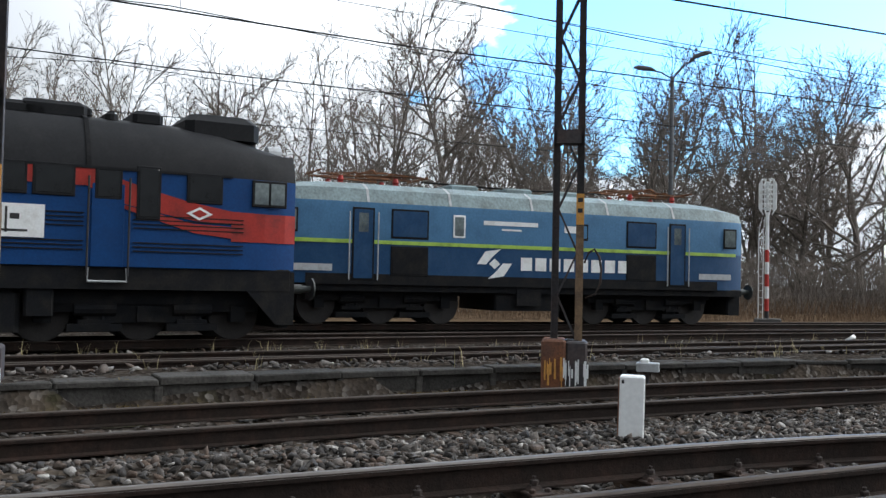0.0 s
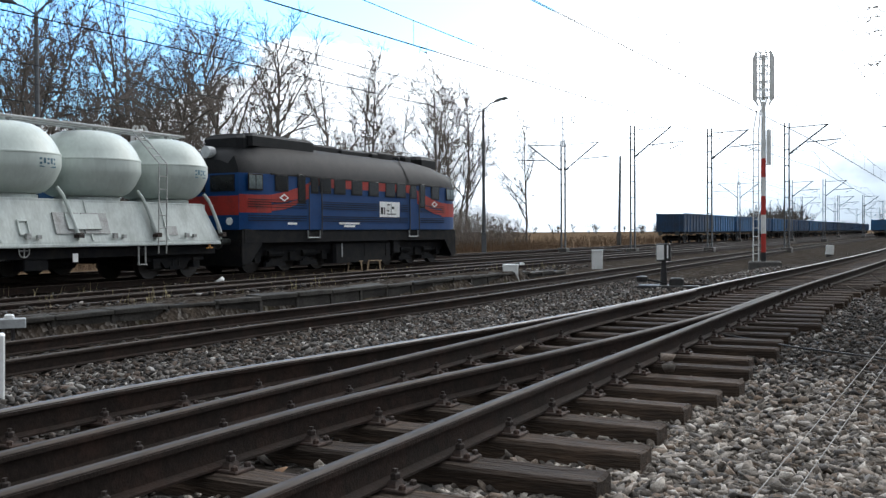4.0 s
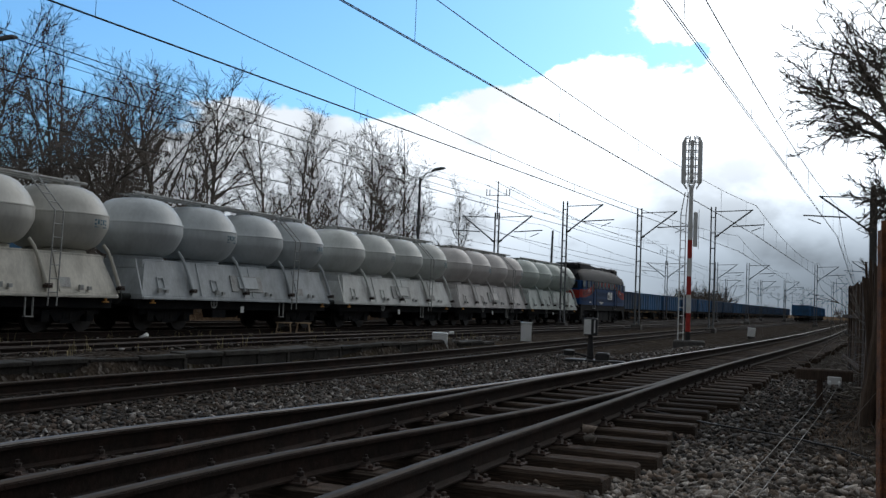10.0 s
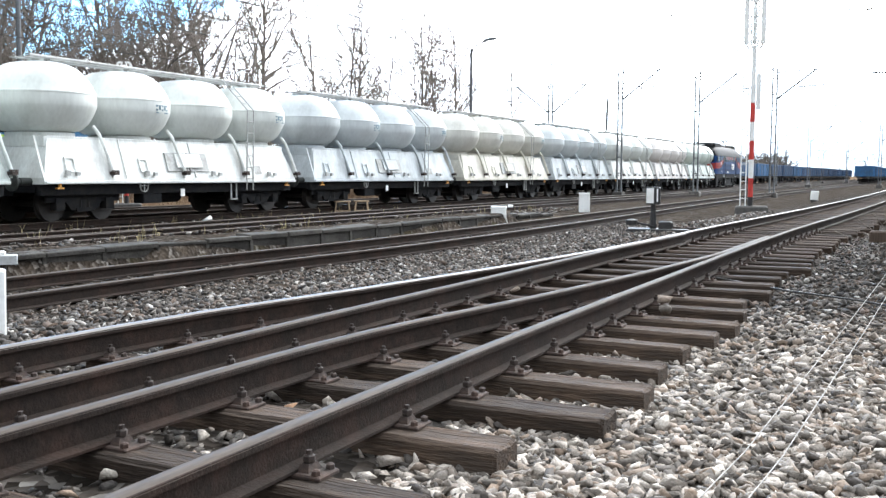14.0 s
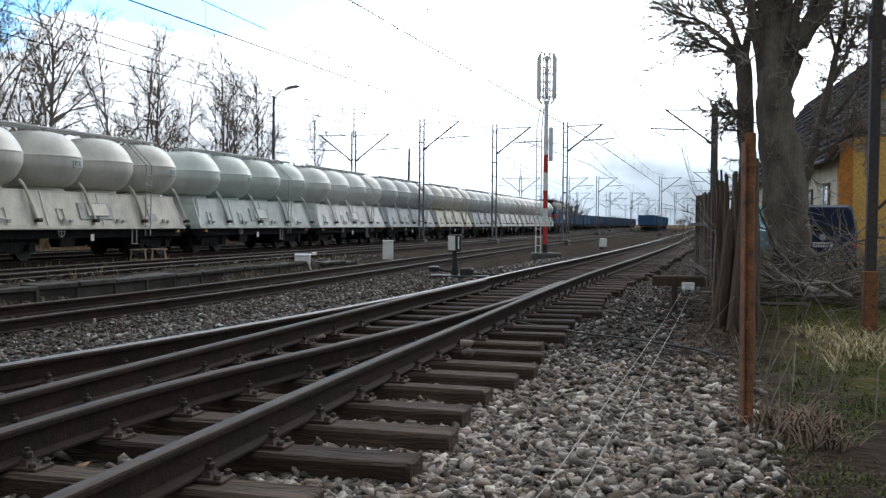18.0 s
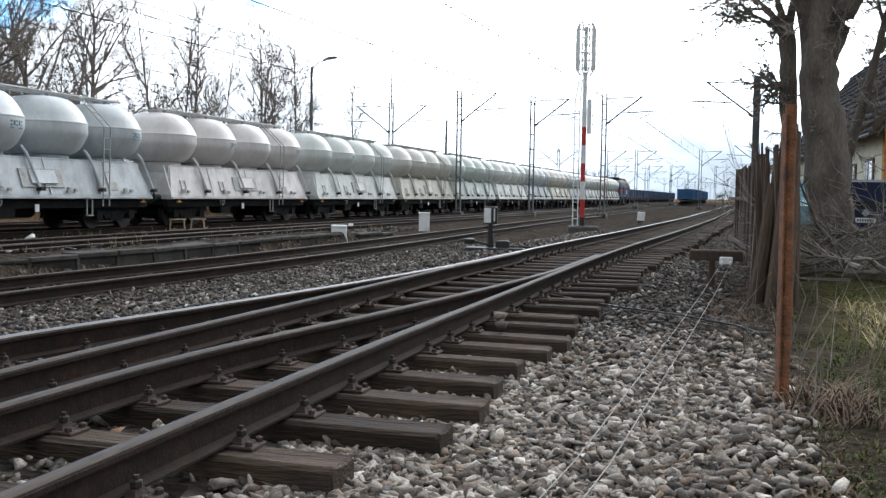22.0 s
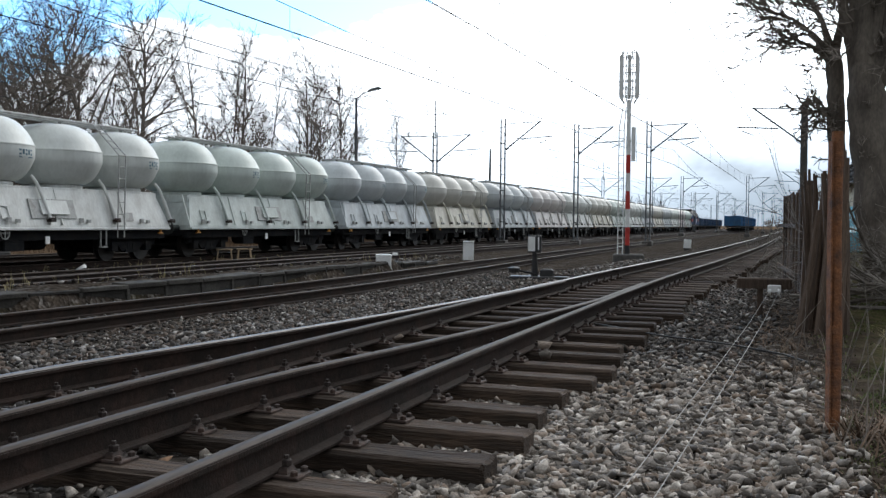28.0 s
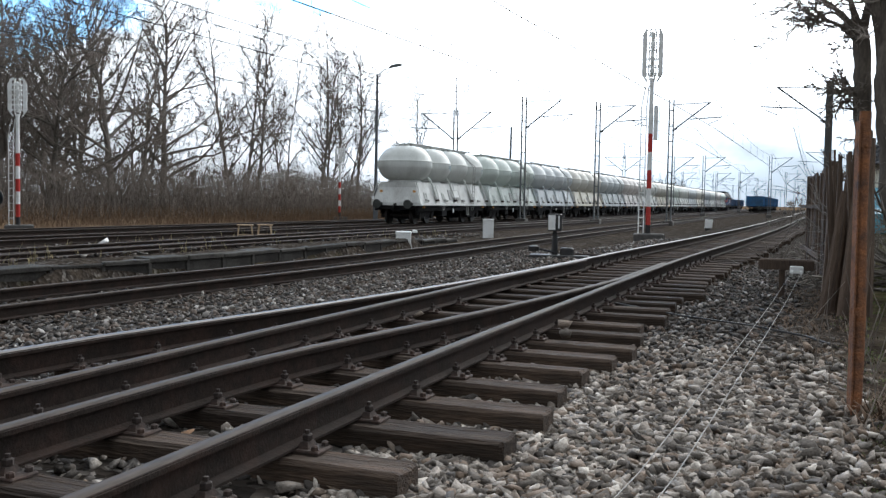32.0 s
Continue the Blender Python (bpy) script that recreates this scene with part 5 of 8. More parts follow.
def gondola(mat):
    g = thing("gondola_wagon", label="dark blue open goods wagon standing in a row", category="freight wagon", group="open wagons in the yard")
    half = 6.4
    s = Shape()
    for x in (-1.42, 1.36):
        s.box(x, x + 0.06, -half, half, 1.2, 3.1)
    for y in (-half, half - 0.06):
        s.box(-1.36, 1.36, y, y + 0.06, 1.2, 3.1)
    s.box(-1.36, 1.36, -half + 0.06, half - 0.06, 1.2, 1.28)
    b = part("body", s, mat, g)
    for x in (-1.5, 1.42):
        for k in range(10):
            y = -half + 0.1 + k * (2 * half - 0.3) / 9
            part("post", Shape().chamfered(x, x + 0.08, y, y + 0.12, 1.2, 3.08, 0.01), mat, b)
        part("top_rim", Shape().chamfered(x, x + 0.08, -half, half, 3.04, 3.16, 0.01), mat, b)
    for e in (-half - 0.08, half):
        for x in (-1.0, -0.35, 0.3, 0.95):
            part("post", Shape().chamfered(x, x + 0.1, e, e + 0.08, 1.2, 3.08, 0.01), mat, b)
    part("underframe", Shape().chamfered(-1.3, 1.3, -half, half, 0.98, 1.2, 0.02), M_UNDER, g)
    for e in (-1, 1):
        bogie(g, e * 4.2, 1.8)
        buffers(g, e * half, e)
    return g


def park(g, line, y):
    g.matrix_basis = pose(float(line(y)), y, Z_TRAIN, 0, 0, -math.degrees(math.atan(float(line(y + 1) - line(y - 1)) / 2)))


g_dark, g_blue = gondola(M_GONDDARK), gondola(M_GONDBLUE)
for i in range(18):
    src = g_blue if i in (1, 2, 4, 7) else g_dark
    g = (src if i in (0, 1) else copy_thing(src, Matrix()))
    park(g, ELECTRIC, 108.5 + i * 14.0)
for i in range(6):
    g = copy_thing(g_blue, Matrix())
    park(g, off(SIDE_L, 0.75), 196.0 + i * 14.0)


# ---- yard furniture ----
def gz(x, y):
    return float(main_z(np.array(float(x)), np.array(float(y))))


def platform_edge():
    """The low retaining wall of concrete slabs with its coping, beside the siding."""
    wl_ = thing("wall_platform_edge", label="low weathered concrete retaining wall with dark worn coping", category="wall", kind="structure")
    rng = random.Random(5)
    y = -16.0
    while y < 33:
        n = 1.18
        x0, x1 = float(SIDE_L(y)) - 1.58, float(SIDE_L(y + n)) - 1.58
        a = -math.degrees(math.atan2(x1 - x0, n))
        top = -0.235 - max(0, (y - 27) * 0.03)
        m = pose((x0 + x1) / 2, y + n / 2, 0, rng.uniform(-0.6, 0.6), rng.uniform(-3, 3), a + rng.uniform(-1.2, 1.2))
        part("panel", Shape().chamfered(-0.12 + rng.uniform(-0.01, 0.01), 0.0 + rng.uniform(-0.012, 0.012), -n / 2 + 0.02, n / 2 - 0.02, -0.62, top - 0.085, 0.012), M_WALLSLAB, wl_, m=m)
        part("coping_slab", Shape().chamfered(-0.34 + rng.uniform(-0.08, 0.05), 0.05 + rng.uniform(-0.02, 0.02), -n / 2 + 0.01, n / 2 - 0.01, top - 0.08, top + rng.uniform(-0.03, 0.012), 0.015), M_WALLSLAB, wl_, m=m)
        part("post", Shape().chamfered(-0.1, 0.035, n / 2 - 0.05, n / 2 + 0.05, -0.62, top - 0.085, 0.01), M_WALLSLAB, wl_, m=m)
        y += n
    return wl_


platform_edge()


def lattice_mast(x, y, z, height, turn, width=0.34, mat=None, painted=True, label="", sign=True):
    """Two upright channels with zigzag bracing."""
    mat = mat or M_MASTIRON
    mast = thing("catenary_mast", pose(x, y, z, 0, 0, turn), label=label or "dark iron lattice catenary mast on a painted footing", category="mast")
    h = width / 2
    for sx in (-1, 1):
        s = Shape()
        s.chamfered(sx * h - 0.05, sx * h + 0.05, -0.008, 0.008, 0, height, 0.003)
        s.box(sx * h + sx * 0.042, sx * h + sx * 0.05, -0.12, 0.12, 0, height)
        part("channel", s, mat, mast)
    n = int(height / 0.62)
    for i in range(n):
        z0, z1 = 0.35 + i * 0.62, 0.35 + (i + 1) * 0.62
        if z1 > height:
            break
        a, b = (-h + 0.03, h - 0.03) if i % 2 else (h - 0.03, -h + 0.03)
        for yy in (-0.1, 0.1):
            s = Shape()
            s.add([(a, yy, z0 - 0.03), (a, yy, z0 + 0.03), (b, yy, z1 + 0.03), (b, yy, z1 - 0.03), (a, yy + 0.01, z0 - 0.03), (a, yy + 0.01, z0 + 0.03), (b, yy + 0.01, z1 + 0.03), (b, yy + 0.01, z1 - 0.03)], [(0, 1, 2, 3), (7, 6, 5, 4), (0, 4, 5, 1), (1, 5, 6, 2), (2, 6, 7, 3), (3, 7, 4, 0)])
            part("brace", s, mat, mast)
    for zz in (0.25, height * 0.36, height - 0.2):
        part("tie_plate", Shape().box(-h, h, -0.128, 0.128, zz - 0.1, zz + 0.1), mat, mast)
    if painted:
        f = part("footing", Shape().chamfered(-0.34, 0.0, -0.32, 0.32, -0.38, 0.36, 0.03), M_ORANGE, mast, "flaking orange painted footing")
        part("footing", Shape().chamfered(0.004, 0.30, -0.30, 0.30, -0.38, 0.34, 0.03), M_MASTIRON, mast, "dark footing with white paint drips")
        rng = random.Random(int(x * 10))
        for i in range(26):
            xx = rng.uniform(-0.32, 0.30)
            part("paint_drip", Shape().box(xx, xx + rng.uniform(0.008, 0.026), -0.345, -0.325, rng.uniform(-0.3, -0.1), rng.uniform(-0.05, 0.12)), M_WHITE if xx > -0.05 else M_YELLOWSIGN, f)
    if sign:
        part("painted_foot", Shape().box(h - 0.053, h + 0.054, -0.123, 0.123, 0.34, 1.97), M_TANPAINT, mast, "worn tan paint on the lower channel")
        sg = part("number_plate", Shape().box(h - 0.055, h + 0.055, -0.14, -0.125, 1.98, 2.42), M_YELLOWSIGN, mast, "orange-yellow plate with dark bars")
        for zz in (2.30, 2.15):
            part("bar", Shape().box(h - 0.035, h + 0.035, -0.144, -0.138, zz, zz + 0.06), M_BLACK, sg)
    return mast


lattice_mast(-10.95, 8.45, -0.16, 9.0, 52)
hose = thing("cable_hose", label="dark bent cable hose on the side of the mast", category="cable")
part("hose", Shape().tube([(-10.95 + 0.61 * a, 8.45 + 0.79 * a, z) for a, z in ((0.24, 1.28), (0.30, 1.43), (0.38, 1.48), (0.45, 1.38), (0.48, 1.2), (0.47, 1.0), (0.40, 0.84), (0.26, 0.78))], 0.017, 8), M_IRON, hose, smooth=True)
lattice_mast(-12.25, 0.95, -0.2, 9.0, 80, label="dark iron lattice catenary mast with an orange plate")


def bracket_arm(mast, side, reach=2.7, top=7.6, low=6.0):
    """A cantilever: stay from the top, strut, registration arm."""
    d = side
    s = Shape()
    s.tube([(d * 0.1, 0, top - 0.15), (d * reach, 0, top - 0.05)], 0.035, 5)
    s.tube([(d * 0.1, 0, low), (d * reach, 0, top - 0.02)], 0.055, 6)
    part("cantilever", s, M_MASTGREY, mast)
    s = Shape()
    s.tube([(d * (0.1 + reach * 0.45), 0, low + (top - low) * 0.40), (d * (reach + 0.8), 0, low + (top - low) * 0.46)], 0.04, 5)
    s.tube([(d * (reach - 0.1), 0, low + 0.45), (d * (reach + 0.55), 0, low + 0.72)], 0.03, 5)
    part("registration_arm", s, M_MASTGREY, mast)
    part("insulator", Shape().tube([(d * 0.12, 0, low), (d * 0.42, 0, low + 0.17)], [0.05, 0.05], 8), M_BLACK, mast)


def far_mast(x, y, sides, height=8.2, spike=0.0, turn=-5):
    mast = thing("catenary_mast", pose(x, y, gz(x, y) if y < 90 else -0.5, 0, 0, turn), label="slim grey lattice catenary mast with cantilever arms", category="mast", group="catenary masts")
    for sx in (-0.15, 0.15):
        part("channel", Shape().box(sx - 0.045, sx + 0.045, -0.08, 0.08, 0, height, top=0.85), M_MASTGREY, mast)
    for i in range(int(height / 1.1)):
        part("tie_bar", Shape().box(-0.13, 0.13, -0.07, 0.07, 0.5 + i * 1.1, 0.56 + i * 1.1), M_MASTGREY, mast)
    part("footing", Shape().chamfered(-0.35, 0.35, -0.35, 0.35, -0.2, 0.35, 0.04), M_CONCRETE, mast)
    for sd in sides:
        bracket_arm(mast, sd, top=height - 0.2, low=height - 2.2)
    if spike:
        part("spike", Shape().tube([(0, 0, height - 0.5), (0, 0, height + spike)], [0.06, 0.035], 6), M_MASTGREY, mast)
        s = Shape().tube([(-0.9, 0, height + spike * 0.55), (0.9, 0, height + spike * 0.55)], 0.025, 5)
        for xx in (-0.9, -0.65, 0.65, 0.9):
            s.tube([(xx, 0, height + spike * 0.55), (xx, 0, height + spike * 0.55 + 0.45)], 0.035, 5)
        part("crossarm", s, M_MASTGREY, mast)
    return mast


far_mast(-19.9, 67.0, (-1, 1), 8.1, 2.3)
far_mast(-14.6, 65.8, (1,), 8.8)
far_mast(-10.1, 70.3, (1,), 8.8)
far_mast(-4.95, 70.8, (1,), 9.0)
pole_mast = far_mast(4.35, 55.5, (-1,), 8.0, turn=-4)
part("pole", Shape().chamfered(-0.13, 0.13, -0.13, 0.13, 0, 8.05, 0.03), M_CONCRETE, pole_mast, "square concrete pole")
for k in range(1, 7):
    y = 68 + k * 62
    for o, sides, sp in ((off(TRAIN, -3.5), (-1, 1), 2.0 if k % 2 else 0), (off(TRAIN, 3.0), (1,), 0), (off(SIDE_L, -2.2), (1,), 0), (off(DIVERGE_L, -3.2), (1,), 0)):
        far_mast(float(o(y)), y + (k * 7) % 5, sides, 8.0, sp)
    far_mast(float(MAIN_R(y - 12)) + 2.3, y - 12, (-1,), 8.0)


def catenary(line, ys, name, contact=5.3, messenger=6.6):
    """Contact wire, sagging messenger and droppers between the supports ys."""
    for y0, y1 in zip(ys, ys[1:]):
        c = thing("catenary_wire", label="thin dark overhead contact and messenger wires", category="overhead wire", group="overhead wires")
        n = 16
        t = np.linspace(0, 1, n + 1)
        yy = y0 + (y1 - y0) * t
        xx = float(line(y0)) + (float(line(y1)) - float(line(y0))) * t
        zm = messenger - 0.8 * 4 * t * (1 - t)
        r = 0.012 if y0 < 50 else 0.016
        part("messenger_wire", Shape().tube([(x, y, z) for x, y, z in zip(xx, yy, zm)], r, 4), M_WIRE, c)
        for dx in (-0.02, 0.02):
            part("contact_wire", Shape().tube([(x + dx, y, contact) for x, y in zip(xx[::4], yy[::4])], r * 0.8, 4), M_WIRE, c)
        for k in range(1, n, 2):
            part("dropper", Shape().tube([(xx[k], yy[k], contact), (xx[k], yy[k], zm[k])], r * 0.5, 3), M_WIRE, c)


def between(ys, xs):
    return lambda y: float(np.interp(y, ys, xs))


for ys, xs in (([-52, 8.45, 70.5, 133, 196], [-11.0, -10.9, -3.2, 0.2, 4.6]), ([-60, -4, 56, 118, 180], [-13, -7.8, -1.6, 3.5, 8.2]),
               ([-60, -4, 56, 118, 180, 242], [-6, -3.3, 2.6, 6.9, 11.6, 16.4]), ([-55, 8, 66, 129, 192], [-16.5, -15.6, -9.9, -6.6, -1.8])):
    catenary(between(ys, xs), ys, "track", messenger=6.35 if xs[1] < -9 else 6.95)
catenary(TRAIN, [-55, 5, 66, 129, 192, 254], "train")
catenary(ELECTRIC, [-55, 5, 66, 129, 192], "electric")
for zz, xo in ((9.6, -20.8), (9.9, -20.2), (9.5, -19.0)):
    c = thing("feeder_wire", label="thin overhead feeder wire between masts", category="overhead wire", group="overhead wires")
    part("wire", Shape().tube([(xo - 1.4, -55 + 122 * t, zz - 1.6 * 4 * t * (1 - t)) for t in [k / 14 for k in range(15)]], 0.012, 4), M_WIRE, c)
    part("wire", Shape().tube([(xo + (TRAIN(67 + 62 * t) - TRAIN(67)) * 1.0, 67 + 62 * t, zz - 0.9 * 4 * t * (1 - t)) for t in [k / 10 for k in range(11)]], 0.018, 4), M_WIRE, c)


def light_signal(x, y, z, height, turn, heads, label, ladder=True):
    """A colour-light signal on a red and white banded mast with a caged head."""
    sg = thing("light_signal", pose(x, y, z, 0, 0, turn), label=label, category="railway signal")
    b0 = height * 0.58
    n = 6
    for i in range(n):
        part("mast_band", Shape().tube([(0, 0, 0.35 + (b0 - 0.35) * i / n), (0, 0, 0.35 + (b0 - 0.35) * (i + 1) / n)], 0.085, 12), M_RED if i % 2 == 0 else M_WHITE, sg, "red band" if i % 2 == 0 else "white band")
    part("mast_foot", Shape().tube([(0, 0, -0.1), (0, 0, 0.35)], 0.09, 12), M_BLACK, sg)
    part("mast_top", Shape().tube([(0, 0, b0), (0, 0, height * 0.76)], 0.075, 12), M_WHITE, sg)
    if ladder:
        s = Shape()
        for dx in (-0.34, -0.16):
            s.tube([(dx, 0.05, 0), (dx, 0.05, height * 0.62), (dx * 0.6, -0.3, height * 0.72)], 0.02, 5)
        for k in range(int(height * 0.62 / 0.3)):
            s.tube([(-0.34, 0.05, 0.3 + k * 0.3), (-0.16, 0.05, 0.3 + k * 0.3)], 0.012, 4)
        part("ladder", s, M_WHITE, sg)
    z0, z1 = height * 0.745, height
    hd = part("signal_head", Shape().chamfered(-0.07, 0.07, -0.05, 0.06, z0 + 0.15, z1 - 0.12, 0.03), M_WHITE, sg, "white signal head")
    for k in range(4):
        zc = z0 + 0.35 + k * (z1 - z0 - 0.6) / 3
        part("hood", Shape().tube([(0, -0.06, zc), (0, -0.24, zc - 0.02)], 0.085, 12), M_WHITE, hd)
    # cage round the head
    for xx in (-0.34, -0.12, 0.12, 0.34):
        for yy in (-0.14, 0.24):
            part("cage_bar", Shape().tube([(xx * 0.5, yy, z0), (xx, yy, z0 + 0.25), (xx, yy, z1 - 0.25), (xx * 0.75, yy, z1 - 0.06), (xx * 0.35, yy, z1)], 0.024, 5), M_WHITE, sg)
    for k in range(6):
        zc = z0 + 0.25 + k * (z1 - z0 - 0.5) / 5
        part("cage_ring", Shape().tube([(-0.34, 0.24, zc), (0.34, 0.24, zc), (0.34, -0.14, zc), (-0.34, -0.14, zc), (-0.34, 0.24, zc)], 0.018, 4), M_WHITE, sg)
    for sx in (-1, 1):
        p = [(sx * a, -0.16, z) for a, z in ((0.2, z0 + 0.16), (0.24, z0 + 0.1), (0.34, z0 + 0.3), (0.34, z1 - 0.28), (0.27, z1 - 0.1), (0.2, z1 - 0.06))]
        part("side_panel", Shape().add(p + [(a, b + 0.02, c) for a, b, c in p], [tuple(range(6)), tuple(range(11, 5, -1))] + [(i, (i + 1) % 6, 6 + (i + 1) % 6, 6 + i) for i in range(6)]), M_WHITE, sg)
    if heads > 1:
        h2 = part("lower_head", Shape().chamfered(0.1, 0.25, -0.08, 0.10, height * 0.46, height * 0.63, 0.04), M_WHITE, sg)
        part("cage_panel", Shape().chamfered(0.28, 0.30, -0.12, 0.14, height * 0.45, height * 0.64, 0.008), M_WHITE, h2)
    part("footing", Shape().chamfered(-0.5, 0.6, -0.35, 0.35, -0.3, 0.04, 0.05), M_CONCRETE, sg)


light_signal(-3.2, 35.2, -0.12, 7.35, 5, 2, "tall caged light signal on a red and white banded mast")
light_signal(-27.9, 32.0, -0.35, 5.9, 40, 1, "caged light signal on a red and white mast before the reeds")
light_signal(-27.0, 62.5, -0.35, 5.0, 25, 1, "small light signal on a banded mast near the trees", ladder=False)


def street_lamp(x, y, height, arms, label):
    lp = thing("yard_lamp", pose(x, y, -0.45, 0, 0, math.degrees(math.atan2(-x, y))), label=label, category="lamp post")
    part("pole", Shape().tube([(0, 0, 0), (0, 0, height)], [0.14, 0.09], 10), M_MASTGREY, lp, smooth=40)
    part("pole_base", Shape().chamfered(-0.17, 0.17, -0.17, 0.17, 0, 1.4, 0.03), M_MASTGREY, lp)
    for sd, up in arms:
        part("arm", Shape().tube([(0, 0, height - 0.1), (sd * 0.5, 0, height + up * 0.4), (sd * 1.0, 0, height + up * 0.6)], 0.04, 6), M_MASTGREY, lp)
        hd = part("lamp_head", Shape().tube([(sd * 0.75, 0, height + up * 0.55), (sd * 1.0, 0, height + up * 0.72), (sd * 1.5, 0, height + up * 0.85), (sd * 1.75, 0, height + up * 0.86)], [0.05, 0.11, 0.12, 0.04], 8), M_MASTGREY, lp, smooth=True)


street_lamp(-32.6, 31.0, 11.0, ((1, 1.25), (-1, 0.55)), "tall grey yard lamp with two heads among bare trees")
street_lamp(-23.9, 61.5, 9.9, ((1, 0.8),), "tall grey yard lamp behind the goods train")
pole = thing("wooden_pole", pose(-23.2, 98.0, -0.45), label="slim weathered pole far behind the tracks", category="pole")
part("pole", Shape().tube([(0, 0, 0), (0.15, 0, 9.2)], [0.16, 0.11], 8), M_MASTGREY, pole)
part("pole_base", Shape().chamfered(-0.2, 0.2, -0.2, 0.2, 0, 1.3, 0.03), M_CONCRETE, pole)


def white_post():
    x, y = -5.92, 5.24
    p = thing("marker_post", pose(x, y, gz(x, y) - 0.04, 0, 0.8, 48), label="white painted concrete marker post standing in ballast", category="marker post")
    part("post", Shape().chamfered(-0.10, 0.10, -0.085, 0.085, -0.05, 0.55, 0.012), M_WHITE, p)
    part("end_cap", Shape().chamfered(-0.11, -0.09, -0.05, 0.05, 0.0, 0.53, 0.004), M_ORANGE, p, "flaked brown edge")
    part("mark", Shape().box(-0.085, -0.065, -0.0885, -0.084, 0.49, 0.52), M_BLACK, p)


white_post()
jb = thing("junction_box", pose(-10.95, 10.0, -0.55, 0, 0, 46), label="small pale grey cable box on a short stake", category="cable box")
part("stake", Shape().tube([(0, 0, -0.1), (0, 0, 0.28)], 0.03, 6), M_MASTIRON, jb)
part("box", Shape().chamfered(-0.17, 0.17, -0.1, 0.1, 0.24, 0.37, 0.012), M_GREYPAINT, jb)
part("cover", Shape().chamfered(-0.11, 0.02, -0.06, 0.06, 0.36, 0.43, 0.02), M_WHITE, jb)

cb = thing("relay_cabinet", pose(-10.25, 28.8, -0.56, 0, 0, 18), label="low white track-side cabinet with a lid", category="cabinet")
part("body", Shape().chamfered(-0.24, 0.24, -0.2, 0.2, 0, 0.46, 0.02), M_WHITE, cb)
part("lid", Shape().chamfered(-0.25, 0.25, -0.21, 0.21, 0.46, 0.53, 0.02), M_WHITE, cb)
part("plinth", Shape().box(-0.31, 0.31, -0.26, 0.26, -0.06, 0.14, top=0.8), M_WHITE, cb)
part("cap", Shape().chamfered(0.28, 0.44, -0.05, 0.06, 0.5, 0.58, 0.02), M_WHITE, cb)
wb = thing("relay_cabinet", pose(-9.95, 38.4, gz(-9.95, 38.4), 0, 0, 14), label="upright white track-side cabinet", category="cabinet")
part("body", Shape().chamfered(-0.22, 0.22, -0.16, 0.16, 0, 0.74, 0.02), M_WHITE, wb)
part("lid", Shape().chamfered(-0.24, 0.24, -0.18, 0.18, 0.74, 0.78, 0.01), M_WHITE, wb)
wc = thing("relay_cabinet", pose(-1.72, 55.5, gz(-1.72, 55.5) + 0.03, 0, 4, 4), label="small white track-side cabinet on a foot", category="cabinet")
part("body", Shape().chamfered(-0.2, 0.2, -0.15, 0.15, 0.12, 0.6, 0.02), M_WHITE, wc)
part("foot", Shape().chamfered(-0.16, 0.16, -0.12, 0.12, -0.05, 0.14, 0.02), M_BLACK, wc)


def switch_stand():
    x, y = -3.92, 20.9
    st = thing("switch_stand", pose(x, y, gz(x, y), 0, 0, 8), label="black hand-worked switch stand with a white lantern panel", category="switch stand")
    part("base_plate", Shape().chamfered(-0.55, 0.75, -0.25, 0.25, 0, 0.08, 0.02), M_BLACK, st)
    part("post", Shape().tube([(0, 0, 0.05), (0, 0, 0.62)], [0.08, 0.05], 10), M_BLACK, st)
    lan = part("lantern", Shape().chamfered(-0.15, 0.15, -0.12, 0.12, 0.6, 0.98, 0.02), M_BLACK, st)
    part("white_panel", Shape().box(-0.145, 0.01, -0.128, -0.118, 0.63, 0.95), M_WHITE, lan)
    part("arrow_bar", Shape().box(0.07, 0.1, -0.128, -0.118, 0.66, 0.94), M_WHITE, lan)
    part("weight_lever", Shape().tube([(0.05, -0.05, 0.12), (-0.42, -0.12, 0.22)], 0.025, 6).lathe([(0.02, 0.14), (0.12, 0.16), (0.13, 0.26), (0.03, 0.29)], -0.45, -0.12, 12), M_BLACK, st)
    part("crank", Shape().chamfered(0.12, 0.42, -0.14, 0.1, 0.08, 0.24, 0.03), M_BLACK, st)
    part("throw_rod", Shape().tube([(0.2, 0.05, 0.1), (1.6, 0.1, 0.08)], 0.02, 5), M_IRON, st)


switch_stand()


def trestle(x, y, turn, w):
    t = thing("wooden_trestle", pose(x, y, gz(x, y) + 0.02, 0, 0, turn), label="pale rough wooden trestle standing by the tracks", category="trestle", group="trestles by the tracks")
    part("top", Shape().chamfered(-w / 2, w / 2, -0.12, 0.12, 0.42, 0.46, 0.01), M_PALEWOOD, t)
    for sx in (-1, 1):
        for sy in (-0.1, 0.1):
            part("leg", Shape().tube([(sx * (w / 2 - 0.08), sy, 0.43), (sx * (w / 2 - 0.03), sy * 1.3, 0.0)], 0.025, 5), M_PALEWOOD, t)
    part("rail", Shape().chamfered(-w / 2 + 0.05, w / 2 - 0.05, -0.13, -0.1, 0.06, 0.1, 0.005), M_PALEWOOD, t)


trestle(-17.75, 32.2, 30, 0.62)
trestle(-17.35, 33.0, 22, 0.58)

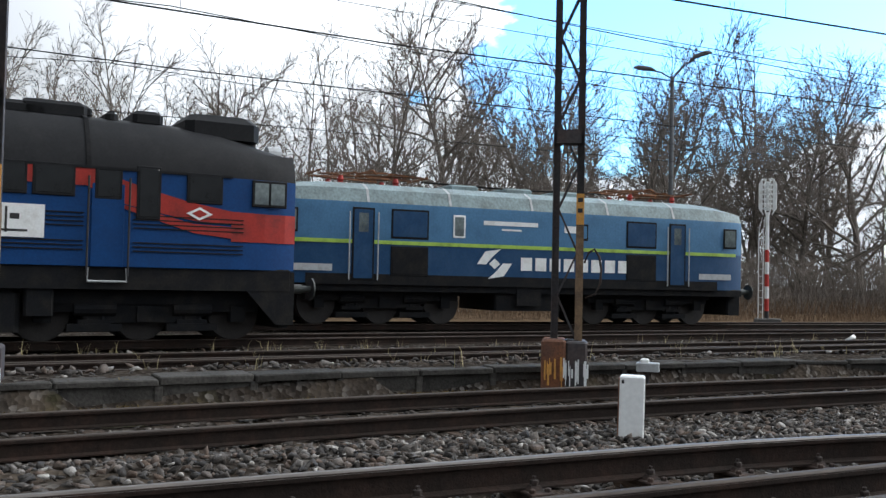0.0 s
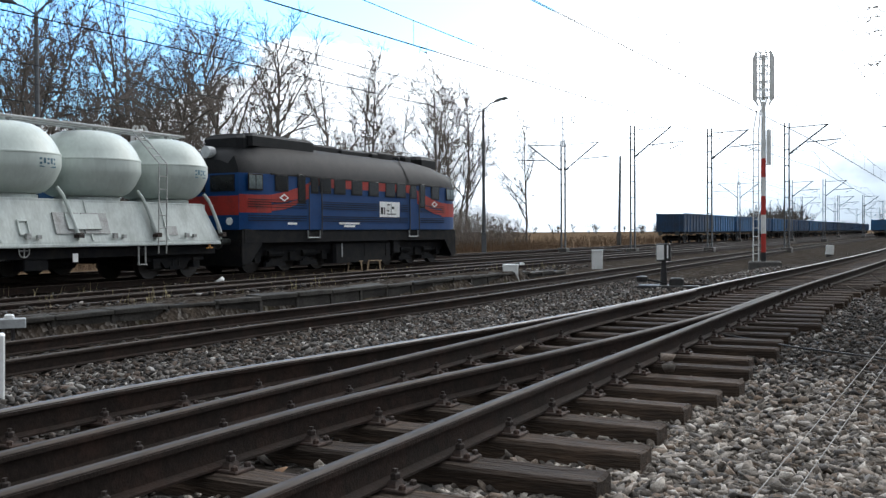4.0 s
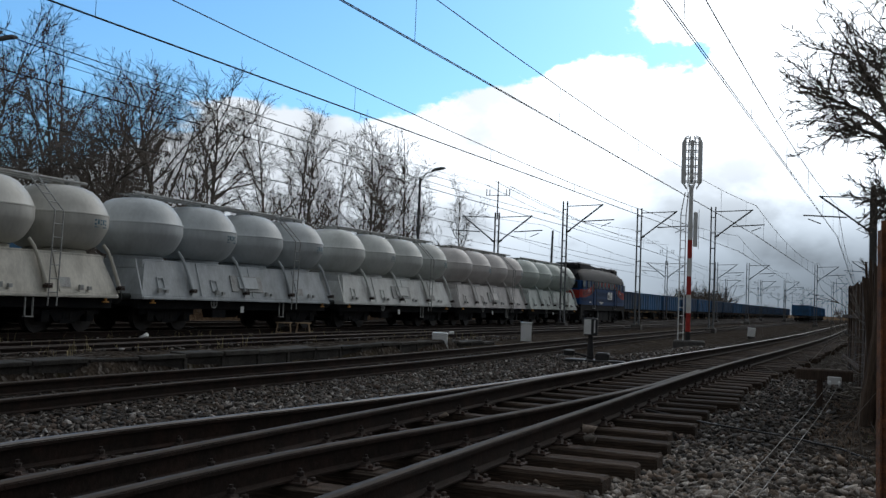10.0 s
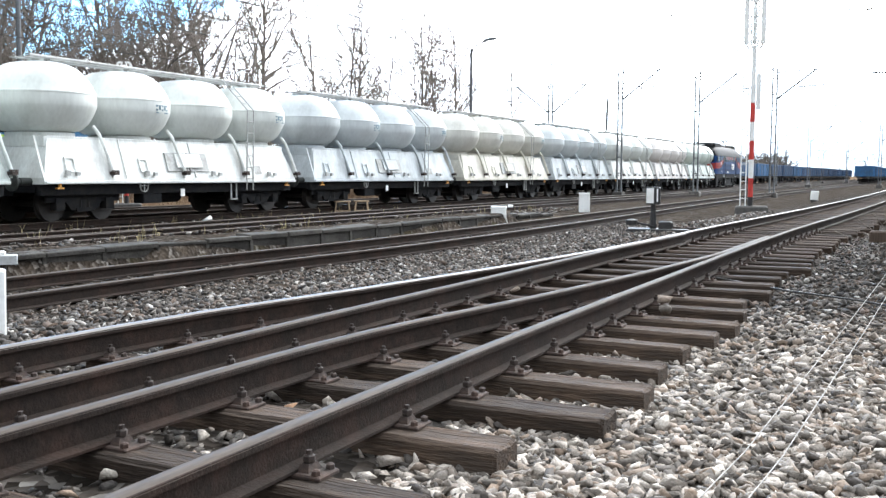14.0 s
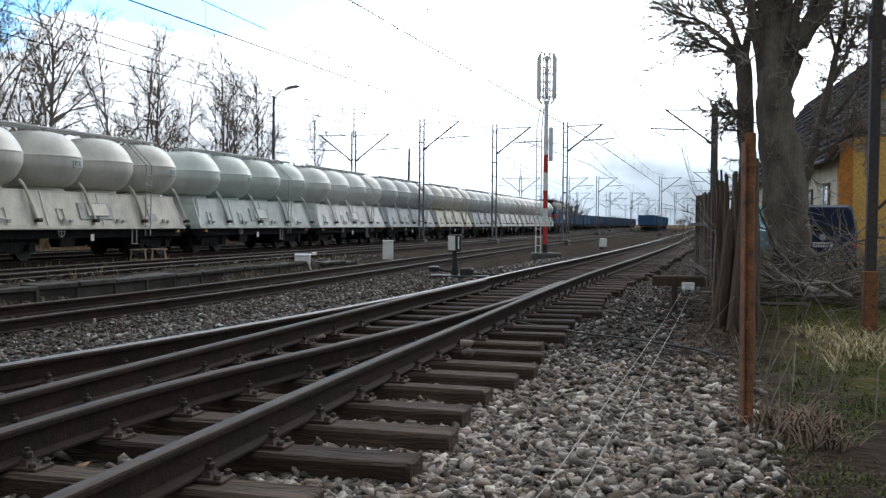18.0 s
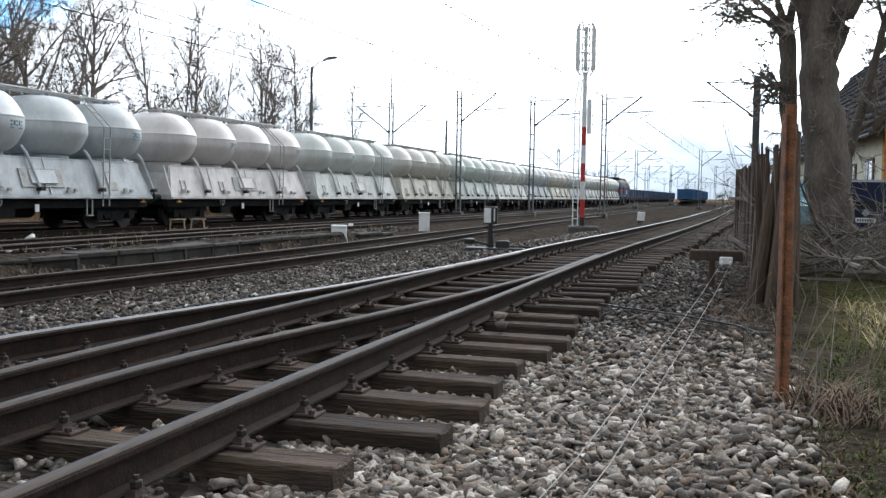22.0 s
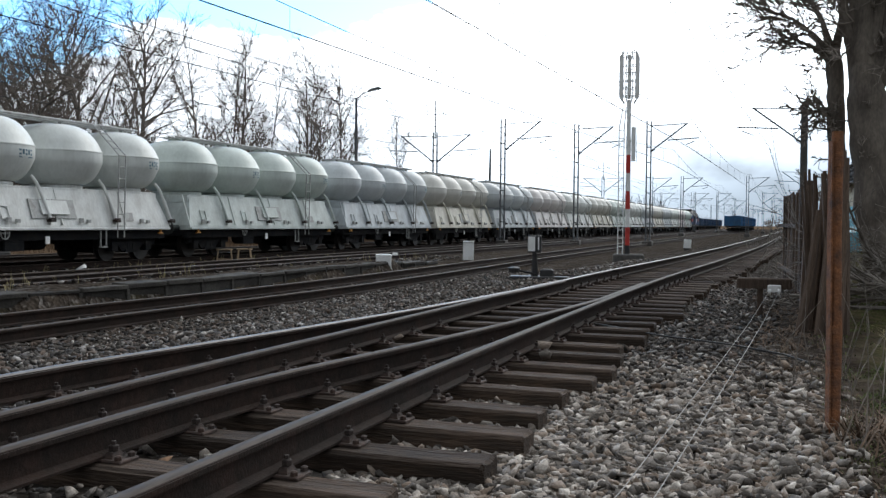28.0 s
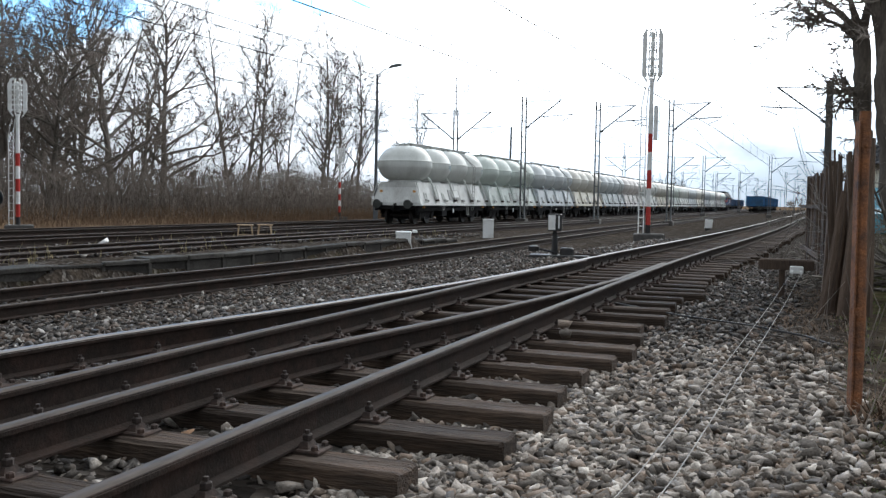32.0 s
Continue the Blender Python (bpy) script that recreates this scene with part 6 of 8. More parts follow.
# ---- verge: fence, wires, posts ----
rp = thing("fence_post", pose(0.68, 6.42, gz(0.68, 6.42), 0, -0.4, 10), label="rusty steel fence post with flaking orange rust", category="fence post")
part("pipe", Shape().tube([(0, 0, -0.1), (0.01, 0, 0.62), (0, 0, 1.2), (0.005, 0, 1.88)], [0.037, 0.037, 0.035, 0.037], 12), M_RUST, rp, smooth=40)
part("flange", Shape().box(-0.04, -0.03, -0.045, 0.045, -0.05, 1.82), M_RUST, rp)
for zz in (0.62, 1.66):
    part("collar", Shape().tube([(0, 0, zz), (0, 0, zz + 0.05)], 0.044, 12), M_RUST, rp)


def board_fence():
    """A ragged fence of old boards, running away along the track."""
    fe = thing("board_fence", label="ragged dark fence of old leaning boards", category="fence")
    rng = random.Random(11)
    y = 12.6
    while y < 25:
        near = y < 15.5
        w, hgt = rng.uniform(0.09, 0.16), rng.uniform(1.8, 2.06) if near else rng.uniform(1.9, 2.0)
        x = 1.28 + (y - 12.6) * 0.02 + rng.uniform(-0.05, 0.05)
        if near:
            x += rng.uniform(-0.12, 0.1)
        part("board", Shape().box(-0.015, 0.015, -w / 2, w / 2, -0.1, hgt, topy=rng.uniform(0.6, 1.0), top=1.0), M_WOOD, fe, m=pose(x, y, -0.31, rng.uniform(-5, 5), rng.uniform(-6, 6) if near else rng.uniform(-1, 1), rng.uniform(-8, 8)))
        y += w * (0.95 if not near else 0.8)
    for y in (13.2, 16.5, 20.5, 25.0):
        part("post", Shape().tube([(1.36 + (y - 12.6) * 0.02, y, -0.4), (1.36 + (y - 12.6) * 0.02, y, 1.6)], 0.06, 8), M_WOOD, fe)
    for zz in (0.3, 1.25):
        part("rail", Shape().box(1.37, 1.41, 12.8, 25.0, zz - 0.3, zz - 0.22), M_WOOD, fe)
    # leaning stakes at the near end
    for dx, dy, lean, hh in ((-0.25, -0.2, 7, 1.5), (-0.05, -0.35, 4, 1.9), (0.12, -0.5, 2, 2.1), (-0.14, 0.1, 5, 1.7), (0.22, -0.3, -1, 2.2)):
        part("stake", Shape().tube([(0, 0, -0.1), (0.02, 0.02, hh * 0.5), (0, 0, hh)], [0.07, 0.06, 0.035], 7), M_WOOD, fe, m=pose(1.2 + dx, 12.6 + dy, -0.31, 0, lean, 0))


board_fence()
gt = thing("gate_frame", pose(1.62, 25.4, -0.35), label="dark steel gate frame with mesh at the fence end", category="gate")
for x in (0.0, 0.95):
    part("upright", Shape().tube([(x, 0, -0.1), (x, 0, 1.95 + x * 0.08)], 0.035, 8), M_MASTIRON, gt)
part("top_bar", Shape().tube([(0, 0, 1.95), (0.95, 0, 2.02)], 0.03, 6), M_MASTIRON, gt)
for k in range(9):
    part("board", Shape().box(0.04 + k * 0.1, 0.13 + k * 0.1, -0.02, 0.0, 0.0, 1.7 - (k % 3) * 0.06), M_WOOD, gt)

rl = thing("wire_roller_stand", pose(0.55, 14.3, gz(0.55, 14.3), 0, 0, -4), label="dark stand with a white pulley for signal wires", category="signal equipment")
part("stake", Shape().chamfered(-0.04, 0.04, -0.04, 0.04, -0.1, 0.44, 0.01), M_WOOD, rl)
part("beam", Shape().chamfered(-0.32, 0.42, -0.09, 0.09, 0.40, 0.55, 0.02), M_WOOD, rl)
part("pulley_frame", Shape().chamfered(0.1, 0.28, -0.14, -0.10, 0.36, 0.46, 0.01), M_WHITE, rl)
for x in (0.13, 0.25):
    part("pulley", Shape().disc_x(x - 0.015, x + 0.015, -0.12, 0.36, 0.05, 14), M_WHITE, rl)
sw = thing("signal_wires", label="two pale thin signal wires along the ballast", category="wire")
for (x0, x1, x2) in ((0.66, -0.42, -1.25), (0.79, -0.27, -1.08)):
    part("wire", Shape().tube([(x0, 14.18, 0.05), (x0 - (x0 - x1) * 0.33, 10.8, -0.06), (x0 - (x0 - x1) * 0.66, 7.5, -0.12), (x1, 4.1, -0.16), (x2, -2.0, -0.14)], 0.0032, 5), M_PALEWIRE, sw)
cbl = thing("ground_cable", label="thin dark cable lying on the ballast", category="cable")
part("cable", Shape().tube([(-1.55, 11.6, -0.2), (-0.6, 10.6, -0.215), (0.1, 10.1, -0.22), (0.6, 9.7, -0.25), (0.8, 9.4, -0.28)], 0.011, 6), M_BLACK, cbl)

tp = thing("utility_pole", pose(2.84, 12.7, gz(2.84, 12.7), 0, 0.3, 0), label="tall rust-brown steel pole with a crossbar", category="pole")
part("pole", Shape().chamfered(-0.06, 0.06, -0.06, 0.06, -0.1, 6.5, 0.01), M_MASTIRON, tp)
part("sleeve", Shape().chamfered(-0.085, 0.085, -0.085, 0.085, -0.1, 0.75, 0.015), M_RUST, tp, "rusty base sleeve")
part("crossbar", Shape().chamfered(-0.1, 1.3, -0.04, 0.04, 3.62, 3.9, 0.01), M_MASTIRON, tp)
part("stay", Shape().tube([(0.05, 0, 1.5), (0.7, 0, 2.2)], 0.02, 6), M_MASTIRON, tp)
ct = thing("concrete_ring", pose(3.75, 13.0, gz(3.75, 13.0)), label="old concrete ring half sunk in grass", category="concrete ring")
part("ring", Shape().lathe([(0.42, -0.1), (0.42, 0.5), (0.34, 0.52), (0.33, 0.3), (0.05, 0.28)], 0, 0, 20), M_CONCRETE, ct, smooth=40)


def van():
    v = thing("parked_van", pose(5.2, 28.6, gz(5.2, 28.6) - 0.02, 0, 0, -9), label="dark navy panel van parked under the tree", category="van")

    def ring(y, w, z0, zs, zt, tw):
        return [(-w, y, z0), (-w, y, zs), (-tw, y, zt - 0.1), (-tw + 0.12, y, zt), (tw - 0.12, y, zt), (tw, y, zt - 0.1), (w, y, zs), (w, y, z0)]

    part("body", Shape().loft([ring(0.0, 0.88, 0.32, 1.05, 1.86, 0.74), ring(0.1, 0.92, 0.3, 1.08, 1.93, 0.78), ring(3.2, 0.92, 0.3, 1.08, 1.94, 0.78), ring(3.9, 0.9, 0.3, 1.05, 1.5, 0.74), ring(4.7, 0.86, 0.32, 0.95, 1.0, 0.7)]), M_VAN, v, smooth=30)
    part("rear_window", Shape().add([(-0.68, -0.012, 1.16), (0.68, -0.012, 1.16), (0.6, 0.028, 1.74), (-0.6, 0.028, 1.74), (-0.68, 0.03, 1.16), (0.68, 0.03, 1.16), (0.6, 0.07, 1.74), (-0.6, 0.07, 1.74)], [(0, 1, 2, 3), (7, 6, 5, 4), (0, 4, 5, 1), (1, 5, 6, 2), (2, 6, 7, 3), (3, 7, 4, 0)]), M_GLASS, v)
    pl = part("number_plate", Shape().chamfered(-0.26, 0.26, -0.03, -0.005, 0.74, 0.87, 0.004), M_WHITE, v)
    for k in range(7):
        part("bar", Shape().box(-0.22 + k * 0.065, -0.18 + k * 0.065, -0.034, -0.029, 0.77, 0.84), M_BLACK, pl)
    for sx in (-1, 1):
        part("tail_lamp", Shape().chamfered(sx * 0.84 - 0.05, sx * 0.84 + 0.05, -0.02, 0.05, 0.72, 1.0, 0.01), M_RED, v)
        for y in (0.95, 3.75):
            part("wheel", Shape().disc_x(sx * 0.86 - 0.1, sx * 0.86 + 0.08, y, 0.32, 0.32, 18), M_BLACK, v)
    part("bumper", Shape().chamfered(-0.9, 0.9, -0.1, 0.05, 0.36, 0.56, 0.03), M_BLACK, v)
    part("badge", Shape().tube([(0, -0.01, 1.02), (0, -0.03, 1.02)], 0.09, 16), M_GREYPAINT, v)


van()


def small_car():
    c = thing("parked_car", pose(3.95, 29.0, gz(3.95, 29.0) + 0.3, 0, 0, -10), label="turquoise and white patched car behind the brush", category="car")
    part("body", Shape().loft([[(-0.8, y, z0), (-0.8, y, zs), (-tw, y, zt), (tw, y, zt), (0.8, y, zs), (0.8, y, z0)] for y, z0, zs, zt, tw in ((-2.0, 0.35, 0.75, 0.85, 0.7), (-1.0, 0.3, 0.85, 1.0, 0.74), (-0.5, 0.3, 0.88, 1.55, 0.6), (1.0, 0.3, 0.88, 1.58, 0.6), (1.9, 0.35, 0.85, 1.0, 0.7))]), M_TURQ, c, smooth=30)
    for sx in (-1, 1):
        part("side_window", Shape().add([(sx * 0.79, -0.5, 0.98), (sx * 0.79, 1.2, 0.98), (sx * 0.66, 0.9, 1.45), (sx * 0.66, -0.4, 1.45)], [(0, 1, 2, 3)]), M_GLASSLIT, c)
        for y in (-1.3, 1.2):
            part("wheel", Shape().disc_x(sx * 0.74 - 0.08, sx * 0.74 + 0.08, y, 0.3, 0.3, 16), M_BLACK, c)


small_car()


def house():
    """A long low house with a steep dark roof; its gable looks down the track."""
    h = thing("house", pose(7.0, 35.5, -0.45), label="yellow plastered house with orange corner strip and steep dark roof", category="house")
    wide, deep, eave, ridge = 6.2, 25.0, 4.25, 8.6
    mid = wide / 2
    s = Shape()
    for y0, y1 in ((0.0, 0.3), (deep - 0.3, deep)):
        s.add([(x, y, z) for y in (y0, y1) for x, z in ((0, 0), (wide, 0), (wide, eave), (mid, ridge - 0.15), (0, eave))], [(4, 3, 2, 1, 0), (5, 6, 7, 8, 9)] + [(i, (i + 1) % 5, 5 + (i + 1) % 5, 5 + i) for i in range(5)])
    s.box(wide - 0.3, wide, 0.3, deep - 0.3, 0, eave)
    part("gable_wall", s, M_WALLY, h, "warm yellow plaster")
    part("side_wall", Shape().box(0, 0.3, 0.3, deep - 0.3, 0, eave), M_WALLC, h, "cream plaster")
    part("corner_strip", Shape().chamfered(-0.03, 0.42, -0.04, 0.32, 0, eave + 0.3, 0.01), M_ORANGEPLASTER, h, "orange painted corner")
    part("gable_field", Shape().add([(x, y, z) for y in (-0.025, -0.005) for x, z in ((0.45, eave + 0.35), (wide - 0.45, eave + 0.35), (mid, ridge - 0.6))], [(0, 1, 2), (5, 4, 3), (0, 3, 4, 1), (1, 4, 5, 2), (2, 5, 3, 0)]), M_GREYPLASTER, h, "grey weathered gable plaster")
    for sx in (-1, 1):
        s = Shape()
        a, b = (mid + sx * (mid + 0.55), eave - 0.55), (mid, ridge)
        s.add([(x, y, z + t) for t in (0.0, 0.16) for y in (-0.45, deep + 0.45) for x, z in (a, b)], [(0, 1, 3, 2), (4, 6, 7, 5), (0, 2, 6, 4), (1, 5, 7, 3), (0, 4, 5, 1), (2, 3, 7, 6)])
        rf = part("roof", s, M_ROOFTILE, h)
        for k in range(13):
            t = (k + 0.5) / 13
            x, z = a[0] + (b[0] - a[0]) * t, a[1] + (b[1] - a[1]) * t + 0.16
            part("tile_course", Shape().box(x - 0.04, x + 0.04, -0.45, deep + 0.45, z - 0.02, z + 0.05), M_ROOFTILE, rf)
        part("gutter", Shape().tube([(a[0], -0.45, a[1]), (a[0], deep + 0.45, a[1])], 0.07, 8), M_MASTIRON, h)
    part("bargeboard", Shape().add([(x, y, z) for y in (-0.5, -0.46) for x, z in ((-0.55, eave - 0.6), (-0.55, eave - 0.35), (mid, ridge + 0.18), (mid, ridge - 0.12))], [(0, 1, 2, 3), (7, 6, 5, 4), (0, 4, 5, 1), (1, 5, 6, 2), (2, 6, 7, 3), (3, 7, 4, 0)]), M_WOOD, h)
    # openings of the long side
    for y, w, z0, z1 in ((2.4, 1.5, 1.1, 3.0), (5.6, 1.1, 1.2, 2.9), (9.0, 1.1, 1.2, 2.9), (13.0, 1.1, 1.2, 2.9)):
        f = part("window", Shape().chamfered(-0.06, 0.04, y - w / 2, y + w / 2, z0, z1, 0.01), M_WOOD, h, "dark wooden window frame")
        for k in (-1, 1):
            part("pane", Shape().box(-0.075, -0.055, y + k * w / 4 - w / 4 + 0.09, y + k * w / 4 + w / 4 - 0.09, z0 + 0.12, z1 - 0.12), M_GLASSLIT if k < 0 else M_GLASS, f)
        part("sill", Shape().box(-0.16, 0.0, y - w / 2 - 0.06, y + w / 2 + 0.06, z0 - 0.08, z0), M_CONCRETE, f)
    for x, w, z0, z1 in ((2.2, 1.1, 1.3, 2.8), (4.4, 1.1, 1.3, 2.8)):
        f = part("window", Shape().chamfered(x - w / 2, x + w / 2, -0.06, 0.04, z0, z1, 0.01), M_WOOD, h)
        part("pane", Shape().box(x - w / 2 + 0.09, x + w / 2 - 0.09, -0.075, -0.055, z0 + 0.1, z1 - 0.1), M_GLASS, f)
        part("sill", Shape().box(x - w / 2 - 0.06, x + w / 2 + 0.06, -0.16, 0.0, z0 - 0.08, z0), M_CONCRETE, f)
    part("chimney", Shape().chamfered(mid - 0.35, mid + 0.35, 8, 8.8, ridge - 0.7, ridge + 1.0, 0.03), M_CONCRETE, h)


house()


# ---- ballast stones ----
def shard(seed):
    """A small split stone: the hull of a few random points."""
    rng = np.random.default_rng(seed)
    bm = bmesh.new()
    for k in range(9):
        d = rng.normal(0, 1, 3)
        d /= np.abs(d).max() * 0.5 + np.linalg.norm(d) * 0.5
        bm.verts.new(d * rng.uniform(0.8, 1.05))
    bmesh.ops.convex_hull(bm, input=bm.verts, use_existing_faces=False)
    bmesh.ops.delete(bm, geom=[v for v in bm.verts if not v.link_faces], context="VERTS")
    bmesh.ops.triangulate(bm, faces=bm.faces)
    bm.verts.index_update()
    out = np.array([v.co for v in bm.verts]), np.array([[v.index for v in f.verts] for f in bm.faces])
    bm.free()
    return out


SHARDS = [shard(400 + k) for k in range(14)]


def stones(name, centres, size, seed, mat, label, category="ballast"):
    """Angular stones at the given places, in one mesh."""
    rng = np.random.default_rng(seed)
    n = len(centres)
    size = np.asarray(size) * np.ones(n)
    sc = np.stack([rng.uniform(0.95, 1.6, n), rng.uniform(0.7, 1.05, n), rng.uniform(0.42, 0.75, n)], -1)
    a, b, c = rng.uniform(0, 2 * np.pi, n), rng.normal(0, 0.42, n), rng.normal(0, 0.42, n)
    ca, sa, cb, sb, cc, sc2 = np.cos(a), np.sin(a), np.cos(b), np.sin(b), np.cos(c), np.sin(c)
    z0, o1 = np.zeros(n), np.ones(n)
    rz = np.stack([np.stack([ca, -sa, z0], -1), np.stack([sa, ca, z0], -1), np.stack([z0, z0, o1], -1)], 1)
    rx = np.stack([np.stack([o1, z0, z0], -1), np.stack([z0, cb, -sb], -1), np.stack([z0, sb, cb], -1)], 1)
    ry = np.stack([np.stack([cc, z0, sc2], -1), np.stack([z0, o1, z0], -1), np.stack([-sc2, z0, cc], -1)], 1)
    turn = rz @ rx @ ry
    kind = rng.integers(0, len(SHARDS), n)
    vs, fs, count = [], [], 0
    for k, (v0, f0) in enumerate(SHARDS):
        pick = np.nonzero(kind == k)[0]
        v = v0[None] * (sc[pick] * size[pick, None])[:, None]
        v = np.einsum("nij,nkj->nki", turn[pick], v) + np.asarray(centres)[pick][:, None]
        fs.append((f0[None] + (count + np.arange(len(pick)) * len(v0))[:, None, None]).reshape(-1, 3))
        vs.append(v.reshape(-1, 3))
        count += len(pick) * len(v0)
    return tagged(new(name, quick_mesh(name, np.concatenate(vs), np.concatenate(fs), mat)), label, category, kind="stuff")


def scatter(x0f, x1f, y0, y1, density, seed, fade=None):
    rng = np.random.default_rng(seed)
    width = max(float(x1f(y) - x0f(y)) for y in np.linspace(y0, y1, 9))
    n = int(width * (y1 - y0) * density)
    y = rng.uniform(y0, y1, n)
    a, b = x0f(y), x1f(y)
    x = a + rng.uniform(0, 1, n) * width
    keep = x < b
    x, y = x[keep], y[keep]
    if fade is not None:
        k = rng.uniform(0, 1, len(x)) < fade(x, y)
        x, y = x[k], y[k]
    return x, y


def lay(x, y, lift, seed):
    rng = np.random.default_rng(seed)
    return np.stack([x, y, main_z(x, y) + lift + rng.normal(0, 0.012, len(x))], -1)


x, y = scatter(off(MAIN_R, 0.10), off(MAIN_R, 2.75), 1.8, 9.5, 1150, 21, lambda x, y: np.clip((2.75 - (x - MAIN_R(y))) * 1.3, 0, 1) * np.clip((9.5 - y) / 3.5, 0.12, 1))
s_ = np.random.default_rng(1).uniform(0.018, 0.05, len(x))
stones("ballast_verge", lay(x, y, 0.012, 1), s_, 31, M_STONEPALE, "pale grey and brown crushed ballast stones beside the rail")
x, y = scatter(off(MAIN_R, 0.10), off(MAIN_R, 2.9), 7.0, 24.0, 260, 22, lambda x, y: np.clip((2.2 - (x - MAIN_R(y))) * 0.9, 0, 1) * np.clip((y - 6.5) / 3, 0, 1))
stones("ballast_verge_far", lay(x, y, 0.012, 2), np.random.default_rng(2).uniform(0.025, 0.05, len(x)), 32, M_STONE, "grey ballast stones thinning out into earth")
x, y = scatter(off(DIVERGE_L, -3.0), off(DIVERGE_L, -0.12), -5.0, 14.0, 420, 23, lambda x, y: np.clip(0.3 + (y - 1.5) / 4.5, 0.3, 1))
stones("ballast_shoulder", lay(x, y, 0.012, 3), np.random.default_rng(3).uniform(0.024, 0.048, len(x)), 33, M_STONE, "brownish ballast shoulder between two tracks")
x, y = scatter(off(DIVERGE_L, -3.4), off(DIVERGE_L, -0.12), 14.0, 34.0, 120, 24)
stones("ballast_shoulder_far", lay(x, y, 0.012, 4), np.random.default_rng(4).uniform(0.03, 0.055, len(x)), 34, M_STONE, "grey ballast between two tracks")
x, y = scatter(off(SIDE_L, 1.62), off(DIVERGE_L, -2.9), -3.0, 30.0, 170, 27)
stones("ballast_cess", lay(x, y, 0.008, 7), np.random.default_rng(7).uniform(0.022, 0.046, len(x)), 39, M_STONE, "grey and brown ballast beside the siding rail")
x, y = scatter(off(SIDE_L, 0.1), off(SIDE_L, 1.4), -4.0, 32.0, 70, 28)
stones("ballast_siding", lay(x, y, 0.0, 8), np.random.default_rng(8).uniform(0.02, 0.045, len(x)), 40, M_STONEDARK, "dark dusty stones between the siding rails")
x, y = scatter(off(MAIN_R, 0.10), off(MAIN_R, 2.6), -8.0, 1.8, 330, 29)
stones("ballast_verge_near", lay(x, y, 0.012, 9), np.random.default_rng(9).uniform(0.022, 0.05, len(x)), 41, M_STONEPALE, "pale crushed ballast stones along the rail")
x, y = scatter(off(DIVERGE_L, 0.1), off(MAIN_R, -0.1), -6.0, 20.0, 120, 25)
stones("ballast_between_rails", lay(x, y, -0.005, 5), np.random.default_rng(5).uniform(0.02, 0.042, len(x)), 35, M_STONEDARK, "dark dusty ballast between the rails")
x, y = scatter(off(YARD_B, -3.0), off(YARD_A, 2.6), -8.0, 42.0, 20, 26)
stones("yard_gravel", lay(x, y, 0.03, 6), np.random.default_rng(6).uniform(0.03, 0.075, len(x)), 36, M_STONE, "loose grey gravel strewn over the yard")
rng_ = np.random.default_rng(12)
n_ = 16
stones("ochre_stones", np.stack([-2.42 + rng_.normal(0, 0.16, n_), 4.1 + rng_.normal(0, 0.22, n_), -0.275 + rng_.uniform(0, 0.035, n_)], -1), rng_.uniform(0.02, 0.045, n_), 37, M_YSTONE, "ochre and tan stones lying between the rails", "stones")
n_ = 130
stones("mixed_stones", np.stack([-2.6 + rng_.normal(0, 0.35, n_), 3.6 + rng_.normal(0, 0.6, n_), -0.28 + rng_.uniform(0, 0.03, n_)], -1), rng_.uniform(0.018, 0.05, n_), 38, M_STONEPALE, "grey and white stones lying between the rails", "stones")
for (sx, sy, sz, r) in ((-2.98, 8.75, -0.12, 0.04), (-1.42, 8.0, -0.12, 0.075), (-1.44, 8.04, -0.04, 0.05)):
    stones("pale_stone", np.array([[sx, sy, sz]]), r, int(r * 1000), M_STONEPALE, "single pale stone by the sleepers", "stone")["kind"] = "thing"
stones("white_block", np.array([[-18.3, 24.5, -0.42]]), 0.22, 5, M_WHITE, "white broken block lying by the track", "stone")["kind"] = "thing"


# ---- trees ----
def tube_arrays(segs, sides=3):
    """Many thin prisms: rows of start, end, radius at both."""
    s = np.asarray(segs, float)
    p0, p1, r0, r1 = s[:, 0:3], s[:, 3:6], s[:, 6], s[:, 7]
    d = p1 - p0
    d /= np.linalg.norm(d, axis=1, keepdims=True) + 1e-9
    ref = np.where(np.abs(d[:, 2:3]) < 0.9, [[0, 0, 1.0]], [[1.0, 0, 0]])
    a = np.cross(d, ref)
    a /= np.linalg.norm(a, axis=1, keepdims=True)
    b = np.cross(d, a)
    ang = 2 * np.pi * np.arange(sides) / sides
    ring = a[:, None] * np.cos(ang)[None, :, None] + b[:, None] * np.sin(ang)[None, :, None]
    v = np.concatenate([p0[:, None] + ring * r0[:, None, None], p1[:, None] + ring * r1[:, None, None]], 1)
    k = np.arange(sides)
    f = np.stack([k, (k + 1) % sides, sides + (k + 1) % sides, sides + k], -1)
    f = f[None] + (np.arange(len(s)) * 2 * sides)[:, None, None]
    return v.reshape(-1, 3), f.reshape(-1, 4)


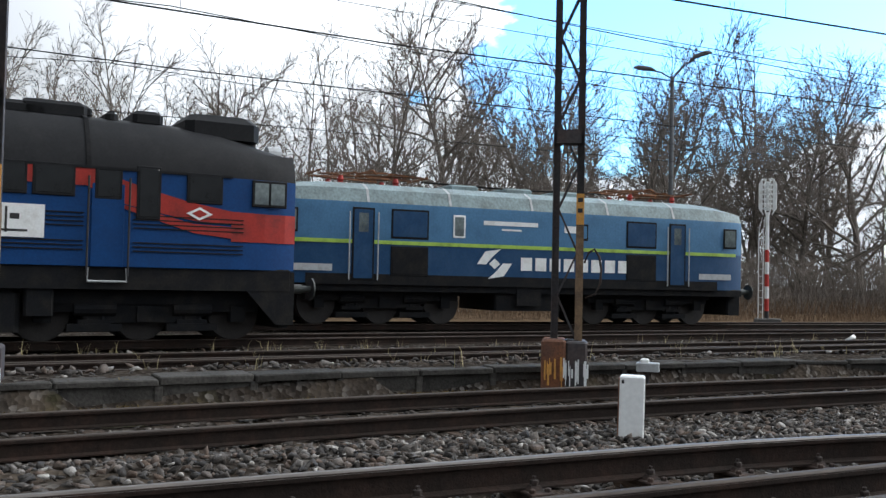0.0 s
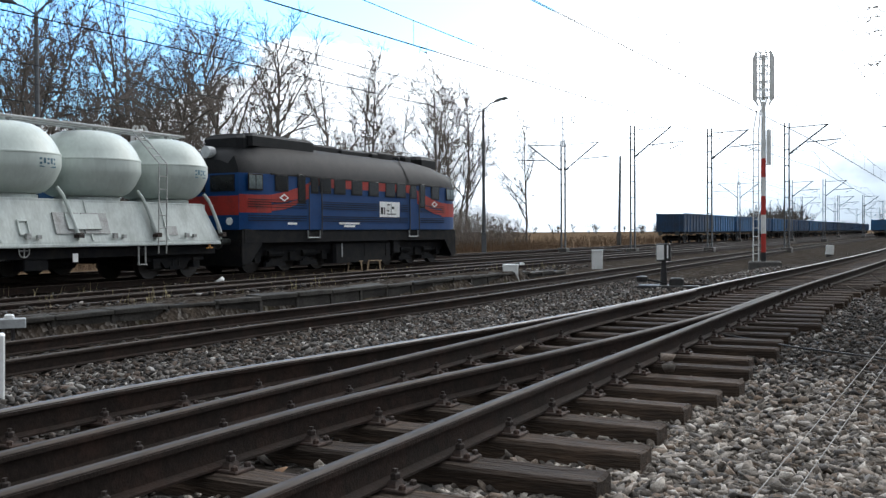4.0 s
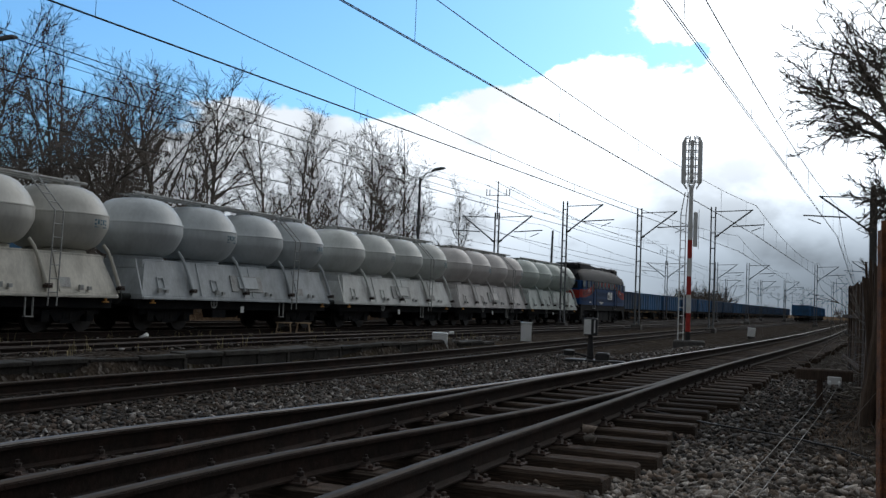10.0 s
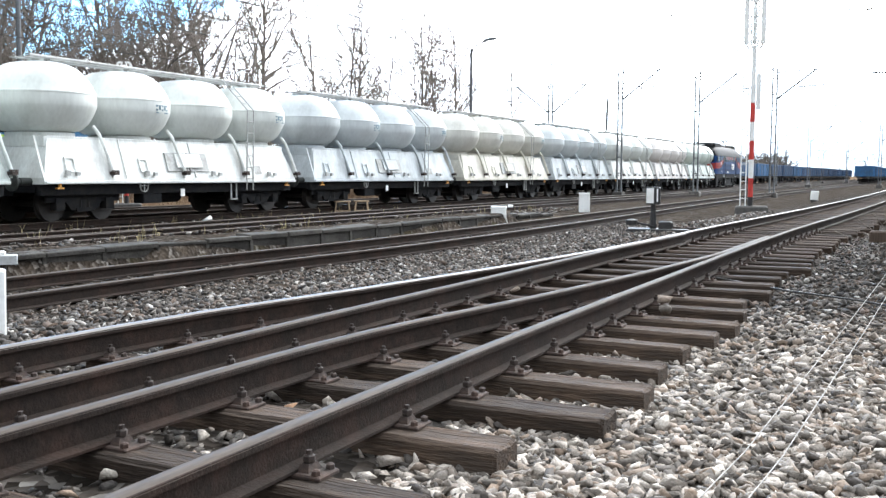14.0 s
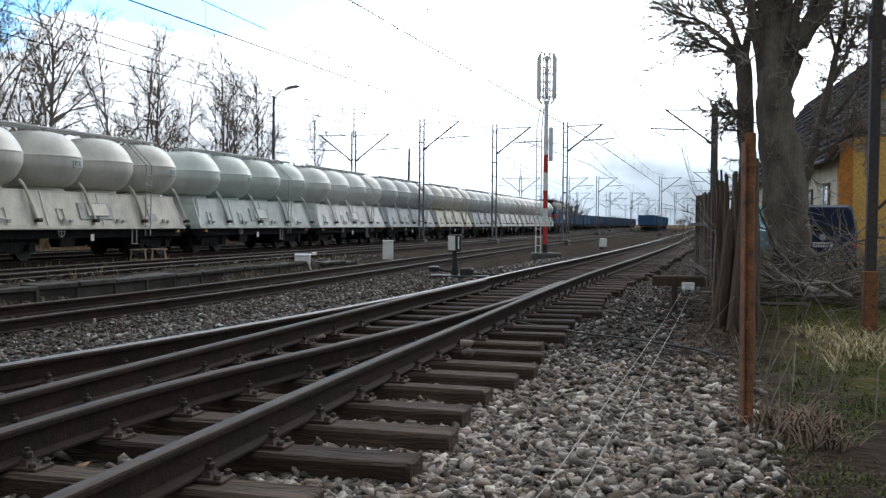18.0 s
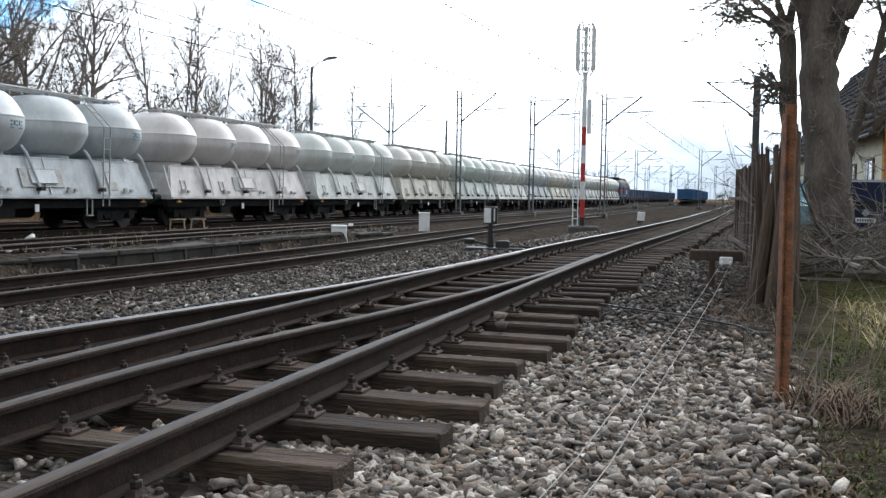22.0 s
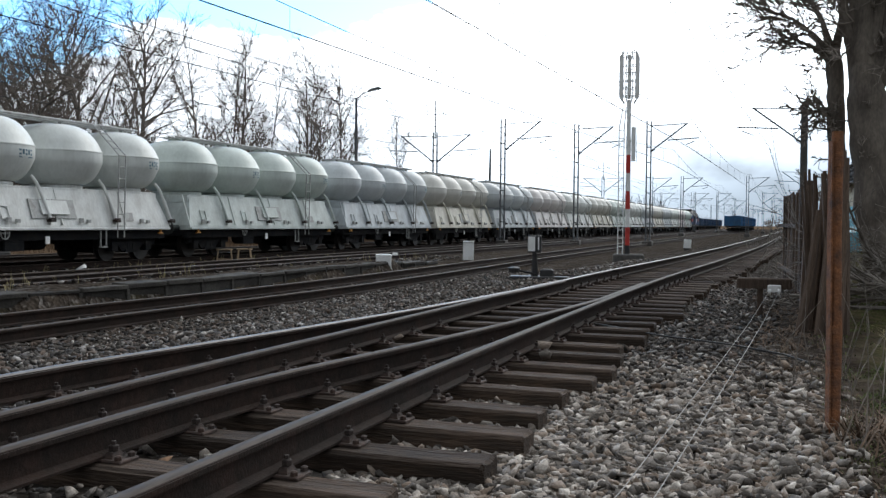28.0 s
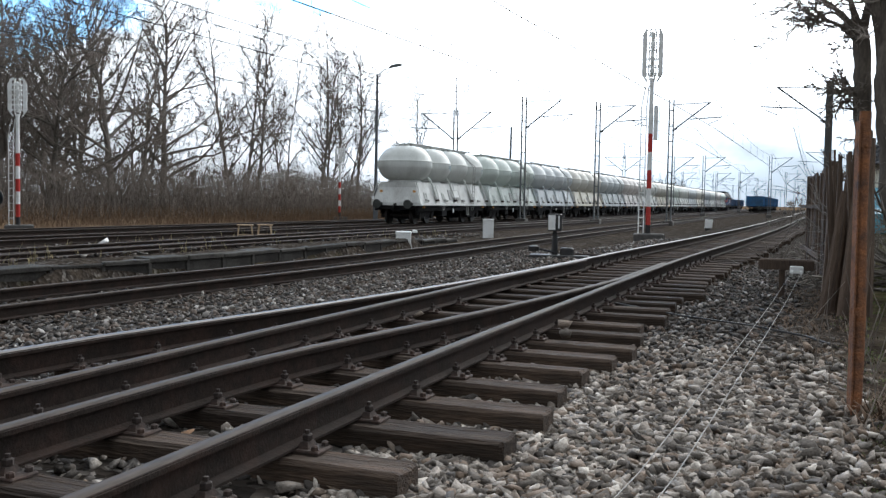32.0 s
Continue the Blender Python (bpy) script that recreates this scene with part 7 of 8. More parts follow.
def grow(rng, height, radius, stems=1, start=0.2, open_=0.85, reach=0.32, sparse=1.0, lean=0.12, twig=0.0105):
    """Thick and thin segments of a bare tree: stems, limbs, branches, twigs and the finest shoots."""
    thick, thin = [], []

    def run(p, d, length, r0, r1, n, wander, lift, store):
        q, pts = np.array(p, float), [np.array(p, float)]
        for i in range(n):
            d = d + rng.normal(0, wander, 3) + np.array([0, 0, lift])
            d = d / np.linalg.norm(d)
            q = q + d * length / n
            pts.append(q)
        for i in range(n):
            store.append((*pts[i], *pts[i + 1], max(r0 + (r1 - r0) * i / n, twig * 0.75), max(r0 + (r1 - r0) * (i + 1) / n, twig * 0.6)))
        return pts

    def aside(a, b, angle):
        """A way that leaves the way from a to b by an angle, on a random side."""
        d = (b - a) / (np.linalg.norm(b - a) + 1e-9)
        k = rng.normal(0, 1, 3)
        k -= d * k.dot(d)
        k /= np.linalg.norm(k)
        return d * math.cos(angle) + k * math.sin(angle)

    def at(pts, t):
        f = min(t, 0.999) * (len(pts) - 1)
        i = int(f)
        return pts[i] + (pts[i + 1] - pts[i]) * (f - i), pts[i], pts[i + 1]

    for k in range(stems):
        az, tilt = rng.uniform(0, 6.28), (0.03 if stems == 1 else rng.uniform(0.5, 1.6) * lean)
        tall = height * (1.0 if k == 0 else rng.uniform(0.72, 0.98))
        rad = radius * (1.0 if stems == 1 else rng.uniform(0.6, 0.85))
        trunk = run((math.cos(az) * 0.2 * (stems > 1), math.sin(az) * 0.2 * (stems > 1), -0.15), np.array([math.cos(az) * tilt, math.sin(az) * tilt, 1.0]), tall, rad, 0.012, 11, 0.055, 0.02, thick)
        limbs = int(32 * sparse / (1 + 0.5 * (stems - 1)))
        for i in range(limbs):
            t = start + (0.97 - start) * (i + rng.uniform(0, 0.9)) / limbs
            p, a, b = at(trunk, t)
            up = (t - start) / (1 - start)
            ln = tall * reach * rng.uniform(0.55, 1.1) * (1.0 - 0.62 * up ** 1.6)
            limb = run(p, aside(a, b, open_ * rng.uniform(0.7, 1.15) * (1 - 0.35 * up)), ln, rad * (1 - 0.8 * t) * 0.5 + 0.012, 0.012, 5, 0.13, 0.05, thick if rad * (1 - 0.8 * t) > 0.07 else thin)
            for j in range(max(3, int(ln / 0.36))):
                u = 0.18 + 0.8 * (j + rng.uniform(0, 0.9)) / max(3, int(ln / 0.36))
                p2, a2, b2 = at(limb, u)
                l2 = max(0.35, ln * rng.uniform(0.26, 0.5) * (1.1 - 0.7 * u))
                br = run(p2, aside(a2, b2, rng.uniform(0.45, 0.95)), l2, 0.016, 0.010, 3, 0.13, 0.09, thin)
                for m in range(max(2, int(l2 / 0.24))):
                    p3, a3, b3 = at(br, 0.15 + 0.85 * rng.uniform(0, 1))
                    sh = run(p3, aside(a3, b3, rng.uniform(0.4, 0.9)), rng.uniform(0.3, 0.85), 0.0105, 0.008, 2, 0.14, 0.08, thin)
                    for q in range(2):
                        p4, a4, b4 = at(sh, rng.uniform(0.2, 1))
                        run(p4, aside(a4, b4, rng.uniform(0.3, 0.8)), rng.uniform(0.15, 0.42), 0.0105, 0.008, 1, 0.1, 0.05, thin)
    return thick, thin


def tree_source(name, seed, label, **form):
    t = thing(name, label=label, category="tree", group="row of bare trees behind the yard")
    thick, thin = grow(np.random.default_rng(seed), **form)
    v, f = tube_arrays(thick, 6)
    me = quick_mesh("trunk", v, f, M_BARK, 4)
    for p in me.polygons:
        p.use_smooth = True
    part("trunk", me, M_BARK, t)
    v, f = tube_arrays(thin, 3)
    tagged(part("crown", quick_mesh("crown", v, f, M_TWIG, 4), M_TWIG, t), kind="stuff")
    return t


SLENDER, MANY, BROAD = "leafless slender tree with fine upright twigs", "leafless many-stemmed tree with a dense twig crown", "leafless broad tree with long crooked limbs"
sources = [tree_source("bare_tree", 40, SLENDER, height=13.2, radius=0.13, start=0.16, open_=0.78, reach=0.37, sparse=0.66),
           tree_source("bare_tree", 41, MANY, height=12.2, radius=0.15, stems=3, start=0.2, open_=0.95, reach=0.36, sparse=1.0, lean=0.16),
           tree_source("bare_tree", 42, SLENDER, height=13.8, radius=0.14, start=0.2, open_=0.80, reach=0.36, sparse=0.66),
           tree_source("bare_tree", 43, MANY, height=11.6, radius=0.16, stems=4, start=0.18, open_=1.0, reach=0.36, sparse=1.0, lean=0.24),
           tree_source("bare_tree", 44, BROAD, height=11.6, radius=0.2, start=0.12, open_=1.2, reach=0.54, sparse=0.95),
           tree_source("bare_tree", 45, SLENDER, height=12.6, radius=0.12, stems=2, start=0.18, open_=0.76, reach=0.36, sparse=0.7, lean=0.1)]
rngt = random.Random(77)
used = set()
# from the dense wood at the yard's edge to the looser groups further along
places = []
for i in range(46):
    y = -16 + i * 1.6 + rngt.uniform(-0.8, 0.8)
    places.append((-36.0 - rngt.uniform(0, 9) + max(0, y - 45) * 0.14, y, rngt.uniform(1.0, 1.32), (1, 3, 0, 4, 3, 1, 5)[i % 7]))
for i in range(9):
    places.append((-46 - rngt.uniform(0, 10), -12 + i * 8.0, rngt.uniform(1.15, 1.4), (3, 1, 2)[i % 3]))
places += [(-34.4, 47.0, 1.2, 4), (-37.6, 54.0, 1.2, 3)]
places += [(-41.0, 75, 1.22, 0), (-39.5, 79, 1.25, 5), (-41.0, -9, 1.1, 3), (-38.6, 72, 1.2, 2), (-36.0, 79, 1.22, 2), (-37.4, 83, 1.25, 0), (-33.8, 78.5, 1.2, 5), (-34.6, 84, 1.2, 2), (-39.0, 86, 1.2, 5), (-29.9, 88, 1.0, 0), (-37.5, 66, 1.2, 0)]
for x, y, size, k in places:
    size *= 0.80 + 0.20 * min(max((y - 12) / 35, 0), 1)            # the wood is lower at its near end
    m = pose(x, y, gz(x, y) - 0.02, 0, 0, rngt.uniform(0, 360))
    if k not in used:
        used.add(k)
        sources[k].matrix_basis = m @ Matrix.Diagonal((size, size, size, 1))
    else:
        copy_thing(sources[k], m).scale = (size, size, size)


def thicket(name, rows, seed, mat, label, hmin, hmax, thin, category="thicket"):
    """Many thin upright stems with side twigs: undergrowth and reeds."""
    rng = np.random.default_rng(seed)
    pts = np.asarray(rows)
    n = len(pts)
    h = rng.uniform(hmin, hmax, n)
    base = np.stack([pts[:, 0], pts[:, 1], main_z(pts[:, 0], pts[:, 1]) - 0.05], -1)
    mid = base + np.stack([rng.normal(0, 0.12, n) * h, rng.normal(0, 0.12, n) * h, h * 0.55], -1)
    top = mid + np.stack([rng.normal(0, 0.14, n) * h, rng.normal(0, 0.14, n) * h, h * 0.45], -1)
    r = np.full(n, thin)
    segs = [np.column_stack([base, mid, r, r * 0.8]), np.column_stack([mid, top, r * 0.8, r * 0.35])]
    for k in range(3 if hmax > 1.5 else 0):
        t = rng.uniform(0.2, 0.9, n)[:, None]
        p = mid + (top - mid) * t
        q = p + np.stack([rng.normal(0, 0.22, n) * h, rng.normal(0, 0.22, n) * h, h * rng.uniform(0.1, 0.35, n)], -1)
        segs.append(np.column_stack([p, q, r * 0.5, r * 0.25]))
    v, f = tube_arrays(np.concatenate(segs), 3)
    return tagged(new(name, quick_mesh(name, v, f, mat, 4)), label, category, kind="stuff")


rng_ = np.random.default_rng(9)


def strip_points(n, y0, y1, x_of, width):
    y = rng_.uniform(y0, y1, n)
    return np.stack([x_of(y) - rng_.uniform(0, 1, n) ** 1.3 * width, y], -1)


edge = curve_of([(-40, -32.5), (0, -31.0), (30, -29.2), (60, -26.2), (100, -23.2), (160, -19), (300, -9)])
thicket("undergrowth", strip_points(7500, -16, 84, off(edge, -3.6), 7), 51, M_TWIG, "dense dark brushwood under the bare trees", 0.9, 3.2, 0.017)
thicket("undergrowth_back", strip_points(3600, -16, 90, off(edge, -10), 8), 56, M_TWIG, "dense dark brushwood deeper in the wood", 1.8, 4.6, 0.019)
thicket("undergrowth_tall", strip_points(700, -16, 72, off(edge, -7), 10), 52, M_TWIG, "thin tall saplings among the bare trees", 4.0, 7.5, 0.018)
thicket("dry_reeds", strip_points(9000, -18, 84, edge, 4.2), 53, M_REED, "dry brown reeds along the edge of the yard", 0.35, 1.0, 0.011, "reeds")
thicket("dry_reeds_far", strip_points(2500, 84, 200, edge, 9), 54, M_REED, "dry tan reeds far along the yard", 0.5, 1.3, 0.02, "reeds")


def gnarled(rng, pts, radii, sides=12):
    """A knotted limb through points of (x, height) in one plane, wavering a little out of it."""
    fine, fr = [], []
    for i in range(len(pts) - 1):
        for k in range(4):
            w = k / 4
            p = np.array(pts[i]) * (1 - w) + np.array(pts[i + 1]) * w + rng.normal(0, radii[i] * 0.05, 3)
            fine.append(tuple(p))
            fr.append((radii[i] * (1 - w) + radii[i + 1] * w) * rng.uniform(0.92, 1.1))
    return Shape().tube(fine + [pts[-1]], fr + [radii[-1]], sides)


def spray(rng, out, p, d, length, r):
    """A long whip with side shoots that branch again."""
    p, d = np.array(p, float), np.array(d, float)
    d /= np.linalg.norm(d)
    n = 7
    for i in range(n):
        d = d + rng.normal(0, 0.11, 3) + np.array([0, 0, 0.025])
        d /= np.linalg.norm(d)
        q = p + d * length / n
        out.append((*p, *q, r * (1 - 0.11 * i), r * (1 - 0.11 * (i + 1))))
        for u in range(2 if i else 1):
            e = d * 0.8 + rng.normal(0, 0.42, 3)
            e /= np.linalg.norm(e)
            a, ln = q, length * rng.uniform(0.14, 0.36) * (1.1 - 0.09 * i)
            for j in range(3):
                b = a + e * ln / 3
                out.append((*a, *b, max(r * 0.55 * (1 - j * 0.2), 0.0095), max(r * 0.45 * (1 - j * 0.2), 0.008)))
                g = e * 0.7 + rng.normal(0, 0.45, 3)
                g /= np.linalg.norm(g)
                out.append((*b, *(b + g * ln * rng.uniform(0.25, 0.6)), 0.0085, 0.006))
                e = e + rng.normal(0, 0.16, 3)
                e /= np.linalg.norm(e)
                a = b
        p = q


def old_tree(x0, y0, seed, label, trunk, limbs, sprays):
    """trunk and limbs: rows of (x, y, height) with a radius each; sprays: limb, count, length, way, spread."""
    t = thing("old_tree", pose(x0, y0, gz(x0, y0)), label=label, category="tree")
    rng = np.random.default_rng(seed)
    local = lambda rows: [(x - x0, y - y0, z) for x, y, z, r in rows]
    tr = part("trunk", gnarled(rng, local(trunk), [r[3] for r in trunk], 16), M_BIGBARK, t, smooth=True)
    for row in limbs:
        part("limb", gnarled(rng, local(row), [r[3] for r in row], 10), M_BIGBARK, t, smooth=True)
    thin = []
    for k, count, length, way, spread in sprays:
        pts = local(limbs[k] if k >= 0 else trunk)
        for i in range(int(count * 1.7)):
            u = rng.uniform(0.3, 1.0) * (len(pts) - 1)
            j = min(int(u), len(pts) - 2)
            p = np.array(pts[j]) + (np.array(pts[j + 1]) - np.array(pts[j])) * (u - j)
            spray(rng, thin, p, np.array(way) + rng.normal(0, spread, 3), length * rng.uniform(0.6, 1.2), 0.0175)
    v, f = tube_arrays(thin, 3)
    tagged(part("twig_crown", quick_mesh("twig_crown", v, f, M_TWIG, 4), M_TWIG, t), kind="stuff")
    return t


D = 19.8
old_tree(3.02, D, 5, "thick old pollarded tree with knotted limbs and bare twigs",
         [(3.10, D, -0.3, 0.50), (3.06, D, 0.5, 0.42), (3.0, D, 0.95, 0.40), (2.88, D, 1.6, 0.41), (2.79, D, 2.45, 0.39), (2.68, D, 3.35, 0.36), (2.62, D, 4.1, 0.33), (2.56, D, 4.7, 0.22)],
         [[(2.60, D, 4.1, 0.26), (2.54, D, 4.8, 0.23), (2.50, D, 5.5, 0.20), (2.46, D, 6.5, 0.15), (2.5, D, 7.6, 0.09)],
          [(2.70, D, 3.9, 0.27), (3.05, D, 4.85, 0.22), (3.44, D, 5.5, 0.18), (3.79, D, 6.1, 0.14), (4.1, D, 6.9, 0.09)],
          [(2.52, D, 3.95, 0.17), (2.36, D, 4.7, 0.13), (2.20, D, 5.4, 0.10), (2.1, D, 6.4, 0.07)],
          [(2.62, D, 4.3, 0.18), (2.78, D, 5.1, 0.14), (2.86, D, 5.9, 0.11), (2.95, D, 6.9, 0.07)],
          [(2.95, D, 4.6, 0.13), (3.0, D, 5.4, 0.10), (3.2, D, 6.3, 0.06)]],
         [(0, 14, 1.5, (-0.1, 0, 0.8), 0.6), (1, 16, 1.5, (0.5, 0, 0.6), 0.6), (2, 12, 1.6, (-0.7, 0, 0.6), 0.5), (3, 12, 1.4, (0.1, 0, 0.8), 0.5), (4, 9, 1.2, (0.4, 0, 0.7), 0.6), (-1, 10, 0.7, (0.0, -0.3, 0.2), 0.8)])
D = 20.3
old_tree(2.22, D, 15, "slimmer knotted tree beside the old pollard",
         [(2.24, D, -0.25, 0.19), (2.22, D, 0.6, 0.165), (2.19, D, 2.5, 0.155), (2.15, D, 3.6, 0.16), (2.10, D, 4.5, 0.165), (2.06, D, 4.8, 0.12)],
         [[(2.11, D, 3.4, 0.085), (1.97, D, 3.58, 0.08), (1.84, D, 3.53, 0.085)],
          [(2.05, D, 4.6, 0.08), (1.72, D, 5.05, 0.05), (1.3, D, 5.4, 0.035), (0.75, D, 5.62, 0.018)],
          [(2.06, D, 4.7, 0.085), (1.87, D, 5.3, 0.055), (1.58, D, 5.85, 0.04), (1.3, D, 6.4, 0.02)],
          [(2.11, D, 4.7, 0.09), (2.22, D, 5.3, 0.065), (2.28, D, 5.95, 0.05), (2.3, D, 6.7, 0.03)],
          [(2.02, D, 4.5, 0.06), (1.76, D, 4.78, 0.04), (1.45, D, 4.95, 0.03), (1.1, D, 5.05, 0.016)]],
         [(0, 12, 0.7, (-0.8, 0, 0.1), 0.55), (1, 13, 1.15, (-0.8, 0, 0.5), 0.42), (2, 13, 1.3, (-0.5, 0, 0.8), 0.42), (3, 12, 1.5, (0.0, 0, 0.9), 0.45), (4, 10, 0.95, (-0.9, 0, 0.2), 0.4), (-1, 14, 0.8, (-0.5, 0, 0.1), 0.6)])
D = 21.5
old_tree(3.47, D, 25, "thin crooked sapling beside the old pollard",
         [(3.44, D, -0.25, 0.12), (3.46, D, 0.8, 0.11), (3.5, D, 2.2, 0.10), (3.63, D, 2.8, 0.095), (3.94, D, 4.1, 0.08), (4.1, D, 4.95, 0.065), (4.25, D, 5.65, 0.05), (4.35, D, 6.6, 0.03)],
         [[(4.02, D, 4.35, 0.06), (4.27, D, 4.82, 0.05), (4.48, D, 5.4, 0.04), (4.8, D, 5.8, 0.02)],
          [(3.75, D, 3.3, 0.05), (4.15, D, 3.7, 0.04), (4.6, D, 4.3, 0.025), (4.9, D, 4.7, 0.015)],
          [(3.6, D, 2.7, 0.045), (3.98, D, 2.95, 0.035), (4.4, D, 3.2, 0.025), (4.9, D, 3.3, 0.015)],
          [(4.1, D, 4.9, 0.04), (3.95, D, 5.5, 0.03), (3.8, D, 6.3, 0.018)]],
         [(0, 12, 1.1, (0.4, 0, 0.6), 0.6), (1, 14, 1.1, (0.5, 0, 0.3), 0.6), (2, 18, 1.0, (0.5, 0, 0.1), 0.7), (3, 10, 1.0, (-0.3, 0, 0.6), 0.6), (-1, 30, 1.0, (0.2, 0, 0.3), 0.8)])


def brush_pile():
    """Cut branches heaped before the parked van."""
    rng = np.random.default_rng(61)
    for k in range(70):
        b = thing("cut_branch", label="cut grey branch in a heap of brushwood", category="branch", group="heap of cut branches")
        p = np.array([rng.uniform(2.0, 4.6), rng.uniform(15.5, 18.5), 0])
        p[2] = gz(p[0], p[1]) + rng.uniform(0, 0.6) * max(0.1, 1 - abs(p[0] - 2.9) / 1.3)
        az = rng.uniform(0, 6.28)
        d = np.array([math.cos(az), math.sin(az) * 0.5, rng.uniform(0.02, 0.5)])
        ln, r = rng.uniform(0.9, 2.4), rng.uniform(0.010, 0.032) if k % 8 else 0.055
        pts = [p]
        sg, tw = [], []
        for j in range(5):
            d = d + rng.normal(0, 0.16, 3)
            d /= np.linalg.norm(d)
            q = pts[-1] + d * ln / 5
            q[2] = max(q[2], gz(q[0], q[1]) + 0.02)
            sg.append((*pts[-1], *q, r * (1 - j / 6), r * (1 - (j + 1) / 6)))
            for u in range(3):
                e = d + rng.normal(0, 0.6, 3)
                e /= np.linalg.norm(e)
                c = q + e * rng.uniform(0.2, 0.55)
                c[2] = max(c[2], -0.35)
                tw.append((*q, *c, r * 0.35, 0.004))
                e = e + rng.normal(0, 0.5, 3)
                tw.append((*c, *(c + e * 0.22), 0.005, 0.003))
            pts.append(q)
        sp = Shape().tube([tuple(q) for q in pts], [r * (1 - j / 6) for j in range(len(pts))], 6)
        part("stem", sp, M_BARK, b)
        v, f = tube_arrays(tw, 4)
        tagged(part("twig_spray", quick_mesh("twig_spray", v, f, M_BARK, 4), M_BARK, b), kind="stuff")


brush_pile()


def tufts(name, pts, seed, mat, label, hmin, hmax, blades, lean, category="grass"):
    """Tufts of narrow tapering blades."""
    rng = np.random.default_rng(seed)
    pts = np.repeat(np.asarray(pts), blades, 0)
    n = len(pts)
    pts = pts + rng.normal(0, 0.05, (n, 2))
    h = rng.uniform(hmin, hmax, n)
    az = rng.uniform(0, 2 * np.pi, n)
    w = rng.uniform(0.003, 0.007, n)
    base = np.stack([pts[:, 0], pts[:, 1], main_z(pts[:, 0], pts[:, 1]) - 0.01], -1)
    out = np.stack([np.cos(az), np.sin(az), np.zeros(n)], -1)
    side = np.stack([-np.sin(az), np.cos(az), np.zeros(n)], -1) * w[:, None]
    ln = rng.uniform(0.2, 1, n)[:, None] * lean * h[:, None]
    mid = base + out * ln * 0.4 + np.array([0, 0, 1]) * h[:, None] * 0.6
    top = base + out * ln + np.array([0, 0, 1]) * h[:, None] * rng.uniform(0.6, 1.0, n)[:, None]
    v = np.stack([base - side, base + side, mid + side * 0.8, mid - side * 0.8, top], 1).reshape(-1, 3)
    i = np.arange(n)[:, None] * 5
    f = np.concatenate([i + [0, 1, 2], i + [0, 2, 3], i + [3, 2, 4]])
    return tagged(new(name, quick_mesh(name, v, f, mat)), label, category, kind="stuff")


def verge_points(n, y0, y1, u0, u1, seed):
    rng = np.random.default_rng(seed)
    y = rng.uniform(y0, y1, n)
    return np.stack([MAIN_R(y) + u0 + (u1 - u0) * rng.uniform(0, 1, n) ** 0.8, y], -1)


tufts("verge_grass", verge_points(2600, 3.4, 24, 2.55, 6.5, 71), 81, M_GRASS, "short green and yellow verge grass", 0.015, 0.055, 10, 1.1)
tufts("moss_patch", verge_points(2600, 3.2, 9.5, 2.5, 4.8, 79), 86, M_GRASS, "dark green moss and short grass", 0.008, 0.03, 10, 1.4)
tufts("dry_tufts", verge_points(170, 8.2, 12.5, 3.3, 6.2, 72), 82, M_STRAW, "pale dry straw tufts flattened on the verge", 0.08, 0.24, 16, 2.0)
tufts("verge_litter", verge_points(800, 3.4, 16, 1.8, 2.8, 74), 83, M_DEAD, "brown dead grass at the ballast edge", 0.02, 0.06, 7, 2.4)
wp = np.stack([np.random.default_rng(6).uniform(-20, -11.8, 240), np.random.default_rng(7).uniform(2, 40, 240)], -1)
tufts("yard_weeds", wp, 85, M_STRAW, "sparse dry weeds between the yard tracks", 0.1, 0.4, 5, 0.7)
wm = np.random.default_rng(44)
wy = wm.uniform(-6, 9, 900)
tufts("wall_moss", np.stack([SIDE_L(wy) - 1.5 + wm.uniform(0, 1, 900) ** 1.5 * 0.75, wy], -1), 88, M_MOSS, "rusty brown moss along the foot of the wall", 0.015, 0.06, 12, 1.6)
tufts("dry_tangle", np.stack([np.random.default_rng(16).normal(0.98, 0.12, 60), np.random.default_rng(17).normal(6.35, 0.25, 60)], -1), 87, M_DEAD, "tangle of brown dead stalks at the foot of the rusty post", 0.06, 0.2, 8, 2.2)
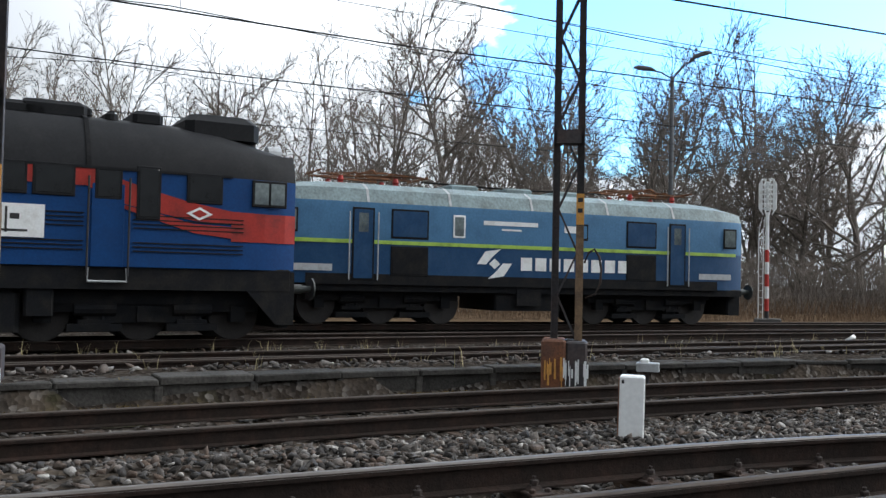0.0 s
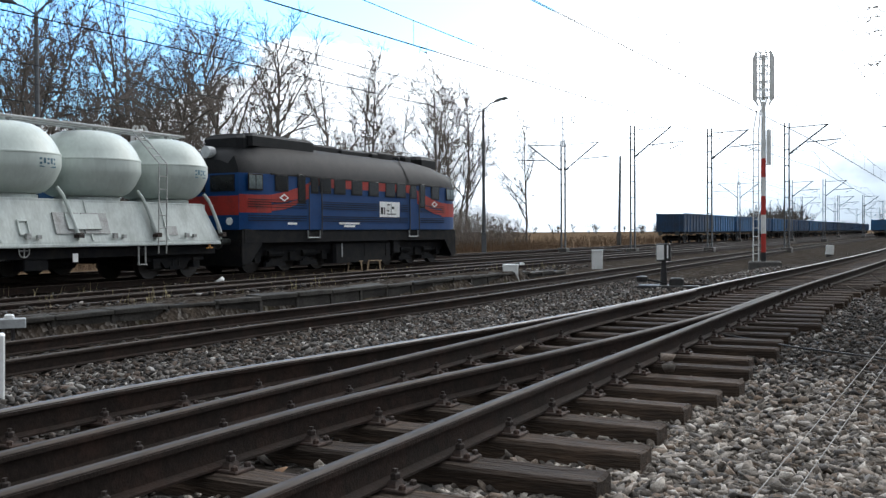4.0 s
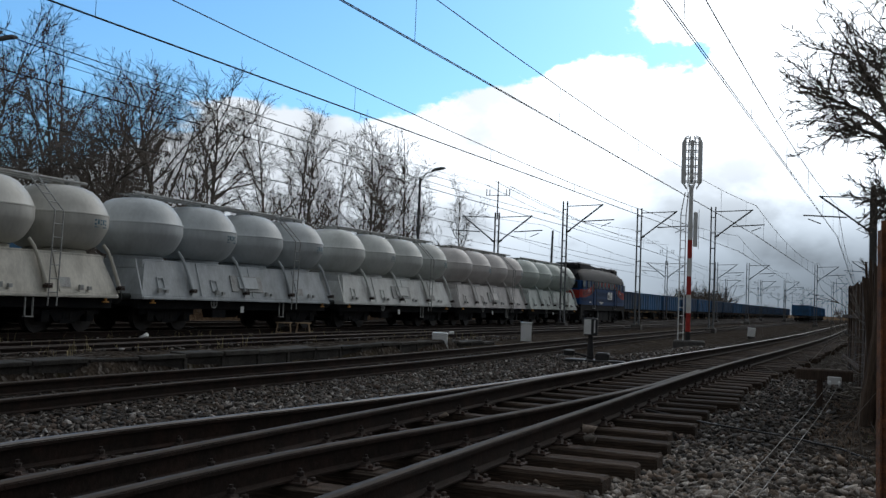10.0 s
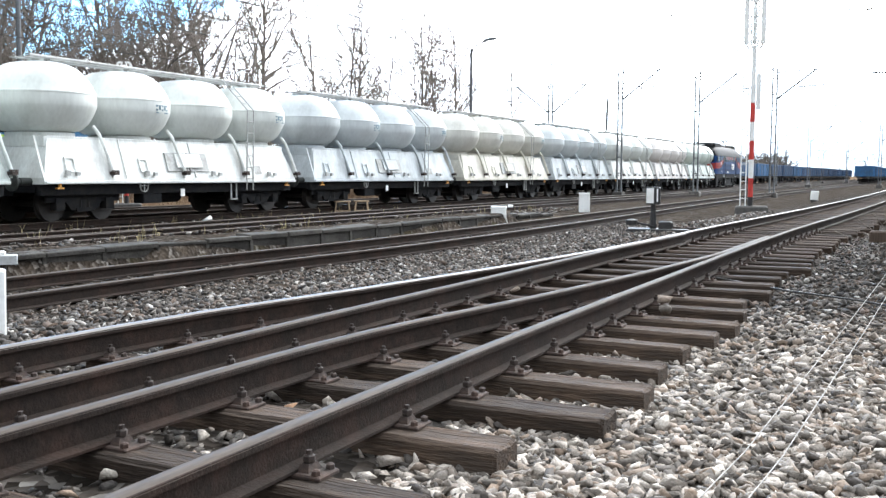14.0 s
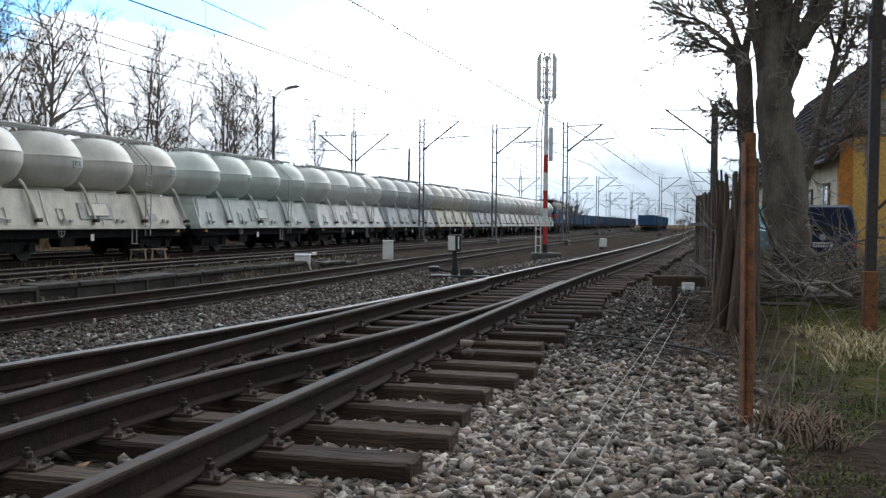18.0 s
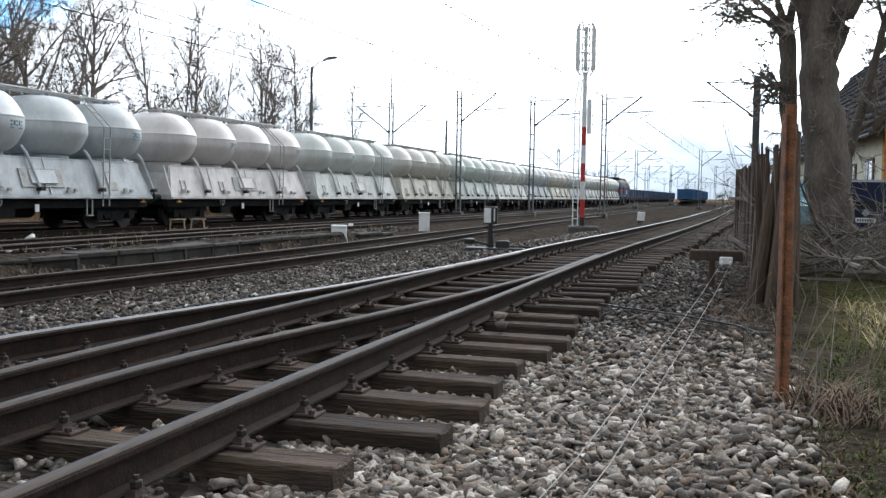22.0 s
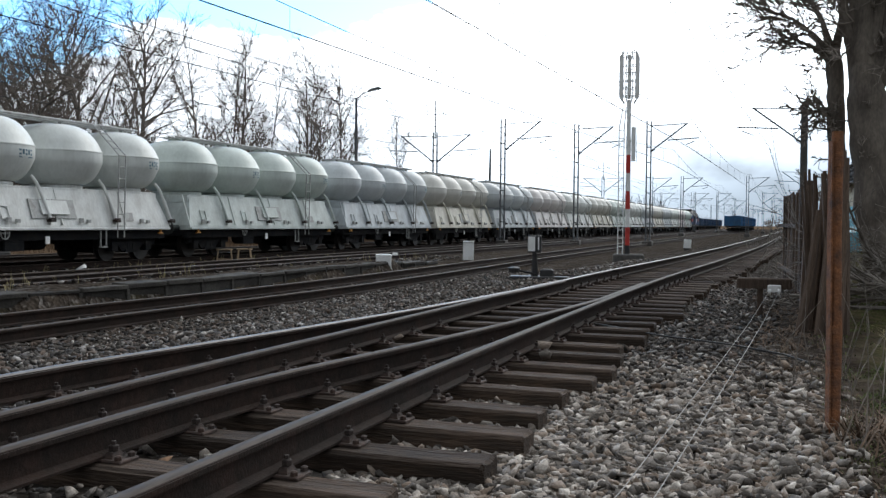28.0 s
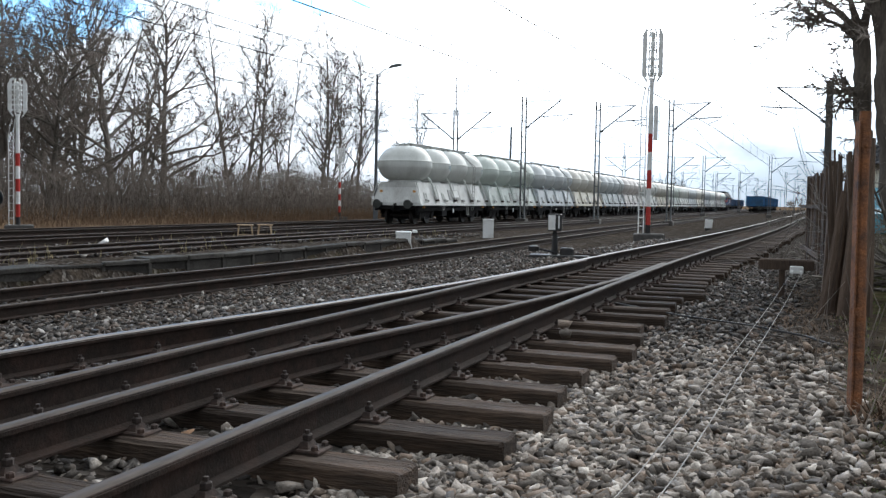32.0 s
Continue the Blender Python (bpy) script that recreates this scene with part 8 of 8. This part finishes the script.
# dead stems standing by the rusty post
thicket("dead_stems", np.stack([np.random.default_rng(8).uniform(0.55, 1.6, 26), np.random.default_rng(9).uniform(5.9, 8.6, 26)], -1), 55, M_TWIG, "thin dead stems beside the rusty post", 0.4, 1.1, 0.005, "stems")


# ---- distance ----
def far_wood(name, seed, pts, hmin, hmax, label):
    rng = np.random.default_rng(seed)
    p = np.asarray(pts)
    n = len(p)
    h = rng.uniform(hmin, hmax, n)
    segs = []
    base = np.column_stack([p, np.full(n, -0.4)])
    for k in range(7):
        d = np.stack([rng.normal(0, 0.28, n) * h, rng.normal(0, 0.28, n) * h, h * rng.uniform(0.55, 1.0, n)], -1)
        segs.append(np.column_stack([base, base + d, np.full(n, 0.12), np.full(n, 0.05)]))
        for u in range(3):
            e = np.stack([rng.normal(0, 0.18, n) * h, rng.normal(0, 0.18, n) * h, h * rng.uniform(0.05, 0.3, n)], -1)
            segs.append(np.column_stack([base + d * 0.6, base + d * 0.6 + e, np.full(n, 0.08), np.full(n, 0.05)]))
    v, f = tube_arrays(np.concatenate(segs), 3)
    return tagged(new(name, quick_mesh(name, v, f, M_BARK, 4)), label, "distant trees", kind="stuff")


rng_ = np.random.default_rng(31)
a = np.radians(rng_.uniform(-30, 100, 420))
r = rng_.uniform(420, 700, 420)
far_wood("distant_treeline", 91, np.stack([-np.sin(a) * r, np.cos(a) * r], -1), 4, 9, "low distant line of bare trees on the horizon")
a = np.radians(rng_.uniform(3.2, 6.0, 36))
r = rng_.uniform(250, 275, 36)
far_wood("distant_grove", 92, np.stack([-np.sin(a) * r, np.cos(a) * r], -1), 6, 10, "brownish distant grove beyond the yard")


# ---- what moves ----
def motions():
    front = curve_of(TRAIN_FRONT)

    def rows_for(behind, half_base):
        rows = []
        for k in range(0, 33):
            y = float(front(k)) - behind * 0.996
            a, b = float(TRAIN(y - half_base)), float(TRAIN(y + half_base))
            rows.append((k, pose((a + b) / 2, y, Z_TRAIN, 0, 0, -math.degrees(math.atan2(b - a, 2 * half_base)))))
        return rows

    walk(diesel, rows_for(7.7, 4.2))
    for i, w in enumerate(wagons):
        walk(w, rows_for(15.4 + 11.8 * (i + 0.5), 3.7))


motions()
